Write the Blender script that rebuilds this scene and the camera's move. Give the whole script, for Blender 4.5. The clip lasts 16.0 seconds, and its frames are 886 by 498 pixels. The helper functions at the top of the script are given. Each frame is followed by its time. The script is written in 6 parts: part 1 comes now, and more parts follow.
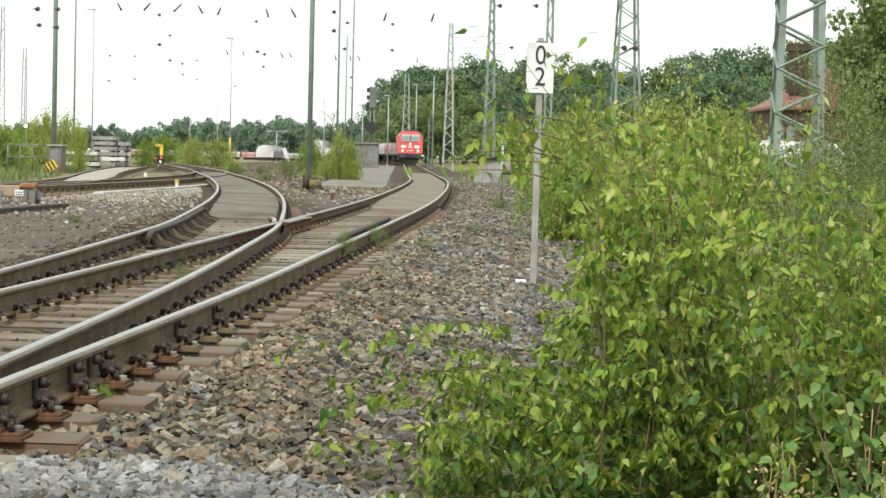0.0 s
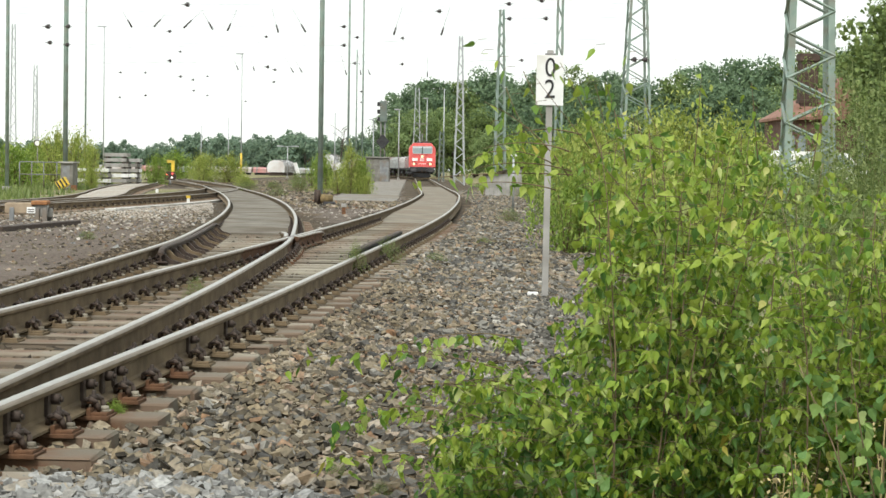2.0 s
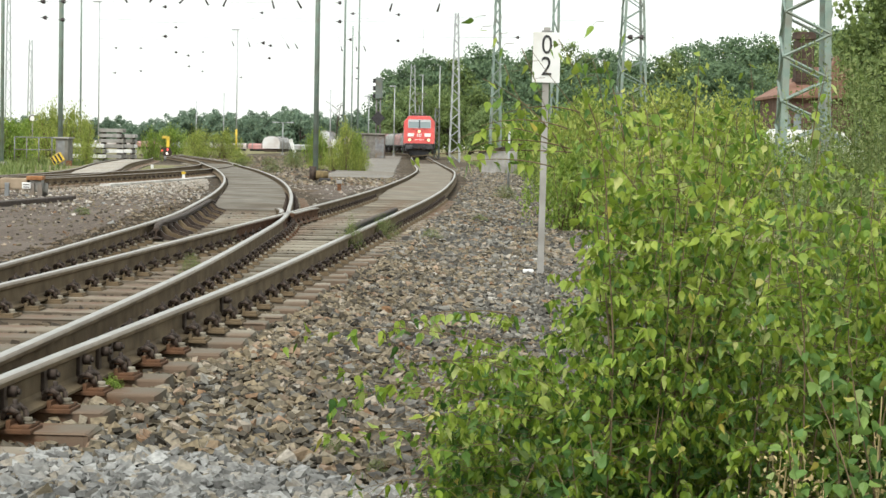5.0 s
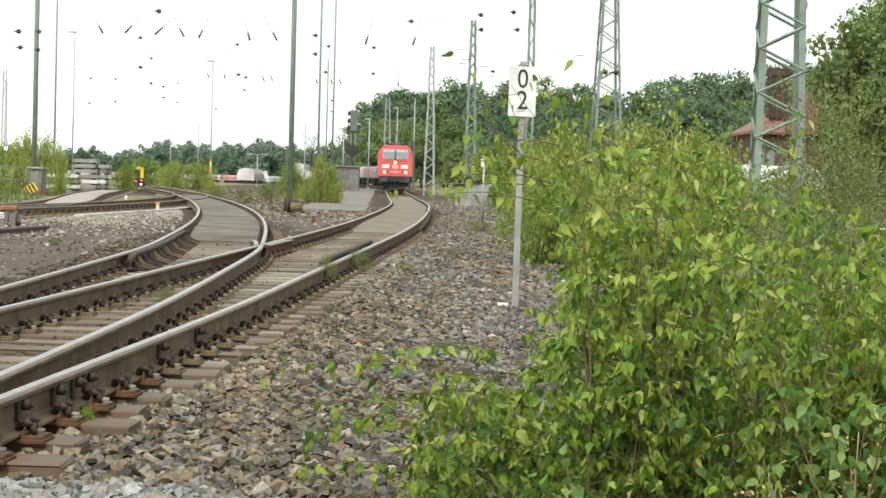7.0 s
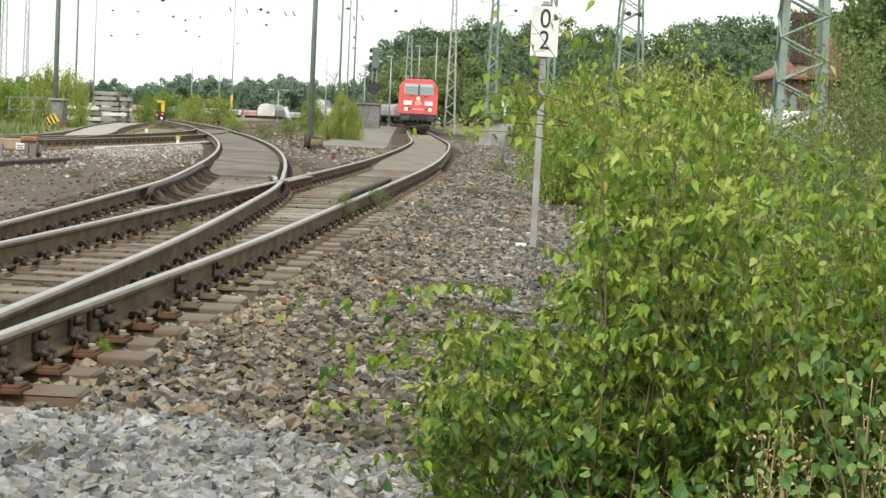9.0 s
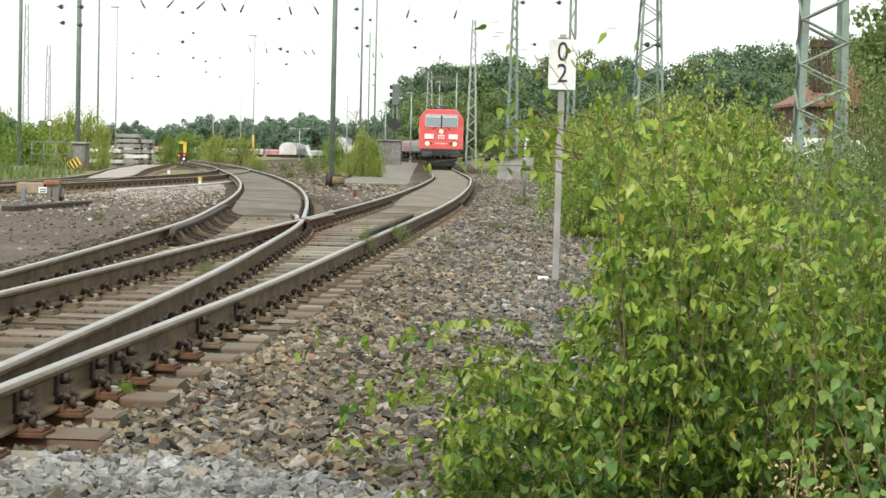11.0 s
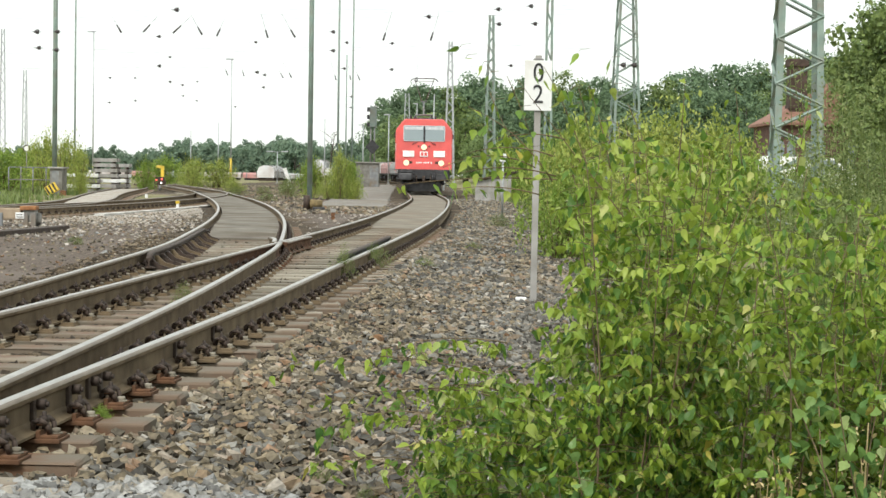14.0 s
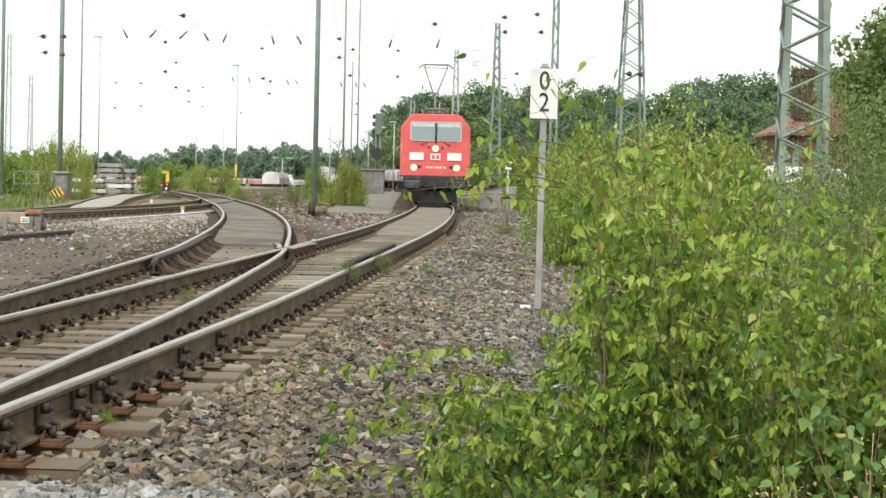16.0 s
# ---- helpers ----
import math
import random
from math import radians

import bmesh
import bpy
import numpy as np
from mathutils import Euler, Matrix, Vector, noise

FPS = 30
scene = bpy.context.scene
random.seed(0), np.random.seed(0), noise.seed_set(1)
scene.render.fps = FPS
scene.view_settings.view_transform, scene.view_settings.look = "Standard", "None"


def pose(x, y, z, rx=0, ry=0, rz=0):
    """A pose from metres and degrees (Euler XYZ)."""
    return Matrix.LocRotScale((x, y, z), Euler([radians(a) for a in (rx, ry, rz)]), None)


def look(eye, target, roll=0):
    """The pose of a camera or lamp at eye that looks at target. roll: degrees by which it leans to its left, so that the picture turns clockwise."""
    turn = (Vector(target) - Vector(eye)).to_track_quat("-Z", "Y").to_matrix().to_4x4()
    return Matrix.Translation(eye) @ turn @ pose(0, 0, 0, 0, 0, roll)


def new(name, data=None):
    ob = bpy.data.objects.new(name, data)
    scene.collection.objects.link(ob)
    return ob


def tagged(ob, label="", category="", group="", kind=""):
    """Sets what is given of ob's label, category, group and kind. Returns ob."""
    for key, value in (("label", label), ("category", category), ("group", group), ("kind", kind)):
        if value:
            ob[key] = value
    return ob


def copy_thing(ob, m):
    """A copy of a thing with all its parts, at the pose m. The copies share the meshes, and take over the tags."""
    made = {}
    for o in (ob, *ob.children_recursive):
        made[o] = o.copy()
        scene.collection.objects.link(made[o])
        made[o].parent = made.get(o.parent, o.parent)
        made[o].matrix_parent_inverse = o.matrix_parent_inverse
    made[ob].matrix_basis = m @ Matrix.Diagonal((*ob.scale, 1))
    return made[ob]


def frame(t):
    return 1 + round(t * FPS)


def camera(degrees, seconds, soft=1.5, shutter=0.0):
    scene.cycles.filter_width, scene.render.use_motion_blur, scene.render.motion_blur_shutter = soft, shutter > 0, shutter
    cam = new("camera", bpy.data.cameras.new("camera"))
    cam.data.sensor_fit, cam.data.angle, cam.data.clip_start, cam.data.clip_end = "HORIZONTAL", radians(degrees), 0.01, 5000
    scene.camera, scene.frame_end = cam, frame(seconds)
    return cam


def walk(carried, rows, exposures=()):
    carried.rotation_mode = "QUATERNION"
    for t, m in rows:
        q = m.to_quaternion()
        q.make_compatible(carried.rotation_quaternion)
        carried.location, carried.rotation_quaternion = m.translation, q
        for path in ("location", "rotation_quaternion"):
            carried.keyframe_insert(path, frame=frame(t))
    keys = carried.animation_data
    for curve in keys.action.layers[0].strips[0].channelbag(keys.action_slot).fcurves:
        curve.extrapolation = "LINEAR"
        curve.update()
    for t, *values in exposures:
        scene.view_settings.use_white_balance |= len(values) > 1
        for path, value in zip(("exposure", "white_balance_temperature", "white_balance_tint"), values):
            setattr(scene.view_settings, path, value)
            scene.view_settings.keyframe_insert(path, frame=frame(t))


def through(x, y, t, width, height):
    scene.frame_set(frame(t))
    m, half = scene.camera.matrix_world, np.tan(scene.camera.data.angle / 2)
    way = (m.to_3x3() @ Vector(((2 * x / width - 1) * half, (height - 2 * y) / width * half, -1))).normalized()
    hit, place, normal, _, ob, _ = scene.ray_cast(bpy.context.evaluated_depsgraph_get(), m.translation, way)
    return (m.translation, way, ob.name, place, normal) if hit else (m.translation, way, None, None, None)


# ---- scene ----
cam = camera(26.0, 16.0, soft=1.5)
# seconds, x, z, yaw, pitch, lean of a camera held in the hand on one spot
ROWS = [
    (0.0, -0.0179, 1.1752, -0.201, -2.752, -1.425),
    (0.5, -0.0158, 1.1734, -0.244, -2.614, -1.270),
    (1.0, -0.0161, 1.1746, -0.037, -2.500, -1.218),
    (1.5, -0.0133, 1.1744, 0.152, -2.393, -1.166),
    (2.0, -0.0130, 1.1739, 0.162, -2.360, -0.873),
    (2.5, -0.0113, 1.1749, 0.184, -2.233, -0.948),
    (3.0, -0.0082, 1.1716, 0.058, -2.085, -0.842),
    (3.5, -0.0109, 1.1713, 0.048, -2.020, -1.114),
    (3.7, -0.0113, 1.1731, 0.084, -2.226, -1.149),
    (5.8, -0.0256, 1.1734, -0.195, -3.118, -0.934),
    (6.0, -0.0208, 1.1704, -0.420, -3.131, -0.328),
    (6.5, -0.0324, 1.1766, -1.063, -2.398, -1.350),
    (7.0, -0.0350, 1.1714, -0.767, -2.036, -1.565),
    (7.5, -0.0363, 1.1734, -0.372, -3.027, -1.699),
    (8.0, -0.0360, 1.1694, -0.197, -3.464, -2.032),
    (8.5, -0.0302, 1.1706, -0.171, -3.720, -2.104),
    (8.7, -0.0297, 1.1699, -0.315, -3.916, -2.679),
    (11.0, -0.0084, 1.1717, 0.485, -2.855, -1.369),
    (11.5, -0.0030, 1.1692, 0.190, -2.783, -1.319),
    (12.0, -0.0024, 1.1712, 0.079, -2.636, -1.209),
    (12.5, -0.0011, 1.1721, -0.098, -2.486, -1.141),
    (13.0, 0.0001, 1.1700, -0.115, -2.324, -0.778),
    (13.5, 0.0018, 1.1680, -0.128, -2.292, -0.633),
    (14.0, 0.0046, 1.1726, -0.136, -2.197, -0.874),
    (14.5, 0.0037, 1.1716, -0.148, -1.855, -0.826),
    (15.0, 0.0044, 1.1709, -0.146, -1.954, -1.035),
    (15.5, 0.0015, 1.1717, -0.004, -1.911, -1.066),
    (16.0, 0.0000, 1.1700, -0.000, -1.973, -1.300),
]
walk(cam, [(t, pose(x, 0, z, 90 + pitch, 0, yaw) @ pose(0, 0, 0, 0, 0, -lean)) for t, x, z, yaw, pitch, lean in ROWS],
     [(0.0, 0.39), (16.0, 0.39)])

# ---- daylight under a bright overcast sky ----
world = bpy.data.worlds.new("world")
scene.world = world
world.use_nodes = True
wn, wl = world.node_tree.nodes, world.node_tree.links
wn.clear()
sky = wn.new("ShaderNodeTexSky")
sky.sky_type, sky.sun_disc = "NISHITA", False
sky.sun_elevation, sky.sun_rotation = radians(48), radians(205)
clear = wn.new("ShaderNodeBackground")
clear.inputs[1].default_value = 0.12
wl.new(sky.outputs[0], clear.inputs[0])
cloud = wn.new("ShaderNodeBackground")
cloud.inputs[0].default_value = (0.955, 1.0, 0.95, 1)
cloud.inputs[1].default_value = 0.96
both = wn.new("ShaderNodeMixShader")
both.inputs[0].default_value = 0.86
wl.new(clear.outputs[0], both.inputs[1])
wl.new(cloud.outputs[0], both.inputs[2])
wout = wn.new("ShaderNodeOutputWorld")
wl.new(both.outputs[0], wout.inputs[0])
sun = new("sun", bpy.data.lights.new("sun", "SUN"))
sun.data.energy, sun.data.angle, sun.data.color = 2.3, radians(22), (1.0, 0.96, 0.9)
sun.matrix_world = look((-20, -60, 70), (0, 0, 0))


# ---- materials ----
def ramp(nodes, stops):
    r = nodes.new("ShaderNodeValToRGB")
    while len(r.color_ramp.elements) < len(stops):
        r.color_ramp.elements.new(0.5)
    for e, (p, c) in zip(r.color_ramp.elements, stops):
        e.position, e.color = p, (*c, 1)
    return r


def mat(name, a, b, scale=8.0, rough=0.8, metal=0.0, bump=0.25, fine=60.0, vary="", dirt=None, dirt_scale=1.2, gloss=0.0, dist=0.01):
    """A surface with colour from a to b in grain, dirt stains at a larger scale, and fine relief.
    vary: 'object' or 'island' shifts the colour piece by piece."""
    m = bpy.data.materials.new(name)
    m.use_nodes = True
    n, l = m.node_tree.nodes, m.node_tree.links
    p = n["Principled BSDF"]
    co = n.new("ShaderNodeTexCoord")
    g = n.new("ShaderNodeTexNoise")
    g.inputs["Scale"].default_value, g.inputs["Detail"].default_value = scale, 6
    l.new(co.outputs["Object"], g.inputs["Vector"])
    fac = g.outputs["Fac"]
    if vary:
        src = n.new("ShaderNodeObjectInfo").outputs["Random"] if vary == "object" else n.new("ShaderNodeNewGeometry").outputs["Random Per Island"]
        mx = n.new("ShaderNodeMath")
        mx.operation, mx.inputs[1].default_value = "MULTIPLY_ADD", 0.45
        ma = n.new("ShaderNodeMath")
        ma.operation, ma.inputs[1].default_value, ma.inputs[2].default_value = "MULTIPLY_ADD", 0.9, -0.45
        l.new(src, ma.inputs[0])
        l.new(fac, mx.inputs[0])
        l.new(ma.outputs[0], mx.inputs[2])
        ad = n.new("ShaderNodeMath")
        ad.operation, ad.inputs[1].default_value = "ADD", 0.25
        l.new(mx.outputs[0], ad.inputs[0])
        fac = ad.outputs[0]
    r = ramp(n, [(0.3, a), (0.7, b)])
    l.new(fac, r.inputs[0])
    col = r.outputs[0]
    if dirt:
        d = n.new("ShaderNodeTexNoise")
        d.inputs["Scale"].default_value, d.inputs["Detail"].default_value = dirt_scale, 4
        l.new(co.outputs["Object"], d.inputs["Vector"])
        dr = ramp(n, [(0.45, (0, 0, 0)), (0.68, (1, 1, 1))])
        l.new(d.outputs["Fac"], dr.inputs[0])
        mixc = n.new("ShaderNodeMixRGB")
        mixc.inputs[2].default_value = (*dirt, 1)
        l.new(dr.outputs[0], mixc.inputs[0])
        l.new(col, mixc.inputs[1])
        col = mixc.outputs[0]
    l.new(col, p.inputs["Base Color"])
    p.inputs["Roughness"].default_value, p.inputs["Metallic"].default_value = rough, metal
    if gloss:
        p.inputs["Coat Weight"].default_value, p.inputs["Coat Roughness"].default_value = gloss, 0.15
    if bump:
        f = n.new("ShaderNodeTexNoise")
        f.inputs["Scale"].default_value, f.inputs["Detail"].default_value = fine, 5
        l.new(co.outputs["Object"], f.inputs["Vector"])
        bn = n.new("ShaderNodeBump")
        bn.inputs["Strength"].default_value, bn.inputs["Distance"].default_value = bump, dist
        l.new(f.outputs["Fac"], bn.inputs["Height"])
        l.new(bn.outputs[0], p.inputs["Normal"])
    if rough >= 0.8 and metal < 0.2:
        p.inputs["Specular IOR Level"].default_value = 0.22
    return m


def leaf_mat(name, stops, through=0.35, rough=0.45):
    """Leaves: colour drawn leaf by leaf, part of the light passes through."""
    m = bpy.data.materials.new(name)
    m.use_nodes = True
    n, l = m.node_tree.nodes, m.node_tree.links
    p = n["Principled BSDF"]
    geo, info = n.new("ShaderNodeNewGeometry"), n.new("ShaderNodeObjectInfo")
    add = n.new("ShaderNodeMath")
    add.operation = "ADD"
    l.new(geo.outputs["Random Per Island"], add.inputs[0])
    l.new(info.outputs["Random"], add.inputs[1])
    fr = n.new("ShaderNodeMath")
    fr.operation = "FRACT"
    l.new(add.outputs[0], fr.inputs[0])
    r = ramp(n, stops)
    l.new(fr.outputs[0], r.inputs[0])
    co = n.new("ShaderNodeTexCoord")
    ns = n.new("ShaderNodeTexNoise")
    ns.inputs["Scale"].default_value = 3.0
    l.new(co.outputs["Object"], ns.inputs["Vector"])
    hs = n.new("ShaderNodeHueSaturation")
    mr = n.new("ShaderNodeMapRange")
    mr.inputs[3].default_value, mr.inputs[4].default_value = 0.72, 1.32
    l.new(ns.outputs["Fac"], mr.inputs[0])
    l.new(mr.outputs[0], hs.inputs["Value"])
    l.new(r.outputs[0], hs.inputs["Color"])
    l.new(hs.outputs[0], p.inputs["Base Color"])
    p.inputs["Roughness"].default_value = rough
    p.inputs["Specular IOR Level"].default_value = 0.3
    t = n.new("ShaderNodeBsdfTranslucent")
    l.new(hs.outputs[0], t.inputs["Color"])
    mix = n.new("ShaderNodeMixShader")
    mix.inputs[0].default_value = through
    l.new(p.outputs[0], mix.inputs[1])
    l.new(t.outputs[0], mix.inputs[2])
    l.new(mix.outputs[0], n["Material Output"].inputs[0])
    return m


def stone_mat(name, stops):
    """Broken stone: each piece takes its own colour, with grain and relief on it."""
    m = bpy.data.materials.new(name)
    m.use_nodes = True
    n, l = m.node_tree.nodes, m.node_tree.links
    p = n["Principled BSDF"]
    geo, info, co = n.new("ShaderNodeNewGeometry"), n.new("ShaderNodeObjectInfo"), n.new("ShaderNodeTexCoord")
    add, fr = n.new("ShaderNodeMath"), n.new("ShaderNodeMath")
    add.operation, fr.operation = "ADD", "FRACT"
    l.new(geo.outputs["Random Per Island"], add.inputs[0])
    l.new(info.outputs["Random"], add.inputs[1])
    l.new(add.outputs[0], fr.inputs[0])
    r = ramp(n, stops)
    l.new(fr.outputs[0], r.inputs[0])
    g = n.new("ShaderNodeTexNoise")
    g.inputs["Scale"].default_value, g.inputs["Detail"].default_value = 45.0, 5
    l.new(co.outputs["Object"], g.inputs["Vector"])
    big = n.new("ShaderNodeTexNoise")
    big.inputs["Scale"].default_value = 1.1
    l.new(co.outputs["Object"], big.inputs["Vector"])
    mr, mb, mu = n.new("ShaderNodeMapRange"), n.new("ShaderNodeMapRange"), n.new("ShaderNodeMath")
    mr.inputs[1].default_value, mr.inputs[2].default_value, mr.inputs[3].default_value, mr.inputs[4].default_value = 0.3, 0.7, 0.65, 1.3
    mb.inputs[1].default_value, mb.inputs[2].default_value, mb.inputs[3].default_value, mb.inputs[4].default_value = 0.3, 0.7, 0.78, 1.2
    mu.operation = "MULTIPLY"
    l.new(g.outputs["Fac"], mr.inputs[0])
    l.new(big.outputs["Fac"], mb.inputs[0])
    l.new(mr.outputs[0], mu.inputs[0])
    l.new(mb.outputs[0], mu.inputs[1])
    hs = n.new("ShaderNodeHueSaturation")
    l.new(mu.outputs[0], hs.inputs["Value"])
    l.new(r.outputs[0], hs.inputs["Color"])
    l.new(hs.outputs[0], p.inputs["Base Color"])
    p.inputs["Roughness"].default_value = 0.92
    bn = n.new("ShaderNodeBump")
    bn.inputs["Strength"].default_value, bn.inputs["Distance"].default_value = 0.5, 0.006
    l.new(g.outputs["Fac"], bn.inputs["Height"])
    l.new(bn.outputs[0], p.inputs["Normal"])
    return m


def glow(name, colour, strength):
    m = bpy.data.materials.new(name)
    m.use_nodes = True
    p = m.node_tree.nodes["Principled BSDF"]
    p.inputs["Base Color"].default_value = (*colour, 1)
    p.inputs["Emission Color"].default_value = (*colour, 1)
    p.inputs["Emission Strength"].default_value = strength
    return m


M_STONE = stone_mat("ballast_stone", [(0.0, (0.032, 0.028, 0.022)), (0.25, (0.10, 0.085, 0.06)), (0.5, (0.18, 0.15, 0.10)), (0.7, (0.24, 0.193, 0.122)), (0.84, (0.265, 0.242, 0.195)), (0.93, (0.20, 0.112, 0.056)), (1.0, (0.385, 0.35, 0.285))])
M_STONE_GREY = stone_mat("grey_ballast_stone", [(0.0, (0.05, 0.048, 0.043)), (0.3, (0.10, 0.095, 0.083)), (0.6, (0.16, 0.154, 0.134)), (0.85, (0.235, 0.228, 0.20)), (0.93, (0.21, 0.15, 0.09)), (1.0, (0.40, 0.395, 0.36))])
M_STONE_CRIB = stone_mat("dirty_ballast_stone", [(0.0, (0.03, 0.024, 0.017)), (0.3, (0.062, 0.048, 0.032)), (0.65, (0.105, 0.08, 0.05)), (0.9, (0.14, 0.10, 0.06)), (1.0, (0.21, 0.18, 0.135))])
M_STONE_PALE = stone_mat("pale_chippings", [(0.0, (0.10, 0.10, 0.095)), (0.3, (0.19, 0.19, 0.18)), (0.7, (0.30, 0.305, 0.295)), (0.9, (0.24, 0.21, 0.16)), (1.0, (0.36, 0.365, 0.355))])
# Bed colour kept extra dark to paint contact shadow between the loose stones.
M_BALLAST = mat("ballast_bed", (0.025, 0.020, 0.014), (0.115, 0.092, 0.064), 22, 0.95, bump=0.9, fine=28, dirt=(0.13, 0.095, 0.062), dirt_scale=0.35, dist=0.05)
M_CINDER = mat("cinder_soil", (0.055, 0.043, 0.035), (0.175, 0.14, 0.113), 14, 0.95, bump=0.9, fine=18, dirt=(0.15, 0.125, 0.105), dirt_scale=0.5, dist=0.04)
M_GRAVEL = mat("pale_gravel", (0.24, 0.22, 0.185), (0.55, 0.515, 0.46), 9, 0.95, bump=0.7, fine=20, dirt=(0.30, 0.25, 0.20), dirt_scale=0.4, dist=0.04)
M_PATH = mat("worn_asphalt", (0.15, 0.14, 0.125), (0.29, 0.275, 0.25), 1.5, 0.9, bump=0.2, fine=40, dirt=(0.19, 0.16, 0.12), dirt_scale=0.25)
M_EARTH = mat("dry_grassy_earth", (0.14, 0.125, 0.065), (0.31, 0.27, 0.155), 3, 0.95, bump=0.6, fine=12, dirt=(0.12, 0.155, 0.05), dirt_scale=0.3, dist=0.05)
M_PANEL = mat("dusty_concrete", (0.15, 0.135, 0.108), (0.265, 0.24, 0.195), 1.6, 0.9, bump=0.25, fine=30, dirt=(0.19, 0.15, 0.11), dirt_scale=0.6)
M_PANEL_DARK = mat("dark_dusty_concrete", (0.12, 0.112, 0.094), (0.235, 0.215, 0.178), 2.2, 0.9, bump=0.35, fine=30, dirt=(0.105, 0.085, 0.062), dirt_scale=0.7)
M_SLEEPER = mat("weathered_sleeper", (0.165, 0.148, 0.115), (0.29, 0.265, 0.21), 6, 0.85, bump=0.3, fine=50, vary="object", dirt=(0.17, 0.115, 0.08), dirt_scale=1.6)
M_HEAD = mat("polished_rail", (0.37, 0.345, 0.31), (0.52, 0.49, 0.45), 5, 0.33, metal=1.0, bump=0.05, fine=80)
M_HEAD_SIDE = mat("worn_rail_corner", (0.15, 0.118, 0.085), (0.25, 0.205, 0.155), 6, 0.5, metal=0.3, bump=0.1, fine=80)
M_HEAD_DULL = mat("dull_rail_head", (0.16, 0.13, 0.10), (0.28, 0.24, 0.20), 5, 0.5, metal=0.3, bump=0.1, fine=80)
M_RAIL = mat("brown_rail_side", (0.09, 0.066, 0.040), (0.20, 0.15, 0.092), 5, 0.85, metal=0.0, bump=0.25, fine=60)
M_RUST = mat("rust", (0.10, 0.05, 0.028), (0.25, 0.125, 0.065), 12, 0.85, metal=0.1, bump=0.4, fine=70)
M_RUST_BRIGHT = mat("bright_rust", (0.07, 0.04, 0.025), (0.17, 0.09, 0.05), 12, 0.85, metal=0.1, bump=0.4, fine=70)
M_SLEEPER_RUSTY = mat("rust_stained_sleeper", (0.15, 0.132, 0.102), (0.27, 0.242, 0.19), 6, 0.85, bump=0.3, fine=50, vary="object", dirt=(0.17, 0.115, 0.08), dirt_scale=1.6)
sn, sl = M_SLEEPER_RUSTY.node_tree.nodes, M_SLEEPER_RUSTY.node_tree.links
sco, ssep, snz = sn.new("ShaderNodeTexCoord"), sn.new("ShaderNodeSeparateXYZ"), sn.new("ShaderNodeTexNoise")
snz.inputs["Scale"].default_value = 9.0
sl.new(sco.outputs["Object"], ssep.inputs[0])
sl.new(sco.outputs["Object"], snz.inputs["Vector"])
sadd, sdist, srng = sn.new("ShaderNodeMath"), sn.new("ShaderNodeMath"), sn.new("ShaderNodeMapRange")
sadd.operation, sadd.inputs[1].default_value = "ADD", 0.40
sdist.operation = "ABSOLUTE"
sl.new(ssep.outputs[0], sadd.inputs[0])
sl.new(sadd.outputs[0], sdist.inputs[0])
swob = sn.new("ShaderNodeMath")
swob.operation, swob.inputs[1].default_value = "MULTIPLY_ADD", 0.28
sl.new(snz.outputs["Fac"], swob.inputs[0])
sl.new(sdist.outputs[0], swob.inputs[2])
srng.inputs[1].default_value, srng.inputs[2].default_value, srng.inputs[3].default_value, srng.inputs[4].default_value = 0.24, 0.42, 0.85, 0.0
sl.new(swob.outputs[0], srng.inputs[0])
smix = sn.new("ShaderNodeMixRGB")
smix.inputs[2].default_value = (0.15, 0.075, 0.038, 1)
sbase = sn["Principled BSDF"].inputs["Base Color"]
sl.new(srng.outputs[0], smix.inputs[0])
sl.new(sbase.links[0].from_socket, smix.inputs[1])
sl.new(smix.outputs[0], sbase)
M_CLIP = mat("dark_iron", (0.028, 0.021, 0.017), (0.09, 0.062, 0.046), 15, 0.7, metal=0.3, bump=0.3, fine=70)
M_RED = mat("red_paint", (0.60, 0.070, 0.062), (0.70, 0.095, 0.082), 2.0, 0.4, bump=0.03, fine=30, dirt=(0.50, 0.065, 0.055), dirt_scale=0.8, gloss=0.25)
M_WHITE = mat("white_paint", (0.72, 0.73, 0.72), (0.84, 0.85, 0.84), 6, 0.5, bump=0.05, dirt=(0.62, 0.61, 0.57), dirt_scale=3)
M_BLACK = mat("black_iron", (0.018, 0.018, 0.02), (0.05, 0.05, 0.052), 5, 0.6, metal=0.2, bump=0.2)
M_BUFFER = mat("greasy_buffer_steel", (0.045, 0.045, 0.05), (0.10, 0.10, 0.105), 5, 0.45, metal=0.3, bump=0.15, dirt=(0.03, 0.028, 0.026), dirt_scale=3)
M_GREY = mat("grey_steel", (0.17, 0.18, 0.185), (0.27, 0.28, 0.285), 4, 0.6, metal=0.3, bump=0.1, dirt=(0.2, 0.16, 0.12))
M_MAST = mat("grey_green_paint", (0.17, 0.24, 0.21), (0.27, 0.345, 0.30), 4, 0.65, bump=0.1, dirt=(0.19, 0.20, 0.17), dirt_scale=2)
M_MAST_DARK = mat("dull_green_paint", (0.10, 0.135, 0.12), (0.17, 0.21, 0.19), 4, 0.65, bump=0.1, dirt=(0.13, 0.13, 0.11), dirt_scale=2)
M_GALV = mat("galvanised_steel", (0.34, 0.36, 0.37), (0.48, 0.50, 0.51), 6, 0.55, metal=0.4, bump=0.1)
M_INSUL = mat("brown_porcelain", (0.035, 0.03, 0.03), (0.07, 0.06, 0.06), 6, 0.25, bump=0.0)
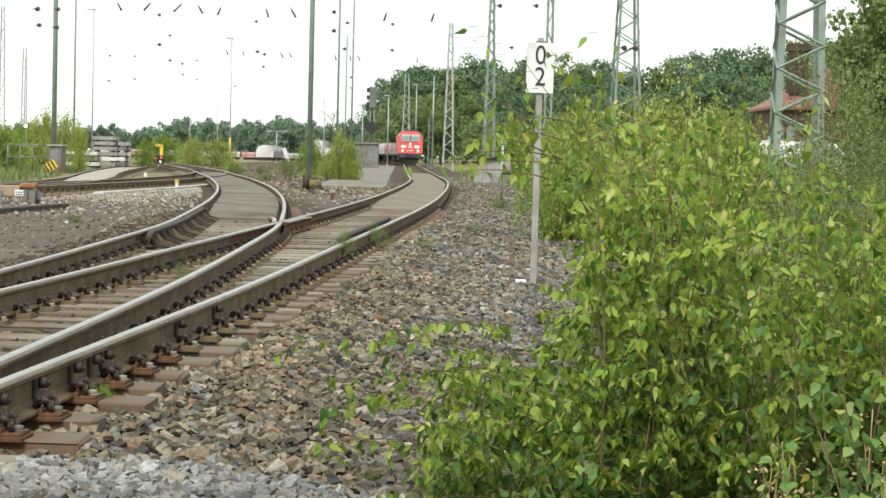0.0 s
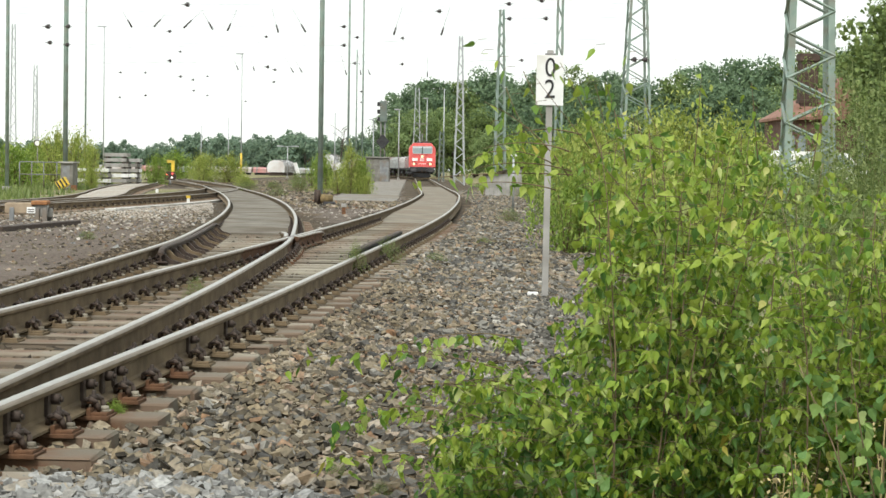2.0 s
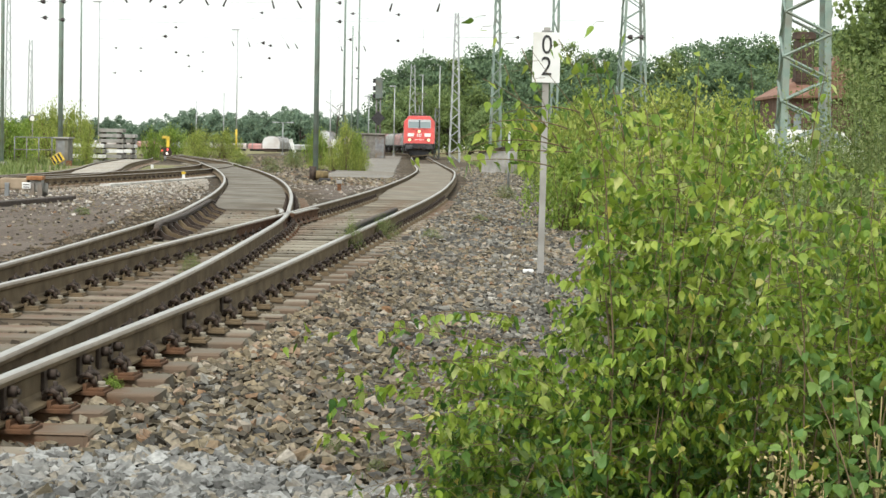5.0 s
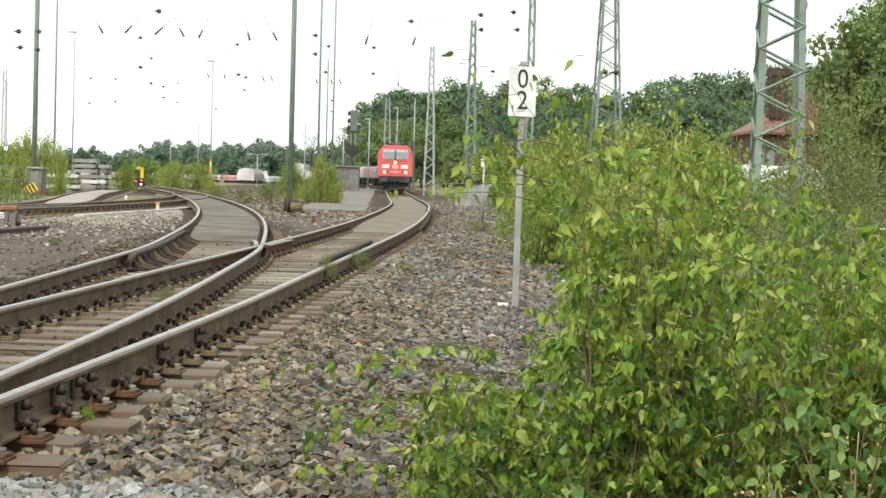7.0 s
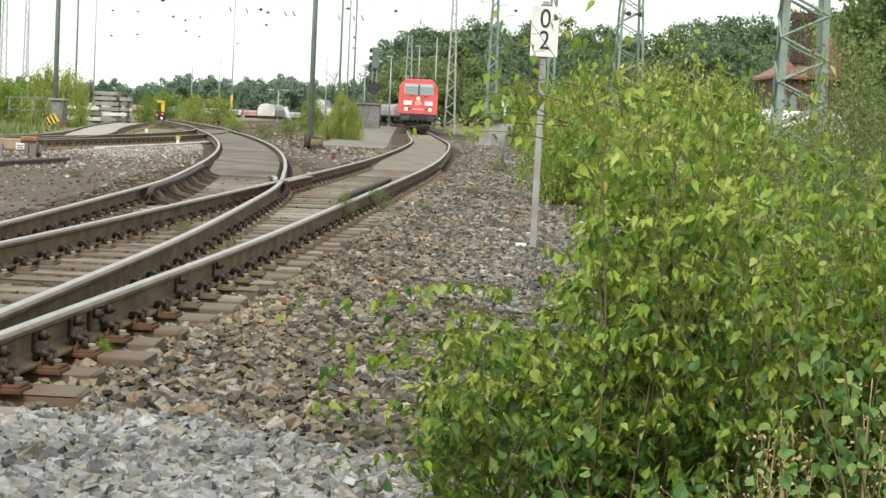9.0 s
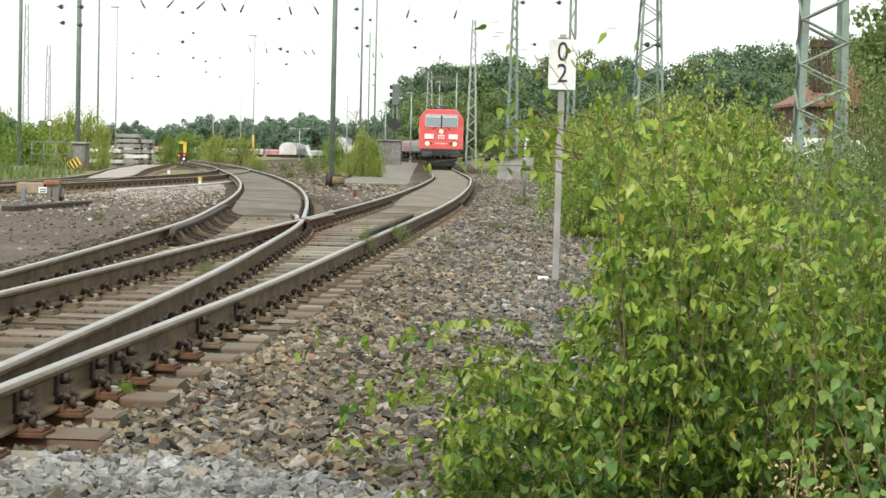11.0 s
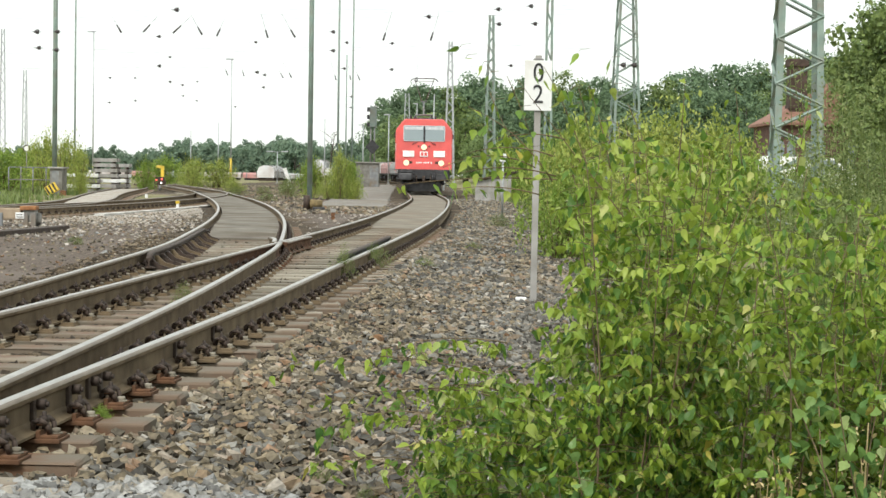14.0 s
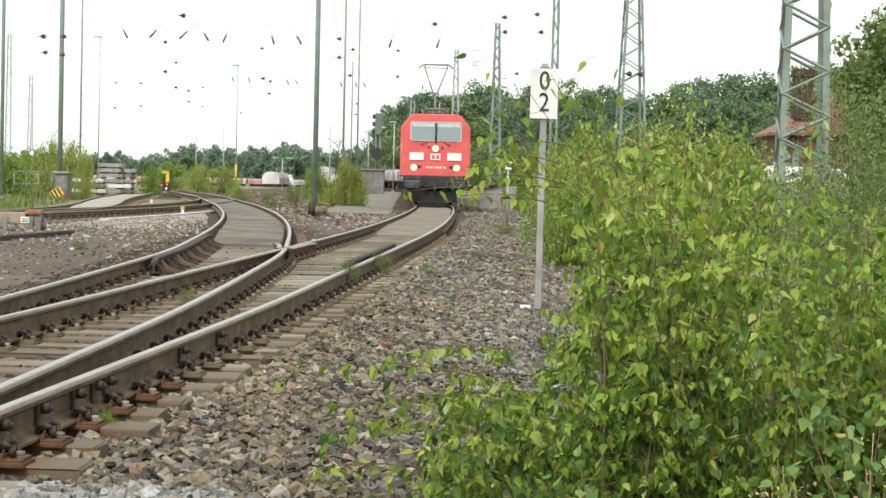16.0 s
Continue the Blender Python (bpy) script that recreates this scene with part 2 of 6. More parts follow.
M_CONC = mat("grey_concrete", (0.26, 0.255, 0.24), (0.42, 0.41, 0.39), 3, 0.9, bump=0.3, fine=30, dirt=(0.22, 0.21, 0.18), dirt_scale=1.0)
M_CONC_DARK = mat("stained_concrete", (0.15, 0.145, 0.13), (0.27, 0.26, 0.235), 3, 0.9, bump=0.3, fine=30, dirt=(0.13, 0.125, 0.10), dirt_scale=1.0)
M_PALE_STRIP = mat("bleached_strip", (0.44, 0.43, 0.41), (0.62, 0.61, 0.58), 3, 0.9, bump=0.3, fine=30, dirt=(0.33, 0.30, 0.26), dirt_scale=1.0)
M_BRICK = mat("brown_brick", (0.10, 0.06, 0.05), (0.19, 0.115, 0.095), 3, 0.9, bump=0.3, fine=10)
M_BRICK_DARK = mat("sooty_brick", (0.05, 0.036, 0.03), (0.115, 0.08, 0.066), 3, 0.9, bump=0.3, fine=10)
M_TILE = mat("orange_roof_tile", (0.21, 0.115, 0.085), (0.31, 0.18, 0.135), 2, 0.8, bump=0.3, fine=8)
M_YELLOW = mat("yellow_paint", (0.62, 0.42, 0.03), (0.78, 0.55, 0.06), 5, 0.55, bump=0.1, dirt=(0.4, 0.28, 0.06))
M_BARK = mat("twig_bark", (0.10, 0.075, 0.045), (0.21, 0.155, 0.09), 20, 0.8, bump=0.3)
M_TRUNK = mat("tree_bark", (0.05, 0.042, 0.035), (0.13, 0.11, 0.09), 4, 0.9, bump=0.6, fine=14)
M_STRAW = mat("dry_stalk", (0.38, 0.30, 0.14), (0.55, 0.46, 0.25), 10, 0.9, bump=0.1)
M_HOOD = mat("silver_hood", (0.60, 0.61, 0.63), (0.74, 0.75, 0.76), 1.2, 0.45, bump=0.08, dirt=(0.50, 0.46, 0.45), dirt_scale=0.6)
M_WAGON = mat("pale_wagon_paint", (0.50, 0.47, 0.46), (0.62, 0.59, 0.57), 1.2, 0.6, bump=0.08, dirt=(0.36, 0.28, 0.26), dirt_scale=0.7)
M_WAGON_RED = mat("faded_red_wagon_paint", (0.42, 0.19, 0.18), (0.52, 0.29, 0.27), 1.2, 0.6, bump=0.08, dirt=(0.33, 0.2, 0.19), dirt_scale=0.7)
M_WAGON_GREY = mat("grey_green_wagon_paint", (0.30, 0.33, 0.32), (0.42, 0.44, 0.43), 1.2, 0.6, bump=0.08, dirt=(0.25, 0.22, 0.2), dirt_scale=0.7)
M_LAMP = glow("headlamp_glow", (1.0, 0.74, 0.40), 0.62)
M_SIGNAL = glow("signal_lamp", (1.0, 0.9, 0.85), 1.5)
M_SIGNAL_RED = glow("signal_lamp_red", (1.0, 0.12, 0.1), 1.2)
M_BIRCH = leaf_mat("birch_leaf", [(0.0, (0.075, 0.16, 0.035)), (0.15, (0.13, 0.235, 0.04)), (0.35, (0.205, 0.31, 0.042)), (0.65, (0.275, 0.365, 0.05)), (0.9, (0.34, 0.42, 0.08)), (0.985, (0.44, 0.50, 0.19)), (1.0, (0.46, 0.39, 0.06))], 0.34, 0.46)
# Older, greener leaves, with shade low in the bush darkened into their colour.
M_BIRCH_OLD_SHADED = leaf_mat("grown_shaded_birch_leaf", [(0.0, (0.042, 0.105, 0.024)), (0.25, (0.082, 0.165, 0.026)), (0.55, (0.155, 0.25, 0.028)), (0.85, (0.235, 0.325, 0.038)), (0.985, (0.33, 0.40, 0.13)), (1.0, (0.43, 0.36, 0.06))], 0.30, 0.46)
M_BRAMBLE = leaf_mat("bramble_leaf", [(0.0, (0.055, 0.13, 0.035)), (0.5, (0.105, 0.21, 0.055)), (0.85, (0.17, 0.275, 0.08)), (0.97, (0.26, 0.33, 0.12)), (1.0, (0.42, 0.36, 0.08))], 0.28, 0.4)
M_SALLOW = leaf_mat("sallow_leaf", [(0.0, (0.09, 0.19, 0.06)), (0.4, (0.14, 0.25, 0.065)), (0.8, (0.22, 0.33, 0.085)), (0.95, (0.30, 0.37, 0.15)), (1.0, (0.46, 0.38, 0.07))], 0.3, 0.5)
M_WEED = leaf_mat("weed_leaf", [(0.0, (0.095, 0.14, 0.04)), (0.5, (0.16, 0.215, 0.065)), (1.0, (0.25, 0.29, 0.11))])
M_SHRUB = leaf_mat("shrub_leaf", [(0.0, (0.13, 0.215, 0.04)), (0.5, (0.23, 0.335, 0.06)), (1.0, (0.35, 0.43, 0.10))], 0.42)
M_SHRUB_YELLOW = leaf_mat("yellowing_shrub_leaf", [(0.0, (0.17, 0.235, 0.05)), (0.5, (0.32, 0.385, 0.085)), (1.0, (0.45, 0.48, 0.14))], 0.42)
# Woodland green with some distance haze mixed in, hence lighter and bluer.
M_TREE = leaf_mat("tree_leaf", [(0.0, (0.095, 0.155, 0.09)), (0.5, (0.135, 0.208, 0.113)), (1.0, (0.185, 0.268, 0.138))], 0.25, 0.6)
M_TREE_OLIVE = leaf_mat("olive_tree_leaf", [(0.0, (0.10, 0.15, 0.05)), (0.5, (0.15, 0.21, 0.065)), (1.0, (0.21, 0.275, 0.085))], 0.25, 0.6)
M_TREE_PALE = leaf_mat("pale_tree_leaf", [(0.0, (0.14, 0.205, 0.085)), (0.5, (0.195, 0.275, 0.105)), (1.0, (0.26, 0.335, 0.13))], 0.25, 0.6)
# Leaves of the distant row: aerial haze painted in as paler, bluer green.
M_TREE_HAZE = leaf_mat("haze_pale_tree_leaf", [(0.0, (0.13, 0.20, 0.145)), (0.5, (0.165, 0.24, 0.165)), (1.0, (0.21, 0.285, 0.19))], 0.25, 0.7)
M_GLASS = bpy.data.materials.new("sky_grey_glass")
M_GLASS.use_nodes = True
gp = M_GLASS.node_tree.nodes["Principled BSDF"]
# Grey base colour stands in for pale sky mirrored in the panes.
gp.inputs["Base Color"].default_value, gp.inputs["Roughness"].default_value = (0.20, 0.25, 0.26, 1), 0.12
gp.inputs["Coat Weight"].default_value, gp.inputs["Specular IOR Level"].default_value = 1.0, 1.0


# ---- building helpers ----
def part(name, bm, material, parent=None, label="", smooth=False):
    me = bpy.data.meshes.new(name)
    bm.to_mesh(me)
    bm.free()
    for mt in (material if isinstance(material, (list, tuple)) else [material]):
        me.materials.append(mt)
    if smooth:
        me.polygons.foreach_set("use_smooth", [True] * len(me.polygons))
    ob = new(name, me)
    if parent:
        ob.parent = parent
    return tagged(ob, label)


def share(name, me, parent, m):
    ob = new(name, me)
    ob.parent = parent
    ob.matrix_basis = m
    return ob


def root(name, x=0, y=0, z=0, rz=0, label="", category="", group="", kind=""):
    e = new(name)
    e.empty_display_size = 0.2
    e.matrix_basis = pose(x, y, z, 0, 0, rz)
    return tagged(e, label, category, group, kind)


def box(bm, x0, x1, y0, y1, z0, z1, bevel=0.0, mi=0):
    v = [bm.verts.new((x, y, z)) for z in (z0, z1) for x, y in ((x0, y0), (x1, y0), (x1, y1), (x0, y1))]
    fs = [bm.faces.new([v[i] for i in q]) for q in ((3, 2, 1, 0), (4, 5, 6, 7), (0, 1, 5, 4), (1, 2, 6, 5), (2, 3, 7, 6), (3, 0, 4, 7))]
    if bevel:
        es = list({e for f in fs for e in f.edges})
        fs = bmesh.ops.bevel(bm, geom=es, offset=bevel, segments=2, affect="EDGES", profile=0.6)["faces"] + [f for f in fs if f.is_valid]
    for f in fs:
        if f.is_valid:
            f.material_index = mi
    return bm


def tube(bm, a, b, r0, r1=None, n=8, mi=0, caps=True):
    """A tapered round bar from a to b."""
    a, b = Vector(a), Vector(b)
    r1 = r0 if r1 is None else r1
    q = (b - a).to_track_quat("Z", "Y").to_matrix()
    rings = []
    for c, r in ((a, r0), (b, r1)):
        rings.append([bm.verts.new(c + q @ Vector((r * math.cos(6.28318 * i / n), r * math.sin(6.28318 * i / n), 0))) for i in range(n)])
    for i in range(n):
        f = bm.faces.new((rings[0][i], rings[0][(i + 1) % n], rings[1][(i + 1) % n], rings[1][i]))
        f.material_index, f.smooth = mi, n > 4
    if caps:
        for rg in (rings[0][::-1], rings[1]):
            bm.faces.new(rg).material_index = mi
    return bm


def bar(bm, a, b, w, d=None, mi=0):
    return tube(bm, a, b, w * 0.7071, n=4, mi=mi)


def loft(bm, rings, closed=True, mi=0, caps=True, smooth=False):
    vs = [[bm.verts.new(p) for p in r] for r in rings]
    n = len(vs[0])
    for a, b in zip(vs, vs[1:]):
        for i in range(n if closed else n - 1):
            f = bm.faces.new((a[i], a[(i + 1) % n], b[(i + 1) % n], b[i]))
            f.material_index, f.smooth = mi, smooth
    if caps and closed:
        bm.faces.new(vs[0][::-1]).material_index = mi
        bm.faces.new(vs[-1]).material_index = mi
    return bm


def poly_prism(bm, pts, axis, lo, hi, mi=0):
    """A flat outline (2D points) given thickness along axis 'x', 'y' or 'z'."""
    def at(p, h):
        return {"x": (h, p[0], p[1]), "y": (p[0], h, p[1]), "z": (p[0], p[1], h)}[axis]
    return loft(bm, [[at(p, lo) for p in pts], [at(p, hi) for p in pts]], mi=mi)


def mesh_from(name, verts, faces, material, smooth=False):
    me = bpy.data.meshes.new(name)
    me.from_pydata(verts, [], faces)
    for mt in (material if isinstance(material, (list, tuple)) else [material]):
        me.materials.append(mt)
    if smooth:
        me.polygons.foreach_set("use_smooth", [True] * len(me.polygons))
    return me


class Line:
    """A smooth plan line x(y) through a few stations."""
    def __init__(self, stations):
        self.y = np.array([s[0] for s in stations], float)
        self.x = np.array([s[1] for s in stations], float)
        self.m = np.gradient(self.x, self.y)

    def at(self, y):
        i = int(np.clip(np.searchsorted(self.y, y) - 1, 0, len(self.y) - 2))
        h = self.y[i + 1] - self.y[i]
        s = (y - self.y[i]) / h
        if s > 1:
            return self.x[-1] + self.m[-1] * (y - self.y[-1])
        if s < 0:
            return self.x[0] + self.m[0] * (y - self.y[0])
        return float((2 * s**3 - 3 * s**2 + 1) * self.x[i] + (s**3 - 2 * s**2 + s) * h * self.m[i] + (3 * s**2 - 2 * s**3) * self.x[i + 1] + (s**3 - s**2) * h * self.m[i + 1])

    def slope(self, y):
        return (self.at(y + 0.2) - self.at(y - 0.2)) / 0.4

    def off(self, y, d):
        """The point d metres to the right of the line at y."""
        k = self.slope(y)
        c = 1 / math.sqrt(1 + k * k)
        return self.at(y) + d * c, y - d * k * c


# ---- plan of the tracks: rail head at 0.2, sleeper top at 0 ----
MAIN = Line([(-30, -5.8), (5, -2.76), (8, -2.56), (14.2, -2.14), (20, -1.85), (28, -1.45), (35, -1.12), (43, -0.83), (52, -0.62), (61.5, -0.47), (70, -0.40), (76, -0.38), (82, -0.44), (95, -0.72), (110, -1.03), (128, -1.39), (152, -1.85), (175, -2.33), (198, -2.78), (215, -3.12), (232, -3.5), (245, -3.95), (260, -4.8), (280, -6.9), (300, -9.8), (330, -13.6), (360, -16.8), (400, -20.5), (470, -27)])
SIDE = Line([(-30, -5.75), (5, -2.83), (9, -2.75), (14, -2.69), (20, -2.76), (25.5, -2.90), (31, -3.26), (37.8, -3.79), (45.6, -4.52), (55, -5.57), (63, -6.6), (72, -7.85), (82, -9.4), (98, -11.85), (115, -14.8), (135, -18.6), (170, -25.5)])
LADDER = Line([(20, -14.6), (36, -12.9), (46.5, -11.45), (56.5, -10.5), (66.5, -9.87), (76, -9.85), (86, -10.3), (96, -11.5), (108, -13.6), (125, -16.9), (150, -22.0)])
SPUR = Line([(20, -14.7), (36, -13.05), (50, -11.6), (58, -11.35), (63, -11.75), (70, -12.6), (76, -13.5), (90, -15.4), (103, -16.9), (115, -18.3), (140, -22.6), (170, -29)])
TOP, GAUGE = 0.2, 0.7525


def ground_z(x, y):
    """Ballast fills the cribs nearly to the sleeper tops close by, lower further on, and falls away at the shoulder."""
    d = x - MAIN.at(min(max(y, 4), 300))
    z = -0.10
    if y < 34 and SIDE.at(max(y, -20)) - 1.1 < x < MAIN.at(max(y, -20)) + 0.55:
        return -0.035
    if abs(d) < 8:
        z += 0.034 * min(1.0, max(0.0, (50 - y) / 20))
    if y < 80 and d > 1.15:
        z -= 0.19 * min(1.0, (d - 1.15) / 2.2) * min(1.0, (80 - y) / 20)
    if x > 3.5 and y > 20:
        z += min(0.6, 0.04 * (x - 3.5))
    return z


# ---- ground ----
def ground():
    xs = [-2500, -900, -300, -140, -80] + list(np.arange(-50, -14, 3.0)) + list(np.arange(-14, 5, 0.5)) + list(np.arange(5, 50, 3.0)) + [80, 140, 300, 900, 2500]
    ys = [-2500, -600, -150, -40, -10] + list(np.arange(0, 6, 1.5)) + list(np.arange(6, 40, 0.5)) + list(np.arange(40, 130, 1.5)) + list(np.arange(130, 330, 6)) + [350, 450, 700, 1200, 2500]
    verts, faces, mi = [], [], []
    for y in ys:
        for x in xs:
            j = 0.02 * noise.noise((x * 1.3, y * 1.3, 0)) if abs(x) < 60 and -10 < y < 330 else 0
            verts.append((x, y, ground_z(x, y) + j))
    w = len(xs)
    for j in range(len(ys) - 1):
        for i in range(w - 1):
            faces.append((j * w + i, j * w + i + 1, (j + 1) * w + i + 1, (j + 1) * w + i))
            x, y = (xs[i] + xs[i + 1]) / 2, (ys[j] + ys[j + 1]) / 2
            wob = 1.2 * noise.noise((x * 0.35, y * 0.2, 3))
            k = 0
            side, ladder = SIDE.at(min(max(y, 0), 160)), LADDER.at(min(max(y, 20), 150))
            if x < side - 1.6 and y < 110 and y > 0:
                k = 1
                if x < side - 2.6 + wob * 0.6 and y > 47 + wob * 4 and x > ladder + 0.6:
                    k = 2
                if x < ladder - 2.2 + wob:
                    k = 3
            main = MAIN.at(min(max(y, 0), 380))
            if side + 1.6 < x < main - 1.7 and 30 < y < 110:
                k = 1
            if x > main + 4.2 + wob or x < -22 or abs(y) > 350 or y < -20:
                k = 3
            mi.append(k)
    me = mesh_from("ground", verts, faces, [M_BALLAST, M_CINDER, M_GRAVEL, M_EARTH], True)
    me.polygons.foreach_set("material_index", mi)
    tagged(new("ground", me), "railway yard ground of brown ballast, cinders and weeds", "ground", kind="structure")


def strip(name, line, y0, y1, a, b, z, thick, material, label, step=2.0, wob=0.0):
    """A thin slab that follows a line between offsets a and b."""
    bm = bmesh.new()
    rings = []
    y = y0
    while y <= y1 + 1e-6:
        wa, wb = wob * noise.noise((y * 0.3, 1, 0)), wob * noise.noise((y * 0.3, 9, 0))
        (xa, ya), (xb, yb) = line.off(y, a + wa), line.off(y, b + wb)
        rings.append([(xa, ya, z - thick), (xb, yb, z - thick), (xb, yb, z), (xa, ya, z)])
        y += step
    loft(bm, rings)
    return tagged(part(name, bm, material), label, name.replace("_", " "), kind="structure")


# ---- rails and sleepers ----
RAIL = [(-0.075, 0.0), (0.075, 0.0), (0.075, 0.012), (0.02, 0.03), (0.009, 0.045), (0.009, 0.125), (0.034, 0.14), (0.036, 0.158), (0.025, 0.175),
        (-0.025, 0.175), (-0.036, 0.158), (-0.034, 0.14), (-0.009, 0.125), (-0.009, 0.045), (-0.02, 0.03), (-0.075, 0.012)]


def rail(name, line, offset, y0, y1, parent, side=None, rusty=False, drop=0.0, flare=None, label="", far_only=False, rust=None):
    """A rail of foot, web and head along the line. flare: metres by which the ends bend away; rust: a bright rusty stretch."""
    bm = bmesh.new()
    rings, y = [], y0
    while True:
        o = offset
        if flare:
            e = y1 - y if far_only else min(y - y0, y1 - y)
            o += flare * max(0.0, 1 - e / 0.7) ** 1.5
        low = 1 - 0.3 * max(0.0, 1 - min(y - y0, y1 - y) / 0.5) if flare and not far_only else 1.0
        k = line.slope(y)
        c = 1 / math.sqrt(1 + k * k)
        x, yy = line.off(y, o)
        rings.append([(x + u * c, yy - u * k * c, TOP - 0.175 - drop + v * low) for u, v in RAIL])
        if y >= y1:
            break
        y = min(y1, y + (0.4 if y < 40 else 1.5))
    loft(bm, rings)
    bm.faces.ensure_lookup_table()
    n = len(RAIL)
    for i, f in enumerate(bm.faces):
        if not rusty and i < n * (len(rings) - 1) and i % n in (7, 8, 9):
            f.material_index = 1 if i % n == 8 else 2
            f.smooth = True
        elif rust and rust[0] < f.verts[0].co.y < rust[1]:
            f.material_index = 3
    return part(name, bm, [side or (M_RUST if rusty else M_RAIL), M_HEAD, M_HEAD_SIDE, M_RUST_BRIGHT], parent, label)


def fastening_mesh(plate, plain=False):
    """Stepped rib plate under the rail with a bent clamp, a clamp nut and a sleeper screw on each side."""
    bm = bmesh.new()
    k = 0.0 if plain else 1.0
    box(bm, -0.185, 0.185, -0.09, 0.09, -0.004, 0.016, 0.005 * k, 0)
    for s in (-1, 1):
        box(bm, s * 0.135 - 0.04, s * 0.135 + 0.04, -0.075, 0.075, 0.014, 0.030, 0.005 * k, 0)
        if not plain:
            box(bm, s * 0.088 - 0.010, s * 0.088 + 0.010, -0.08, 0.08, 0.014, 0.05, 0.004, 0)
            tube(bm, (s * 0.148, 0.0, 0.03), (s * 0.148, 0.0, 0.036), 0.030, 0.030, 8, 2)
        tube(bm, (s * 0.148, 0.0, 0.034), (s * 0.148, 0.0, 0.054), 0.021, 0.019, 6, 2)
        tube(bm, (s * 0.095, 0, 0.04), (s * 0.095, 0, 0.125), 0.012, 0.011, 6, 1)
        tube(bm, (s * 0.095, 0, 0.08), (s * 0.095, 0, 0.105), 0.024, 0.022, 6, 1)
        box(bm, s * 0.075 - 0.035, s * 0.075 + 0.035, -0.03, 0.03, 0.062, 0.08, 0.006 * k, 1)
        for e in (-1, 1):
            pts = [(s * 0.05, e * 0.02, 0.045), (s * 0.06, e * 0.048, 0.08), (s * 0.09, e * 0.062, 0.095), (s * 0.122, e * 0.055, 0.075), (s * 0.13, e * 0.04, 0.035)]
            for p, q in zip(pts[plain::1 + plain], pts[1 + plain::1 + plain]):
                tube(bm, p, q, 0.012, n=4 if plain else 5, mi=1)
    me = bpy.data.meshes.new("fastening")
    bm.to_mesh(me)
    bm.free()
    for m in (plate, M_CLIP, M_SLEEPER):
        me.materials.append(m)
    return me


def web_stop(x, y, rz, parent):
    """Iron stop bolted to the outside of the rail web: an upright bar with a heavy nut."""
    bm = bmesh.new()
    box(bm, 0.010, 0.034, -0.028, 0.028, 0.035, 0.158, 0.006)
    tube(bm, (0.03, 0.035, 0.118), (0.072, 0.035, 0.118), 0.027, 0.025, 6)
    tube(bm, (0.07, 0.035, 0.118), (0.085, 0.035, 0.118), 0.013, n=6)
    ob = part("web_stop", bm, M_CLIP, parent, "dark iron stop bolted to the rail web")
    ob.matrix_basis = pose(x, y, 0.02, 0, 0, rz)


def sleeper_mesh(length, seed, rusty=False, end=False):
    """One sleeper about its middle, or lying to the left of its right end."""
    rnd = random.Random(seed)
    bm = bmesh.new()
    o = length / 2 if end else 0.0
    box(bm, -length / 2 - o, length / 2 - o, -0.13, 0.13, -0.16, 0, 0.012)
    for v in bm.verts:
        v.co += Vector((rnd.uniform(-0.008, 0.008), rnd.uniform(-0.006, 0.006), rnd.uniform(-0.005, 0.004)))
    me = bpy.data.meshes.new("sleeper")
    bm.to_mesh(me)
    bm.free()
    me.materials.append(M_SLEEPER_RUSTY if rusty else M_SLEEPER)
    return me


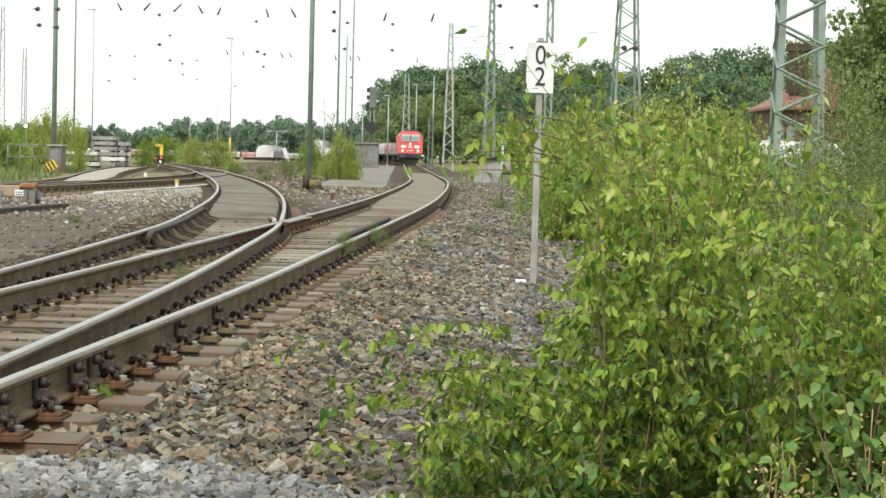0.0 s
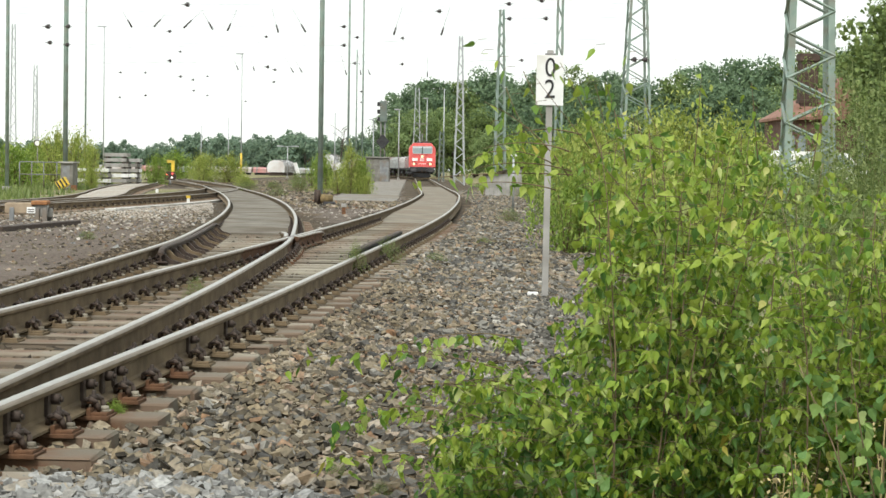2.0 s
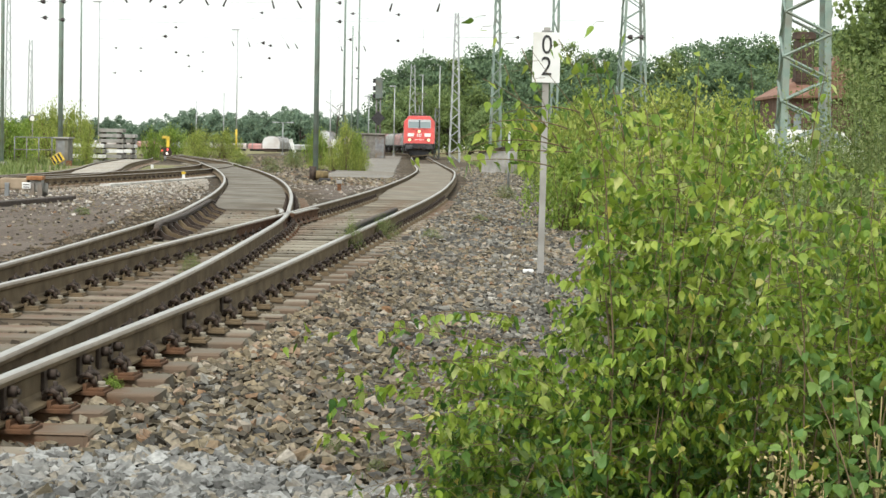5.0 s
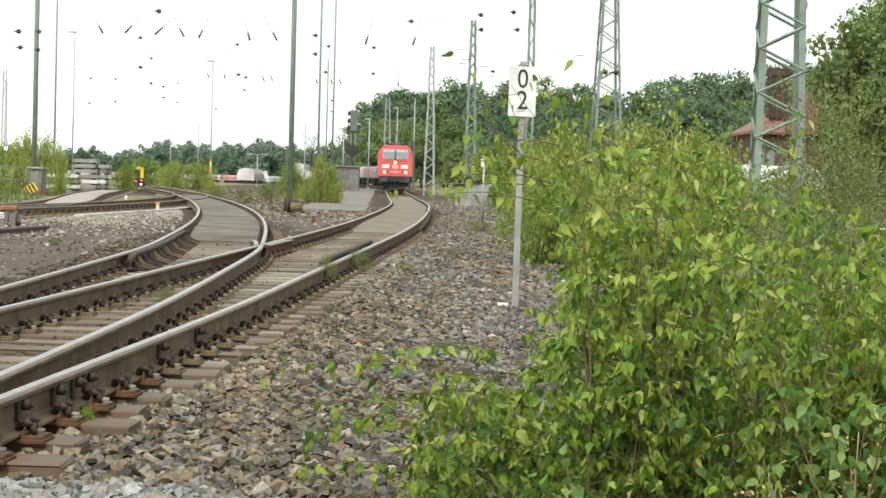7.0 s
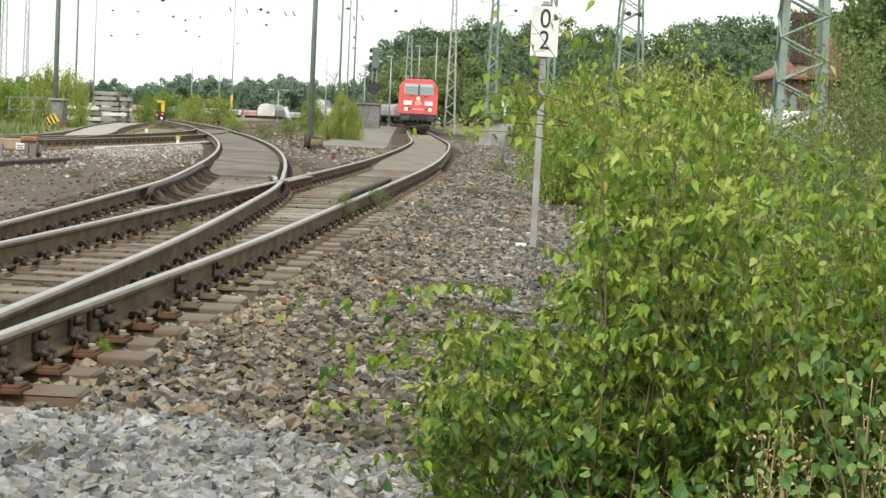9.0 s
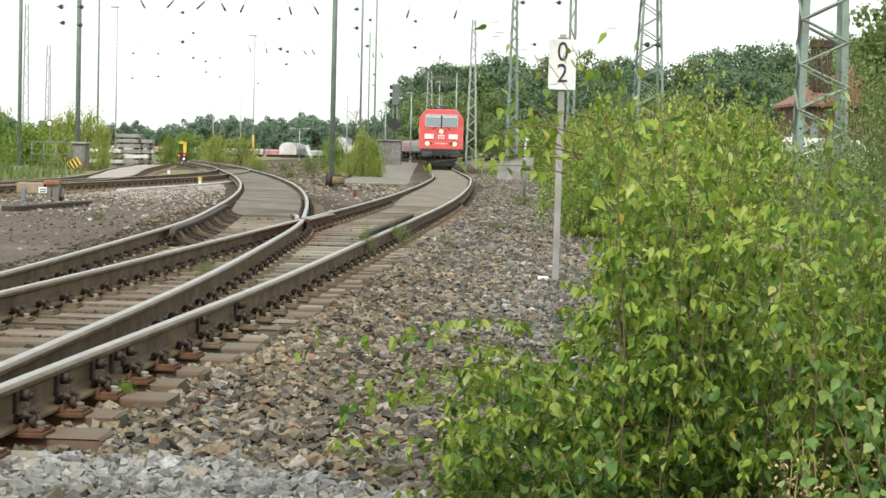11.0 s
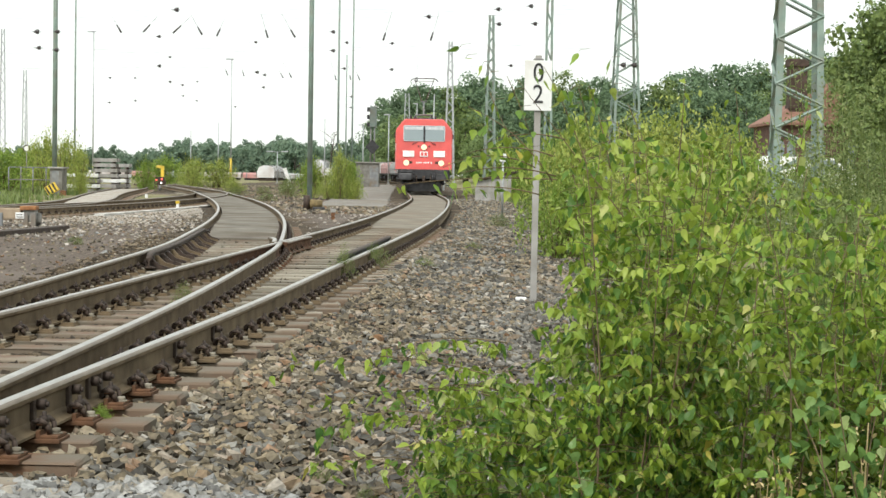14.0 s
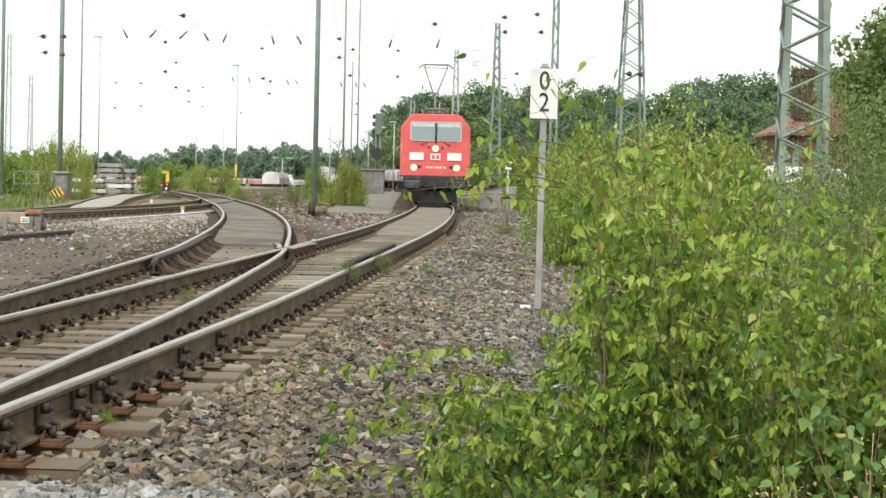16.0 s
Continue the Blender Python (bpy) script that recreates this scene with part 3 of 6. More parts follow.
def tracks():
    fast, fast_rusty = fastening_mesh(M_RAIL), fastening_mesh(M_RUST_BRIGHT)
    fast_plain = fastening_mesh(M_RAIL, True)
    main = root("running_track", label="curved railway track with shiny rails on weathered sleepers", category="railway track", kind="structure")
    side = root("diverging_track", label="railway track that branches off in a tight curve", category="railway track", kind="structure")
    ladder = root("yard_track", label="brown railway track crossing the yard", category="railway track", kind="structure")
    spur = root("spur_track", label="rusty yard track curving away", category="railway track", kind="structure")
    rail("rail", MAIN, GAUGE, -25, 470, main)
    rail("rail", MAIN, -GAUGE, -25, 470, main, rust=(22.6, 29.5))
    rail("rail", SIDE, GAUGE, -25, 150, side, rust=(25.0, 26.9))
    rail("rail", SIDE, -GAUGE, -25, 150, side)
    for r in (rail("check_rail", MAIN, GAUGE - 0.118, 22.4, 29.9, main, drop=-0.04, flare=-0.05, side=M_BLACK, label="dark raised check rail beside the running rail"),
              rail("check_rail", SIDE, -GAUGE + 0.118, 22.5, 33.5, side, drop=-0.005, flare=0.05, side=M_CLIP, label="dark check rail on ribbed chairs")):
        r.data.materials[1] = r.data.materials[2] = M_CLIP
    # wing rails beyond the crossing, bent away from it at their far ends
    rail("wing_rail", SIDE, GAUGE - 0.095, 27.0, 29.0, side, flare=-0.09, far_only=True, label="short wing rail with a flared polished end")
    rail("wing_rail", MAIN, -GAUGE + 0.095, 27.0, 29.6, main, side=M_RUST_BRIGHT, flare=0.05, far_only=True, label="short rusty wing rail")
    for i in range(18):
        bm = bmesh.new()
        y = 22.7 + i * 0.6
        x, yy = SIDE.off(y, -GAUGE + 0.2)
        poly_prism(bm, [(x - 0.06, 0.0), (x + 0.20, 0.0), (x + 0.20, 0.03), (x + 0.06, 0.07), (x - 0.02, 0.15), (x - 0.06, 0.15)], "y", yy - 0.022, yy + 0.022)
        part("chair_rib", bm, M_RAIL if i % 3 == 1 else M_CLIP, side)
    for line, par in ((LADDER, ladder), (SPUR, spur)):
        rail("rail", line, GAUGE, 22, 150, par, drop=0.03).data.materials[1] = M_HEAD_DULL
        rail("rail", line, -GAUGE, 22, 150, par, drop=0.03).data.materials[1] = M_HEAD_DULL
    # long bearers under the turnout, single sleepers further on
    for k in range(-50, 58):
        y = 7.74 + 0.6 * k
        a, b = SIDE.at(y) - GAUGE - 0.34, MAIN.at(y) + GAUGE + 0.35
        rz = math.degrees(-math.atan((MAIN.slope(y) + SIDE.slope(y)) / 2))
        rn = random.Random(k)
        if y < 31.5:
            share("sleeper", sleeper_mesh(b - a, k, y < 10.6, True), main, pose(b + rn.uniform(-0.05, 0.07), y, rn.uniform(-0.006, 0.006), 0, 0, rz + rn.uniform(-0.5, 0.5)))
        else:
            for line, par in ((MAIN, main), (SIDE, side)):
                share("sleeper", sleeper_mesh(2.2, k), par, pose(line.at(y), y, -0.005, 0, 0, math.degrees(-math.atan(line.slope(y)))))
        for line, par in ((MAIN, main), (SIDE, side)):
            for s in (-GAUGE, GAUGE):
                x, yy = line.off(y, s)
                share("fastening", fast_rusty if y < 10.9 or 23 < y < 28 and line is SIDE else fast if y < 17 else fast_plain, par, pose(x, yy, 0, 0, 0, math.degrees(-math.atan(line.slope(y)))))
    for y in (7.74, 8.34, 8.94, 9.30, 9.54, 11.34, 12.54):
        x, yy = MAIN.off(y, GAUGE)
        web_stop(x, yy + 0.1, math.degrees(-math.atan(MAIN.slope(y))), main)
    short = sleeper_mesh(2.4, 5)
    for line, par, y0, y1 in ((LADDER, ladder, 30, 110), (SPUR, spur, 58, 125)):
        y = y0
        while y < y1:
            share("sleeper", short, par, pose(line.at(y), y, -0.03, 0, 0, math.degrees(-math.atan(line.slope(y)))))
            y += 0.65
    for y in np.arange(30.2, 85, 0.65):
        for s in (GAUGE,):
            x, yy = LADDER.off(y, s)
            share("fastening", fast_plain, ladder, pose(x, yy, -0.03, 0, 0, math.degrees(-math.atan(LADDER.slope(y)))))
    # dusty panels between the rails
    for line, par, y0, y1, n in ((SIDE, side, 33.5, 96, 12), (MAIN, main, 41.5, 120, 14), (SPUR, spur, 62, 112, 10)):
        step = (y1 - y0) / n
        for i in range(n):
            bm = bmesh.new()
            rings = []
            for q in range(5):
                y = y0 + i * step + (step - 0.03) * q / 4
                (xa, ya), (xb, yb) = line.off(y, -GAUGE + 0.10), line.off(y, GAUGE - 0.10)
                z = 0.115 + 0.01 * noise.noise((y, 2, 0)) - (0.1 * (1 - q / 4) if i == 0 else 0)
                rings.append([(xa, ya, -0.08), (xb, yb, -0.08), (xb, yb, z), (xa, ya, z)])
            loft(bm, rings)
            part("infill_panel", bm, M_PANEL_DARK if par is side else M_PANEL if par is main else M_GRAVEL, par, "dusty concrete panel between the rails")


# ---- ballast stones ----
def stone_shapes(n, seed):
    rnd = np.random.RandomState(seed)
    cube = np.array([(x, y, z) for z in (-1, 1) for y in (-1, 1) for x in (-1, 1)], float) * 0.5
    return [cube * (1 + rnd.uniform(-0.12, 0.35, 3)) * np.array([1.25, 0.95, 0.58]) + rnd.uniform(-0.22, 0.22, (8, 3)) for _ in range(n)]


CUBE = [(0, 2, 3, 1), (4, 5, 7, 6), (0, 1, 5, 4), (2, 6, 7, 3), (0, 4, 6, 2), (1, 3, 7, 5)]


def scatter(name, spots, size, material, label, seed, singles=0, spread=0.36):
    """Loose stones at the spots, the first of them as single pieces, the rest as one heap."""
    rnd = np.random.RandomState(seed)
    shapes = stone_shapes(24, seed)
    top = root(name, label=label, category="ballast", kind="stuff")
    verts, faces = [], []
    meshes = [mesh_from("stone", [tuple(v) for v in s], CUBE, material) for s in shapes[:8]]
    for i, (x, y, z) in enumerate(spots):
        s = size * (1 + spread * rnd.randn()) if rnd.rand() > 0.02 else size * 1.9
        s = min(max(s, size * 0.5), size * 1.7)
        e = Euler((rnd.uniform(-0.6, 0.6), rnd.uniform(-0.6, 0.6), rnd.uniform(0, 6.28)))
        if i < singles:
            share("stone", meshes[i % 8], top, Matrix.LocRotScale((x, y, z), e, (s, s, s)))
            continue
        R = np.array(e.to_matrix())
        v = (shapes[rnd.randint(24)] * s) @ R.T + np.array([x, y, z])
        b = len(verts)
        verts.extend(map(tuple, v.tolist()))
        faces.extend(tuple(b + k for k in f) for f in CUBE)
    ob = new("loose_stones", mesh_from("loose_stones", verts, faces, material))
    ob.parent = top
    tagged(ob, kind="stuff")


def stones():
    rnd = random.Random(4)
    far_off, far_off_grey = [], []
    near, far, between, pale, cinder, grey, far_grey, debris = [], [], [], [], [], [], [], []
    while len(near) + len(grey) < 40000:
        y = 6.4 + 15.6 * rnd.random() ** 1.1
        x = rnd.uniform(MAIN.at(y) + 0.85, 1.7)
        if x < MAIN.at(y) + 1.13 and abs(((y - 7.74) / 0.6 + 0.5) % 1 - 0.5) < 0.24:
            continue
        d = x - MAIN.at(y) - 1.2
        (grey if rnd.random() < -0.02 + 0.48 * d + 0.5 * noise.noise((x * 1.3, y * 0.7, 3)) else near).append((x, y, ground_z(x, y) + (0.0 if x < MAIN.at(y) + 1.2 else 0.018) + rnd.uniform(-0.020, 0.032) + (0.03 if x > MAIN.at(y) + 1.3 else 0.0) * noise.noise((x * 2, y * 2, 0))))
    near.sort(key=lambda p: p[1])
    for _ in range(11000):
        y = 55 + 60 * rnd.random()
        x = MAIN.at(y) + 1.2 + rnd.random() * 3.6
        (far_off if rnd.random() < 0.6 else far_off_grey).append((x, y, ground_z(x, y) + rnd.uniform(0.0, 0.03)))
    while len(far) + len(far_grey) < 21000:
        y = 21 + 40 * rnd.random() ** 1.3
        x = MAIN.at(y) + 1.0 + rnd.random() * 3.2
        (far_grey if rnd.random() < 0.5 + 0.6 * noise.noise((x * 1.1, y * 0.4, 3)) else far).append((x, y, ground_z(x, y) + 0.02 + rnd.uniform(-0.012, 0.025)))
    while len(between) < 16000:
        y = 6 + 30 * rnd.random() ** 1.4
        x = rnd.uniform(SIDE.at(y) - 1.9, MAIN.at(y) + 1.0)
        if abs(((y - 7.74) / 0.6 + 0.5) % 1 - 0.5) < 0.22 and SIDE.at(y) - 1.1 < x:
            continue
        between.append((x, y, ground_z(x, y) + rnd.uniform(-0.014, 0.012)))
    while len(pale) < 7600:
        x = rnd.uniform(-2.4, 0.25)
        y = 7.46 - (0.75 if x < -0.95 else 0.42) * abs(x + 0.95) - 2.2 * rnd.random() ** 1.15 + 0.09 * rnd.gauss(0, 1) + 0.2 * noise.noise((x * 1.5, 0, 7))
        pale.append((x, y, ground_z(x, y) + 0.045 + rnd.uniform(-0.01, 0.015)))
    while len(cinder) < 5200:
        y = 30 + 56 * rnd.random() ** 0.45
        x = rnd.uniform(max(LADDER.at(y) + 1.2, SIDE.at(y) - 7), SIDE.at(y) - 1.2)
        if y > 33 and rnd.random() < 0.08:
            x = rnd.uniform(SIDE.at(y) + 1.2, MAIN.at(y) - 1.2)
        cinder.append((x, y, ground_z(x, y) + 0.01))
    while len(debris) < 5000:
        y = 22 + 48 * rnd.random()
        x = rnd.uniform(max(LADDER.at(y) + 1.2, SIDE.at(y) - 7.5), SIDE.at(y) - 1.3)
        debris.append((x, y, ground_z(x, y) + 0.005))
    bits = [(x + rnd.gauss(0, 1), y + rnd.gauss(0, 1.5), z) for x, y, z in debris[:300] if y > 28]
    scatter("pale_debris", bits, 0.04, M_STONE_PALE, "pale stones lying on dark cinder soil", 14, 0, 0.5)
    yard = []
    while len(yard) < 5000:
        y = 60 + 130 * rnd.random() ** 0.8
        x = rnd.uniform(SIDE.at(min(y, 165)) + 1.6, MAIN.at(y) - 1.5)
        if not MAIN.at(y) - 4.8 < x < MAIN.at(y) - 1.5 or y < 74:
            yard.append((x, y, ground_z(x, y) + 0.01))
    scatter("yard_stones", yard, 0.06, M_STONE, "brown stones strewn over the yard", 15, 0, 0.5)
    scatter("cinder_debris", debris, 0.024, M_STONE, "brown stones and debris on dark cinder soil", 8, 0, 0.5)
    scatter("grey_ballast", grey, 0.029, M_STONE_GREY, "grey angular stones mixed into the ballast", 9)
    scatter("grey_ballast_slope", far_grey, 0.042, M_STONE_GREY, "grey ballast stones along the track", 10)
    scatter("far_ballast", far_off, 0.06, M_STONE, "brown ballast stones beside the far track", 12)
    scatter("far_grey_ballast", far_off_grey, 0.06, M_STONE_GREY, "grey ballast stones beside the far track", 13)
    scatter("ballast_shoulder", near, 0.0285, M_STONE, "angular brown and grey ballast stones beside the track", 1, 280)
    scatter("ballast_slope", far, 0.042, M_STONE, "grey-brown ballast stones along the track", 2)
    scatter("ballast_in_track", between, 0.03, M_STONE_CRIB, "brown ballast stones between the sleepers", 3)
    scatter("pale_chippings", pale, 0.029, M_STONE_PALE, "pale grey chippings at the foot of the ballast", 5)
    scatter("scattered_gravel", cinder, 0.036, M_GRAVEL, "pale stones scattered over dark cinder soil", 6)


# ---- locomotive ----
def locomotive():
    """Four-axle electric engine; origin on the rail head under its nose, the body reaching back along +y."""
    loco = root("locomotive", label="bright red electric locomotive with lit headlamps and a raised pantograph", category="locomotive")
    W, L = 1.49, 18.9
    # body section: straight sides, sloped shoulders, flat roof
    def section(y, w, top, low=1.27, sh=0.42):
        return [(-w, y, low), (w, y, low), (w, y, top - 0.62), (w - 0.05, y, top - 0.52), (w - sh, y, top - 0.06), (w - sh - 0.1, y, top), (-w + sh + 0.1, y, top), (-w + sh, y, top - 0.06), (-w + 0.05, y, top - 0.52), (-w, y, top - 0.62)]
    bm = bmesh.new()
    front = section(0.0, W - 0.03, 3.86)
    for i in (2, 3, 4, 5, 6, 7, 8, 9):
        x, y, z = front[i]
        front[i] = (x, 0.06 + 0.38 * max(0.0, (z - 2.0) / 1.9), z)
    nose = [(x * 0.985, y + 0.0, z) for x, y, z in front]
    rings = [nose, [(x, y + 0.12, z) for x, y, z in section(0.0, W, 3.90)], section(1.4, W, 3.93), section(L - 1.4, W, 3.93), section(L - 0.1, W, 3.9)]
    rings[1] = [(x, 0.16 + 0.38 * max(0.0, (z - 2.0) / 1.9), z) for x, y, z in rings[1]]
    loft(bm, rings)
    body = part("body", bm, M_RED, loco, "bright red painted body")

    def fy(z):
        """Depth of the sloping front at height z."""
        return 0.06 + 0.38 * max(0.0, (z - 2.0) / 1.9)

    def plate(name, x0, x1, z0, z1, material, proud=0.02, label="", bevel=0.0, parent=None):
        b = bmesh.new()
        k = [(x0, z0), (x1, z0), (x1, z1), (x0, z1)]
        if bevel:
            k = [(x0 + bevel, z0), (x1 - bevel, z0), (x1, z0 + bevel), (x1, z1 - bevel), (x1 - bevel, z1), (x0 + bevel, z1), (x0, z1 - bevel), (x0, z0 + bevel)]
        loft(b, [[(x, fy(z) - proud, z) for x, z in k], [(x, fy(z) + 0.05, z) for x, z in k]])
        bmesh.ops.recalc_face_normals(b, faces=b.faces)
        return part(name, b, material, parent or body, label)
    plate("window_frame", -1.08, 1.10, 2.73, 3.56, M_GALV, 0.012, "pale grey windscreen surround", 0.06)
    for x0, x1 in ((-1.04, -0.03), (0.04, 1.06)):
        plate("windscreen", x0, x1, 2.77, 3.52, M_GLASS, 0.022, "grey reflecting windscreen pane", 0.05)
        plate("sun_blind", x0 + 0.04, x1 - 0.04, 3.34, 3.49, M_GALV, 0.026, "pale blind behind the windscreen")
    plate("centre_pillar", -0.035, 0.045, 2.76, 3.53, M_BLACK, 0.03, "black windscreen pillar")
    b = bmesh.new()
    for x in (-0.02, 0.03):
        tube(b, (x, fy(2.66) - 0.05, 2.66), (x + 0.02, fy(3.35) - 0.05, 3.35), 0.018, n=5)
    for s in (-1, 1):
        tube(b, (s * 0.62, fy(2.55) - 0.05, 2.56), (s * 0.36, fy(2.65) - 0.04, 2.68), 0.02, n=5)
    part("wipers", b, M_BLACK, body, "black wiper arms")
    plate("marker_panel", -1.10, -0.50, 1.92, 2.24, M_WHITE, 0.012, "white panel on the nose")
    plate("marker_panel", 0.50, 1.10, 1.92, 2.24, M_WHITE, 0.012, "white panel on the nose")
    plate("emblem", -0.21, 0.21, 1.93, 2.20, M_WHITE, 0.012, "white rectangular emblem with red shapes")
    for x0, x1, z0, z1 in ((-0.15, -0.02, 1.98, 2.15), (0.03, 0.16, 1.98, 2.15)):
        plate("emblem_bar", x0, x1, z0, z1, M_RED, 0.018)
    for i, x in enumerate((-0.40, -0.29, -0.18, -0.02, 0.09, 0.20, 0.36)):
        plate("lettering_bar", x, x + 0.075, 1.53, 1.66, M_WHITE, 0.012)
    # lamps
    for x, z, r in ((-0.91, 1.60, 0.135), (0.91, 1.60, 0.135), (0.0, 2.42, 0.135)):
        b = bmesh.new()
        tube(b, (x, fy(z) - 0.045, z), (x, fy(z) + 0.06, z), r * 1.18, n=20)
        ring = part("lamp_bezel", b, M_GALV, body)
        b = bmesh.new()
        tube(b, (x, fy(z) - 0.06, z), (x, fy(z) + 0.02, z), r, n=20)
        part("headlamp", b, M_LAMP, ring, "lit warm white headlamp")
    for s in (-1, 1):
        plate("tail_lamp", s * 0.685 - 0.09, s * 0.685 + 0.09, 1.51, 1.69, M_CLIP, 0.014, "unlit tail lamp")
        plate("tail_lamp", s * 0.28 - 0.04, s * 0.28 + 0.04, 2.44, 2.52, M_CLIP, 0.014)
        plate("corner_marking", s * 1.33 - 0.05, s * 1.33 + 0.05, 1.36, 1.62, M_YELLOW if s > 0 else M_RED, 0.01)
    plate("lower_edge", -1.45, 1.45, 1.27, 1.34, M_RED, 0.03)
    # mirrors and side rails at the edges
    for s in (-1, 1):
        b = bmesh.new()
        tube(b, (s * 1.46, 0.25, 1.2), (s * 1.46, 0.25, 2.6), 0.018, n=6)
        part("handrail", b, M_GALV, body, "pale handrail by the cab door")
        b = bmesh.new()
        box(b, s * 1.492 - 0.006, s * 1.492 + 0.006, 1.0, 1.75, 1.1, 3.05)
        part("cab_door", b, M_RED, body)
        b = bmesh.new()
        box(b, s * 1.494 - 0.008, s * 1.494 + 0.008, 2.2, 3.2, 2.4, 3.1)
        part("side_window", b, M_GLASS, body)
    # buffer beam, buffers, coupling, plough
    b = bmesh.new()
    box(b, -1.35, 1.35, -0.02, 0.35, 0.78, 1.26, 0.02)
    part("buffer_beam", b, M_BLACK, loco)
    for s in (-1, 1):
        b = bmesh.new()
        tube(b, (s * 0.95, 0.0, 0.88), (s * 0.95, -0.42, 0.88), 0.11, n=14)
        box(b, s * 0.95 - 0.33, s * 0.95 + 0.33, -0.50, -0.42, 0.70, 1.06, 0.05)
        part("buffer", b, M_BUFFER, loco, "dark grey buffer with a wide oblong head")
        b = bmesh.new()
        tube(b, (s * 0.38, -0.02, 0.95), (s * 0.36, -0.22, 0.70), 0.025, n=6)
        tube(b, (s * 0.36, -0.22, 0.70), (s * 0.33, -0.05, 0.5), 0.025, n=6)
        part("brake_hose", b, M_CLIP, loco)
        b = bmesh.new()
        for z in (0.45, 0.72):
            box(b, s * 1.28 - 0.12, s * 1.28 + 0.12, 0.5, 0.85, z - 0.02, z + 0.02)
        box(b, s * 1.39 - 0.01, s * 1.39 + 0.01, 0.5, 0.85, 0.4, 1.02)
        part("cab_step", b, M_BLACK, loco)
    for x in (-0.56, -0.47, 0.47, 0.56):
        b = bmesh.new()
        tube(b, (x, 0.0, 1.05), (x, -0.14, 1.0), 0.03, n=8)
        tube(b, (x, -0.14, 1.0), (x * 0.96, -0.16, 0.62), 0.024, n=8)
        part("air_cock", b, M_BUFFER, loco)
    for s in (-1, 1):
        b = bmesh.new()
        box(b, s * 0.93 - 0.30, s * 0.93 + 0.30, -0.04, 0.0, 1.10, 1.22, 0.01)
        part("buffer_step", b, M_BUFFER, loco)
        b = bmesh.new()
        tube(b, (s * 1.18, -0.05, 0.55), (s * 1.18, -0.05, 1.2), 0.018, n=6)
        tube(b, (s * 1.18, -0.05, 0.55), (s * 0.95, -0.05, 0.55), 0.018, n=6)
        part("shunter_step", b, M_BUFFER, loco)
    b = bmesh.new()
    box(b, -0.07, 0.07, -0.25, 0.0, 0.80, 0.93, 0.02)
    tube(b, (-0.05, -0.25, 0.86), (0.0, -0.32, 0.55), 0.03, n=6)
    tube(b, (0.05, -0.25, 0.86), (0.0, -0.32, 0.55), 0.03, n=6)
    part("screw_coupling", b, M_CLIP, loco, "dark hook and screw coupling")
    b = bmesh.new()
    loft(b, [[(-0.98, 0.25, 0.14), (0.98, 0.25, 0.14), (0.9, 0.2, 0.62), (-0.9, 0.2, 0.62)], [(-0.98, 0.30, 0.14), (0.98, 0.30, 0.14), (0.9, 0.26, 0.62), (-0.9, 0.26, 0.62)]])
    loft(b, [[(-0.75, 0.12, 0.13), (0.75, 0.12, 0.13), (0.7, 0.1, 0.38), (-0.7, 0.1, 0.38)], [(-0.75, 0.25, 0.13), (0.75, 0.25, 0.13), (0.7, 0.2, 0.38), (-0.7, 0.2, 0.38)]])
    part("rail_guard", b, M_BLACK, loco, "black rail guard below the buffer beam")
    b = bmesh.new()
    box(b, -1.25, 1.25, 0.4, L - 0.4, 0.75, 1.28)
    part("underframe", b, M_BLACK, loco)
    for yc in (4.2, 14.7):
        b = bmesh.new()
        for s in (-1, 1):
            box(b, s * 1.05 - 0.08, s * 1.05 + 0.08, yc - 2.0, yc + 2.0, 0.45, 0.8, 0.03)
        bogie = part("bogie", b, M_BLACK, loco, "dark bogie frame")
        for yw in (yc - 1.3, yc + 1.3):
            b = bmesh.new()
            for s in (-1, 1):
                tube(b, (s * 0.69, yw, 0.625), (s * 0.82, yw, 0.625), 0.625, n=24)
            tube(b, (-0.7, yw, 0.625), (0.7, yw, 0.625), 0.09, n=10)
            part("wheelset", b, M_CLIP, bogie)
    # roof gear
    b = bmesh.new()
    box(b, -0.55, 0.55, 4.6, 14.3, 3.92, 4.08, 0.03)
    for x, y in ((-0.7, 1.2), (0.62, 2.2), (-0.5, 3.2), (0.5, 4.0)):
        tube(b, (x, y, 3.92), (x, y, 4.12), 0.06, 0.05, 8)
    box(b, -0.45, 0.45, 2.3, 3.3, 3.93, 4.03, 0.02)
    for x in (-0.9, -0.25, 0.3, 0.95):
        tube(b, (x, 1.0, 3.80), (x, 1.0, 4.02), 0.045, 0.03, 8)
    part("roof_gear", b, M_BUFFER, loco, "dark roof equipment")
    for s in (-1, 1):
        b = bmesh.new()
        tube(b, (s * 1.5, 0.55, 2.9), (s * 1.5, 0.55, 3.12), 0.05, n=8)
        part("mirror", b, M_BLACK, body)
    for x in (-0.42, 0.42):
        for y in (2.4, 3.3):
            b = bmesh.new()
            tube(b, (x, y, 3.93), (x, y, 4.17), 0.07, 0.05, 10)
            part("roof_insulator", b, M_INSUL, loco, "brown roof insulator")
    b = bmesh.new()
    box(b, -0.45, 0.45, 2.35, 3.4, 4.15, 4.21, 0.01)
    tube(b, (0, 3.3, 4.2), (0, 4.25, 4.95), 0.055, 0.05, 8)
    tube(b, (0, 2.75, 4.2), (0, 4.05, 4.85), 0.02, n=6)
    box(b, -0.16, 0.16, 4.18, 4.30, 4.92, 4.98, 0.01)
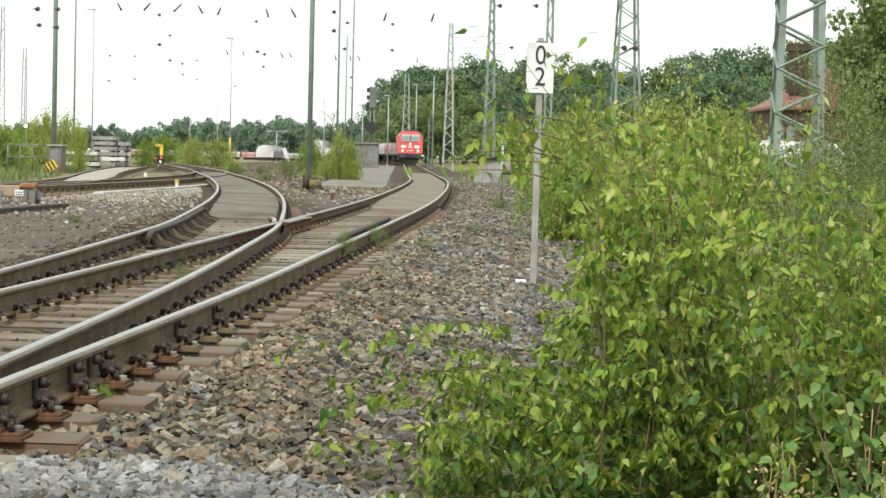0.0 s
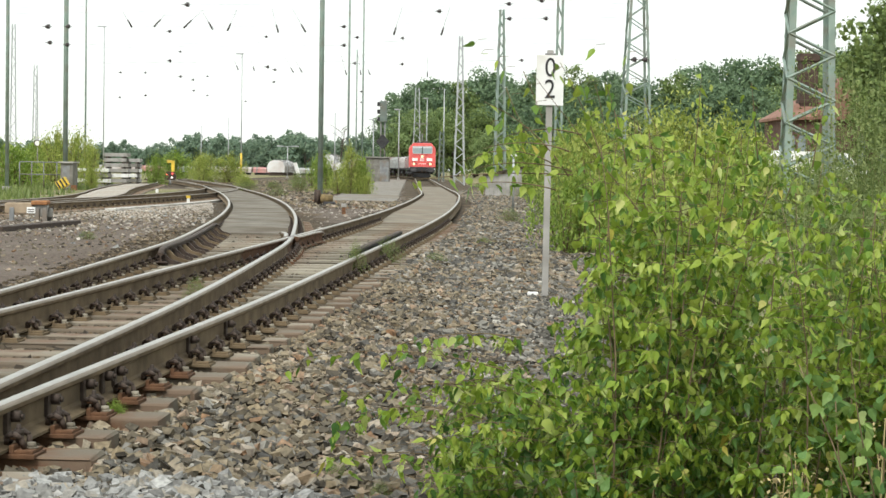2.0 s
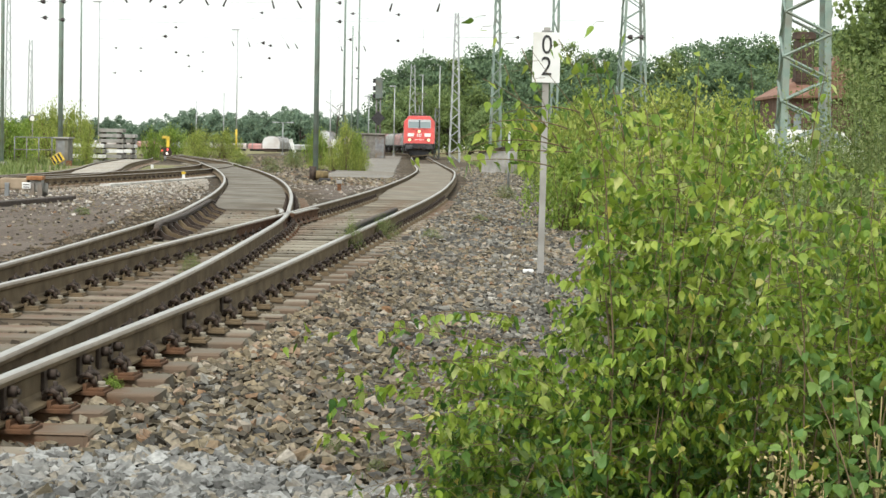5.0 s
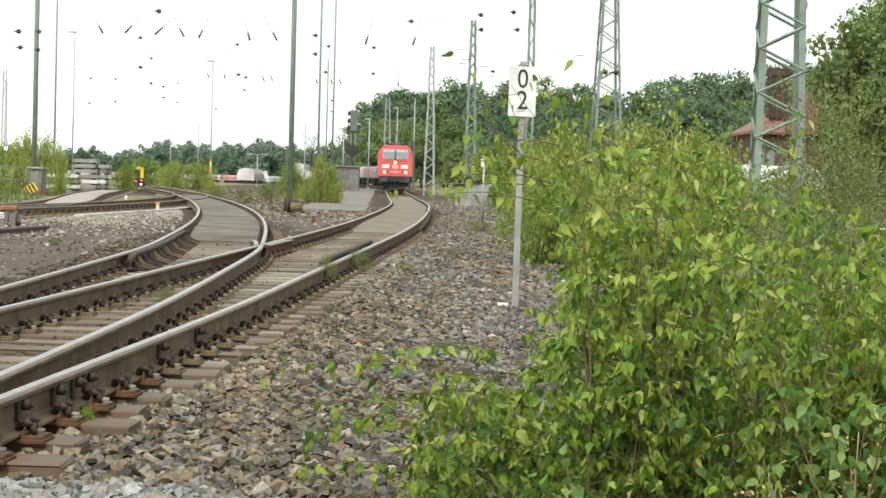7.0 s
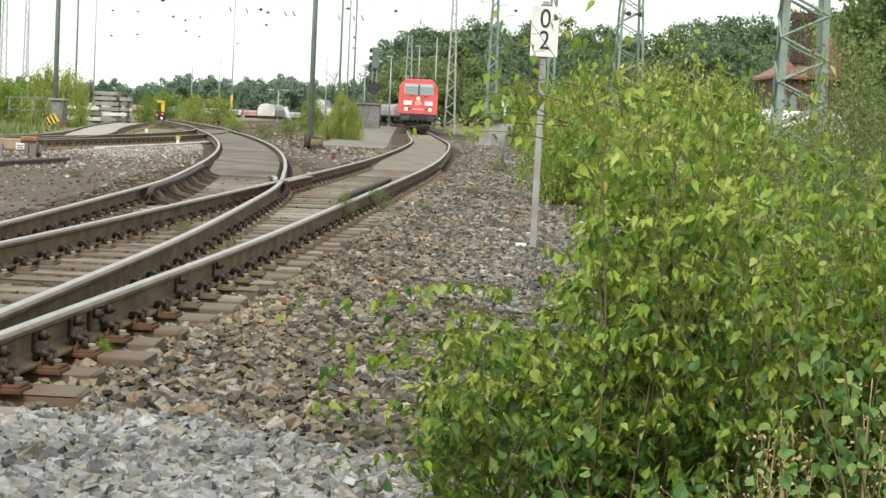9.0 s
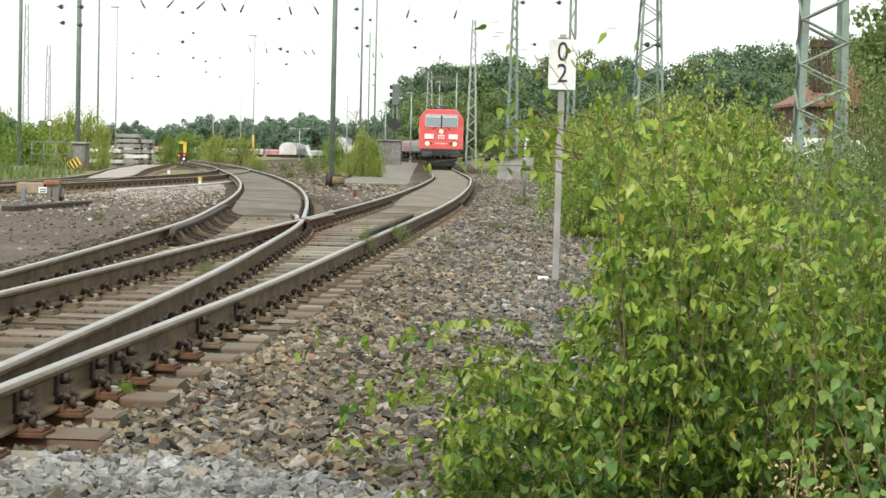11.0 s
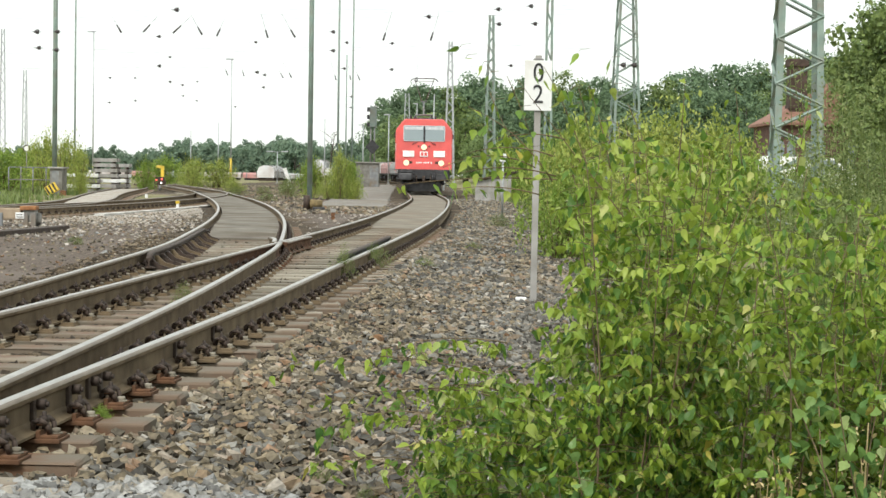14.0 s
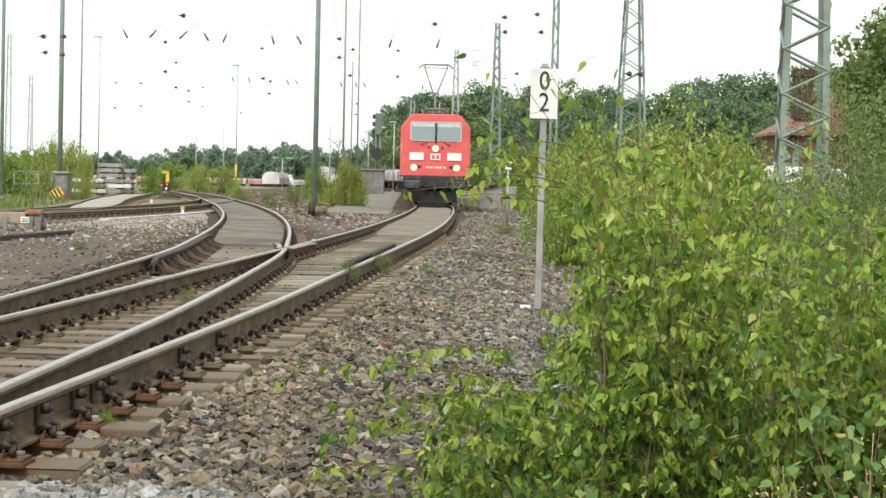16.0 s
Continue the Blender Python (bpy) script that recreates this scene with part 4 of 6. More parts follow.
    for s in (-1, 1):
        tube(b, (s * 0.09, 4.25, 4.95), (s * 0.50, 2.95, 6.02), 0.028, 0.022, 8)
        tube(b, (s * 0.50, 2.95, 6.02), (s * 0.50, 2.95, 6.10), 0.03, n=6)
    tube(b, (-0.50, 2.95, 6.0), (0.50, 2.95, 6.0), 0.018, n=6)
    pan = part("pantograph", b, M_GREY, loco, "raised single-arm grey pantograph")
    for dy in (-0.2, 0.2):
        b = bmesh.new()
        pts = [(-0.98, 5.98), (-0.86, 6.08), (-0.7, 6.14), (0.7, 6.14), (0.86, 6.08), (0.98, 5.98)]
        for p, q in zip(pts, pts[1:]):
            tube(b, (p[0] * 0.76, 2.95 + dy, p[1]), (q[0] * 0.76, 2.95 + dy, q[1]), 0.024, n=6)
        part("contact_strip", b, M_GREY, pan)
    return loco


def wagon(name, paint, label):
    """Covered bogie wagon with a rounded hood in bays; origin at its front on the rail head."""
    w = root(name, label=label, category="wagon", group="freight train")
    L = 13.2
    b = bmesh.new()
    prof = [(-1.42, 1.15), (1.42, 1.15), (1.46, 1.9), (1.36, 2.36), (1.0, 2.66), (0.4, 2.78), (-0.4, 2.78), (-1.0, 2.66), (-1.36, 2.36), (-1.46, 1.9)]
    loft(b, [[(x * k, y, 1.15 + (z - 1.15) * k) for x, z in prof] for y, k in ((0.7, 0.97), (0.85, 1.0), (L - 0.85, 1.0), (L - 0.7, 0.97))])
    hood = part("hood", b, paint, w)
    for i in range(6):
        y = 0.9 + i * (L - 1.8) / 5
        b = bmesh.new()
        loft(b, [[(x * 1.02, yy, 1.15 + (z - 1.15) * 1.015) for x, z in prof] for yy in (y - 0.07, y + 0.07)])
        part("hood_rib", b, M_GREY, hood)
    b = bmesh.new()
    box(b, -1.3, 1.3, 0.3, L - 0.3, 0.95, 1.15, 0.02)
    part("underframe", b, M_BLACK, w)
    for s in (-1, 1):
        for y0, y1 in ((0.3, -0.25), (L - 0.3, L + 0.25)):
            b = bmesh.new()
            tube(b, (s * 0.9, y0, 1.03), (s * 0.9, y1, 1.03), 0.1, n=10)
            tube(b, (s * 0.9, y1, 1.03), (s * 0.9, y1 - 0.03, 1.03), 0.2, n=12)
            part("buffer", b, M_BLACK, w)
    for yc in (2.2, L - 2.2):
        b = bmesh.new()
        for s in (-1, 1):
            box(b, s * 1.0 - 0.06, s * 1.0 + 0.06, yc - 1.4, yc + 1.4, 0.4, 0.75, 0.03)
        box(b, -1.0, 1.0, yc - 0.15, yc + 0.15, 0.5, 0.7)
        bogie = part("bogie", b, M_BLACK, w)
        for yw in (yc - 0.9, yc + 0.9):
            b = bmesh.new()
            tube(b, (-0.75, yw, 0.46), (0.75, yw, 0.46), 0.08, n=8)
            for s in (-1, 1):
                tube(b, (s * 0.69, yw, 0.46), (s * 0.82, yw, 0.46), 0.46, n=18)
            part("wheelset", b, M_CLIP, bogie)
    return w


LOCO = locomotive()
WAGONS = []
FIRST = {}
for i in range(15):
    paint = (M_WAGON_GREY, M_WAGON_RED, M_WAGON, M_WAGON_GREY, M_WAGON_RED)[i % 5]
    label = {M_WAGON: "pale grey covered freight wagon with a rounded hood", M_WAGON_RED: "faded red covered freight wagon with a rounded hood", M_WAGON_GREY: "grey-green covered freight wagon with a rounded hood"}[paint]
    if paint not in FIRST:
        FIRST[paint] = wagon("covered_wagon", paint, label)
        WAGONS.append(FIRST[paint])
    else:
        WAGONS.append(copy_thing(FIRST[paint], pose(0, 0, 0)))


def on_track(y, length):
    """Pose of a vehicle whose nose is at y along the running track."""
    a, b = y + length * 0.22, y + length * 0.78
    xa, xb = MAIN.at(a), MAIN.at(b)
    k = (xb - xa) / (b - a)
    return pose(xa - k * (a - y), y, TOP, 0, 0, math.degrees(-math.atan(k)))


def motions():
    times = [0, 1, 2, 3, 4, 5, 6, 7, 8, 9, 10, 11, 12, 13, 14, 15, 16]
    for ob, back, length in [(LOCO, 0.0, 18.9)] + [(w, 19.4 + i * 13.7, 13.2) for i, w in enumerate(WAGONS)]:
        walk(ob, [(t, on_track(81.5 + 9.33 * (16 - t) + back, length)) for t in times])


# ---- foliage ----
LEAF = np.array([(0, 0, 0), (-0.29, 0.02, 0.10), (-0.39, 0.05, 0.34), (0, -0.02, 0.38), (0.39, 0.05, 0.34), (0.29, 0.02, 0.10), (-0.21, 0.05, 0.68), (0.21, 0.05, 0.68), (0, 0.13, 1.14)])
LEAF_FACES = [(0, 3, 2, 1), (0, 5, 4, 3), (3, 6, 2), (3, 4, 7), (3, 7, 8, 6)]
CARD = np.array([(0, 0, 0), (-0.42, 0.10, 0.5), (0.0, 0.0, 1.0), (0.42, 0.10, 0.45)])
CARD_FACES = [(0, 2, 1), (0, 3, 2)]


class Leaves:
    """Gathers many leaves into one mesh."""
    def __init__(self, shape, faces, seed):
        self.shape, self.faces, self.v, self.f, self.r = shape, faces, [], [], np.random.RandomState(seed)

    def add(self, p, size, down=0.7, bend=None):
        r = self.r
        a, t = r.uniform(0, 6.283), (math.pi - abs(r.normal(0, 0.55)) if r.rand() < down else r.uniform(0.3, 2.2))
        R = np.array(Euler((t, r.normal(0, 0.35), a)).to_matrix())
        # the tip hangs down from the stalk where t is near pi
        q = (self.shape * (size * np.array([r.uniform(0.6, 1.0), 1, 1]))) @ R.T + np.asarray(p)
        b = len(self.v)
        self.v.extend(map(tuple, q.tolist()))
        self.f.extend(tuple(b + k for k in f) for f in self.faces)

    def lay(self, p, size, normal):
        """A leaf that lies across the outward direction of its clump."""
        r = self.r
        z = np.asarray(normal) + r.normal(0, 0.45, 3)
        z /= np.linalg.norm(z) + 1e-9
        x = np.cross(z, r.normal(0, 1, 3))
        x /= np.linalg.norm(x) + 1e-9
        q = (self.shape * size) @ np.array([x, z, np.cross(x, z)]) + np.asarray(p)
        b = len(self.v)
        self.v.extend(map(tuple, q.tolist()))
        self.f.extend(tuple(b + k for k in f) for f in self.faces)

    def mesh(self, name, material):
        return mesh_from(name, self.v, self.f, material)


def limb(bm, pts, r0, r1, n=5):
    """One tapered limb along the points."""
    rings, m = [], len(pts) - 1
    for i, p in enumerate(pts):
        d = (pts[min(i + 1, m)] - pts[max(i - 1, 0)]).to_track_quat("Z", "Y").to_matrix()
        r = r0 + (r1 - r0) * i / m
        rings.append([p + d @ Vector((r * math.cos(6.28318 * k / n), r * math.sin(6.28318 * k / n), 0)) for k in range(n)])
    loft(bm, rings, smooth=True)


def arc(p, way, length, droop, n, rnd, wob=0.03):
    pts, d, q = [Vector(p)], Vector(way).normalized(), Vector(p)
    for i in range(n):
        d = (d + Vector((rnd.uniform(-wob, wob), rnd.uniform(-wob, wob), -droop))).normalized()
        q = q + d * (length / n)
        pts.append(q.copy())
    return pts


def birch_bush():
    """Young birches in one thicket: stems, drooping twigs and hanging leaves."""
    rnd = random.Random(11)
    bush = root("birch_bush", 0.9, 6.0, -0.3, label="dense young birch bush with hanging fresh green leaves", category="bush")
    o = Vector((0.9, 6.0, -0.3))
    wood, thin = bmesh.new(), bmesh.new()
    leaves, grown_shaded = Leaves(LEAF, LEAF_FACES, 3), Leaves(LEAF, LEAF_FACES, 4)
    spots = []

    def twig(p, way, length, droop, step=0.026, thick=0.0028):
        pts = arc(p, way, length, droop, max(4, int(length / 0.07)), rnd, 0.10)
        limb(thin, [q - o for q in pts], thick, 0.0008, 3)
        for a, b in zip(pts[1:], pts[2:] or pts[1:]):
            n = max(1, int((b - a).length / step))
            for i in range(n):
                q = a.lerp(b, (i + rnd.random()) / n)
                out = Vector((rnd.uniform(-1, 1), rnd.uniform(-1, 1), rnd.uniform(-0.6, 0.3))) * 0.018
                spots.append((q + out, rnd.uniform(0.018, 0.044)))

    def limit(z):
        """How far the mass reaches out to the track side at height z."""
        return float(np.interp(z, [-0.3, 0.25, 0.45, 0.55, 0.66, 0.74, 0.80, 0.86], [0.06, -0.02, -0.02, 0.01, 0.07, 0.15, 0.28, 0.34]))

    def stem_done():
        nonlocal wood
        part("stem", wood, M_BARK, bush, "thin brown stem")
        wood = bmesh.new()

    for i in range(78):
        u, y = rnd.random(), 5.3 + 1.9 * rnd.random()
        x = 0.36 + 1.38 * u if i < 66 else 0.38 + 0.24 * u
        top = (1.34 + 0.05 * math.sin(x * 9)) if x < 0.88 else 1.34 - 0.52 * (x - 0.88)
        top = 1.17 + (top - 1.17) * y / 6 - abs(rnd.gauss(0, 0.16))
        pts = arc((x * y / 6 + rnd.uniform(-0.1 if x > 0.55 else 0.04, 0.1), y, -0.3), (rnd.uniform(-0.16 if x > 0.7 else -0.02, 0.16), rnd.uniform(-0.1, 0.1), 1), top + 0.3, 0.0, 10, rnd, 0.09)
        limb(wood, [q - o for q in pts], 0.0044, 0.0011, 5)
        for j in range(2, 11):
            for _ in range(6 if j < 9 else 4):
                a = rnd.uniform(0, 6.283)
                q = pts[j - 1].lerp(pts[j], rnd.random())
                if q.x + 0.12 * math.cos(a) < (limit(1.17 + (q.z - 1.17) * 5.8 / y) + 0.02) * y / 5.8:
                    continue
                mark = len(spots)
                twig(q, (math.cos(a), math.sin(a), rnd.uniform(0.0, 0.8)), rnd.uniform(0.14, 0.34) * (1.12 - 0.07 * j), rnd.uniform(0.1, 0.3), 0.0084, 0.0012)
                spots[mark:] = [s for s in spots[mark:] if s[0].x > limit(1.17 + (s[0].z - 1.17) * 5.8 / s[0].y) * s[0].y / 5.8 + rnd.gauss(0, 0.025)]
        stem_done()
    # low skirt that leans out over the ballast
    for i in range(84):
        z0 = rnd.uniform(-0.15, 0.5)
        x0 = rnd.uniform(0.0, 0.46)
        y0 = rnd.uniform(5.3, 6.4)
        for k in range(4):
            mark = len(spots)
            twig((x0 + rnd.uniform(-0.1, 0.1), y0 + rnd.uniform(-0.1, 0.1), z0 + rnd.uniform(-0.1, 0.15)), (-1 + rnd.uniform(-0.2, 0.9), rnd.uniform(-0.4, 0.4), rnd.uniform(-0.1, 0.5)), rnd.uniform(0.12, 0.28), 0.14, 0.0075, 0.0012)
            spots[mark:] = [s for s in spots[mark:] if s[0].x > limit(1.17 + (s[0].z - 1.17) * 5.8 / s[0].y) * s[0].y / 5.8 + rnd.gauss(0, 0.04)]
    # long branches reaching out to the track side, others up before the post
    for p, way, ln, dr, many in (((0.16, 5.7, 0.58), (-1, 0, 0.32), 0.56, 0.05, 2), ((0.2, 5.8, 0.50), (-1, 0, 0.28), 0.50, 0.06, 2), ((0.1, 5.6, 0.30), (-1, 0, 0.35), 0.46, 0.06, 2), ((0.22, 5.9, 0.66), (-1, 0, 0.2), 0.36, 0.05, 2), ((0.25, 5.7, 0.36), (-1, 0, 0.75), 0.60, 0.11, 2), ((0.26, 5.9, 0.30), (-1, 0.05, 0.8), 0.66, 0.12, 2), ((0.15, 5.6, 0.15), (-1, 0, 0.5), 0.40, 0.09, 2), ((0.2, 6.0, 0.5), (-1, 0, 0.4), 0.34, 0.12, 2),
                                 ((0.36, 5.8, 1.165), (-1, 0, 0.06), 0.50, 0.022, 1), ((0.62, 5.8, 0.98), (-0.78, 0, 1.0), 0.62, 0.0, 0), ((0.34, 5.7, 1.16), (-0.55, 0, 0.9), 0.34, 0.08, 1), ((0.46, 5.9, 1.2), (-0.3, 0, 1.0), 0.34, 0.06, 1), ((0.30, 5.9, 1.2), (-0.8, 0, 0.5), 0.30, 0.12, 1),
                                 ((0.75, 6, 1.2), (0.1, 0, 1), 0.28, 0.03, 1), ((0.95, 6, 1.22), (-0.15, 0, 1), 0.24, 0.03, 1), ((1.12, 6, 1.2), (0.1, 0, 1), 0.26, 0.03, 1), ((0.52, 5.8, 1.2), (-0.2, 0, 1), 0.26, 0.05, 1), ((0.34, 5.7, 1.235), (-1, 0, 0.4), 0.26, 0.075, 1), ((0.35, 5.7, 1.175), (-1, 0, 0.35), 0.29, 0.065, 1), ((0.38, 5.75, 1.285), (-1, 0, 0.35), 0.24, 0.08, 1), ((0.30, 5.65, 1.12), (-1, 0, 0.3), 0.26, 0.05, 1)):
        pts = arc(p, way, ln, dr, 9, rnd, 0.04)
        limb(wood, [q - o for q in pts], 0.0023, 0.0008, 5)
        for q in pts[1:]:
            for _ in range(many + (rnd.random() < 0.3)):
                spots.append((q + Vector((rnd.uniform(-0.025, 0.025), rnd.uniform(-0.03, 0.03), -0.008)), rnd.uniform(0.028, 0.044)))
            if many == 2 and rnd.random() < 0.8:
                twig(q, (rnd.uniform(-1, 0.4), rnd.uniform(-1, 1), rnd.uniform(-0.3, 0.5)), rnd.uniform(0.06, 0.15), 0.2, 0.02, 0.002)
        stem_done()
    # single leaves hanging from the free sprigs by the post
    for x, z in ((0.06, 1.55), (0.08, 1.52), (0.13, 1.50), (0.15, 1.47), (0.17, 1.39), (0.23, 1.42), (0.25, 1.37), (0.11, 1.31), (0.13, 1.29), (0.21, 1.29), (0.25, 1.33), (0.41, 1.43), (0.405, 1.38), (0.42, 1.33), (0.43, 1.54), (0.35, 1.30), (0.30, 1.47), (0.53, 1.52), (0.54, 1.44), (0.28, 1.25), (0.33, 1.22)):
        spots.append((Vector((x * 0.95, 5.7, z)), rnd.uniform(0.030, 0.046)))
        limb(thin, [Vector((x * 0.95, 5.7, z)) - o, Vector((x * 0.95 + 0.008, 5.71, z + 0.012)) - o, Vector((x * 0.95 + 0.035, 5.72, z + 0.015)) - o], 0.0006, 0.001, 3)
    # sprigs that hang free before the sky
    for p, ln in (((0.15, 5.7, 1.42), 0.16), ((0.20, 5.7, 1.47), 0.2), ((0.42, 5.8, 1.44), 0.22), ((0.58, 5.9, 1.40), 0.16)):
        twig(p, (0.4, 0, -1), ln, 0.05, 0.035, 0.0015)
    wood.free()
    tagged(part("twig_tangle", thin, M_BARK, bush, "fine brown twigs"), kind="stuff")
    spots.sort(key=lambda s: s[0].y)
    single = mesh_from("leaf", [tuple(v) for v in LEAF.tolist()], LEAF_FACES, M_BIRCH)
    for i, (p, s) in enumerate(spots):
        if i < 260:
            share("leaf", single, bush, Matrix.LocRotScale(p - o, Euler((math.pi - abs(rnd.gauss(0, 0.5)), rnd.gauss(0, 0.3), rnd.uniform(0, 6.28))), (s * rnd.uniform(0.65, 0.95), s, s)))
        else:
            # The darker lot grows likelier lower down, so colour carries the bush's shade.
            (leaves if rnd.random() < 0.28 + (p.z - 0.30) * 1.4 + 0.5 * noise.noise(p * 3) else grown_shaded).add(p - o, s, 0.86)
    for lot, m in ((leaves, M_BIRCH), (grown_shaded, M_BIRCH_OLD_SHADED)):
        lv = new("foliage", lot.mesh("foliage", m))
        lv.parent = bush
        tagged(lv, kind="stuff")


def feathery(name, x, y, h, count, label, seed, material, leaf=0.022, width=0.5, z=-0.2):
    """A tall upright weed clump: many thin stalks with small narrow leaves."""
    rnd = random.Random(seed)
    top = root(name, x, y, z, label=label, category="weeds", group="weeds by the bush")
    wood, lv = bmesh.new(), Leaves(CARD, CARD_FACES, seed)
    for i in range(count):
        p = (rnd.gauss(0, width * 0.5), rnd.gauss(0, width * 0.5), 0)
        hh = h * rnd.uniform(0.6, 1.05)
        pts = arc(p, (rnd.uniform(-0.12, 0.12), rnd.uniform(-0.12, 0.12), 1), hh, 0.0, 8, rnd, 0.05)
        limb(wood, pts, 0.006, 0.0015, 4)
        for a, b in zip(pts[1:], pts[2:]):
            for _ in range(int(95 * hh / 8 * (0.03 / leaf))):
                q = a.lerp(b, rnd.random())
                out = Vector((rnd.gauss(0, 0.05), rnd.gauss(0, 0.05), rnd.gauss(0, 0.02)))
                lv.add(q + out, leaf * rnd.uniform(0.7, 1.4), 0.15)
    tagged(part("stalk_cluster", wood, material, top), kind="stuff")
    f = new("foliage", lv.mesh("foliage", material))
    f.parent = top
    tagged(f, kind="stuff")
    return top


def brambles():
    """Low dark-leaved brambles that fill the foot of the bush."""
    rnd = random.Random(31)
    top = root("bramble_patch", 0.9, 5.4, -0.3, label="low dark green brambles at the foot of the birch bush", category="brambles")
    lv, thin = Leaves(LEAF * np.array([1.25, 1, 0.9]), LEAF_FACES, 31), bmesh.new()
    for i in range(150):
        pts = arc((rnd.uniform(-0.78, 0.75), rnd.uniform(-0.4, 0.3), 0), (rnd.uniform(-0.8, 0.8), rnd.uniform(-0.5, 0.3), 1.2 if i % 3 else 0.6), rnd.uniform(0.25, 0.7), 0.10, 8, rnd, 0.08)
        limb(thin, pts, 0.004, 0.0015, 4)
        for q in pts[1:]:
            for _ in range(4):
                lv.add(q + Vector((rnd.gauss(0, 0.04), rnd.gauss(0, 0.04), rnd.gauss(0, 0.03))), rnd.uniform(0.03, 0.055), 0.3)
    tagged(part("cane_tangle", thin, M_BARK, top), kind="stuff")
    f = new("foliage", lv.mesh("foliage", M_BRAMBLE))
    f.parent = top
    tagged(f, kind="stuff")


def sallow():
    """A broad-leaved young shrub before the birches: a few bowed stems with large round leaves."""
    rnd = random.Random(52)
    top = root("sallow_shrub", 1.17, 5.15, -0.3, label="young broad-leaved sallow shrub with round green leaves", category="shrub")
    lv = Leaves(LEAF * np.array([1.35, 1, 0.9]), LEAF_FACES, 52)
    for _ in range(13):
        bm = bmesh.new()
        pts = arc((rnd.uniform(-0.12, 0.2), rnd.uniform(-0.15, 0.2), 0), (rnd.uniform(-0.25, 0.3), rnd.uniform(-0.15, 0.15), 1), rnd.uniform(0.75, 1.12), 0.03, 9, rnd, 0.09)
        limb(bm, pts, 0.0042, 0.0015, 5)
        part("stem", bm, M_BARK, top)
        for a, b in zip(pts[5:], pts[6:]):
            for _ in range(7):
                lv.add(a.lerp(b, rnd.random()) + Vector((rnd.gauss(0, 0.045), rnd.gauss(0, 0.045), rnd.gauss(0, 0.02))), rnd.uniform(0.03, 0.048), 0.55)
    f = new("foliage", lv.mesh("foliage", M_SALLOW))
    f.parent = top
    tagged(f, kind="stuff")


def crown_mesh(seed, rx, ry, rz, clumps, per, leaf, material, low=-0.6):
    """An uneven crown: many clumps of leaves on and in an egg shape, with gaps."""
    rnd = random.Random(seed)
    lv = Leaves(CARD, CARD_FACES, seed)
    for _ in range(clumps):
        while True:
            d = Vector((rnd.gauss(0, 1), rnd.gauss(0, 1), rnd.gauss(0, 1))).normalized()
            if d.z > low:
                break
        k = rnd.uniform(0.40, 0.95) ** 0.8 * (1 + 0.24 * noise.noise(d * 1.9 + Vector((seed, 0, 0))))
        c = Vector((d.x * rx * k, d.y * ry * k, d.z * rz * k))
        s = rnd.uniform(0.13, 0.25) * (rx + rz) * 0.5
        for _ in range(int(per * 0.22)):
            e = Vector((rnd.gauss(0, 1), rnd.gauss(0, 1), rnd.gauss(0.25, 0.8))).normalized()
            lv.lay(c + e * s * rnd.uniform(0.5, 0.72), leaf * rnd.uniform(1.5, 2.2), e)
        for _ in range(int(per * (s / (0.2 * (rx + rz) * 0.5)) ** 2)):
            e = Vector((rnd.gauss(0, 1), rnd.gauss(0, 1), rnd.gauss(0.25, 0.8))).normalized()
            lv.lay(c + e * s * rnd.uniform(0.7, 1.0) * (1 + 0.2 * noise.noise(e * 2.5 + c)), leaf * rnd.uniform(0.6, 1.3), e)
    return lv.mesh("crown", material)


TREES = {}


def tree(kind, x, y, z, scale, rz, label, group):
    """A broad tree of trunk, limbs and crown; the meshes of a kind are shared."""
    if kind not in TREES:
        seed, m, rx, rz_, cl, per, lf = {"oak": (1, M_TREE, 6.4, 6.2, 170, 84, 0.29), "lime": (2, M_TREE, 5.2, 6.9, 150, 84, 0.285), "ash": (3, M_TREE_PALE, 5.6, 6.2, 140, 82, 0.285), "willow": (6, M_TREE_OLIVE, 6.0, 6.0, 150, 82, 0.28), "far": (4, M_TREE_HAZE, 7.5, 5.6, 105, 64, 0.48), "far_b": (5, M_TREE_HAZE, 6.2, 6.4, 105, 64, 0.48)}[kind]
        bm = bmesh.new()
        rnd = random.Random(seed)
        limb(bm, [Vector((0, 0, -7.5)), Vector((0.1, 0, -5)), Vector((-0.1, 0.1, -1)), Vector((0, 0, 4))], 0.42, 0.1, 8)
        for _ in range(9):
            a = rnd.uniform(0, 6.28)
            limb(bm, arc(Vector((0, 0, rnd.uniform(-4, 1))), (math.cos(a), math.sin(a), 0.8), rx * 0.9, 0.03, 5, rnd, 0.1), 0.14, 0.03, 5)
        me = bpy.data.meshes.new("trunk")
        bm.to_mesh(me)
        bm.free()
        me.materials.append(M_TRUNK)
        TREES[kind] = (me, crown_mesh(seed, rx, rx, rz_, cl, per, lf, m, -0.85))
    t = root("tree", x, y, z + 7.3 * scale, rz, label, "tree", group)
    t.scale = (scale, scale, scale)
    for nm, me in zip(("trunk", "crown"), TREES[kind]):
        share(nm, me, t, Matrix())
    return t


SHRUBS = {}


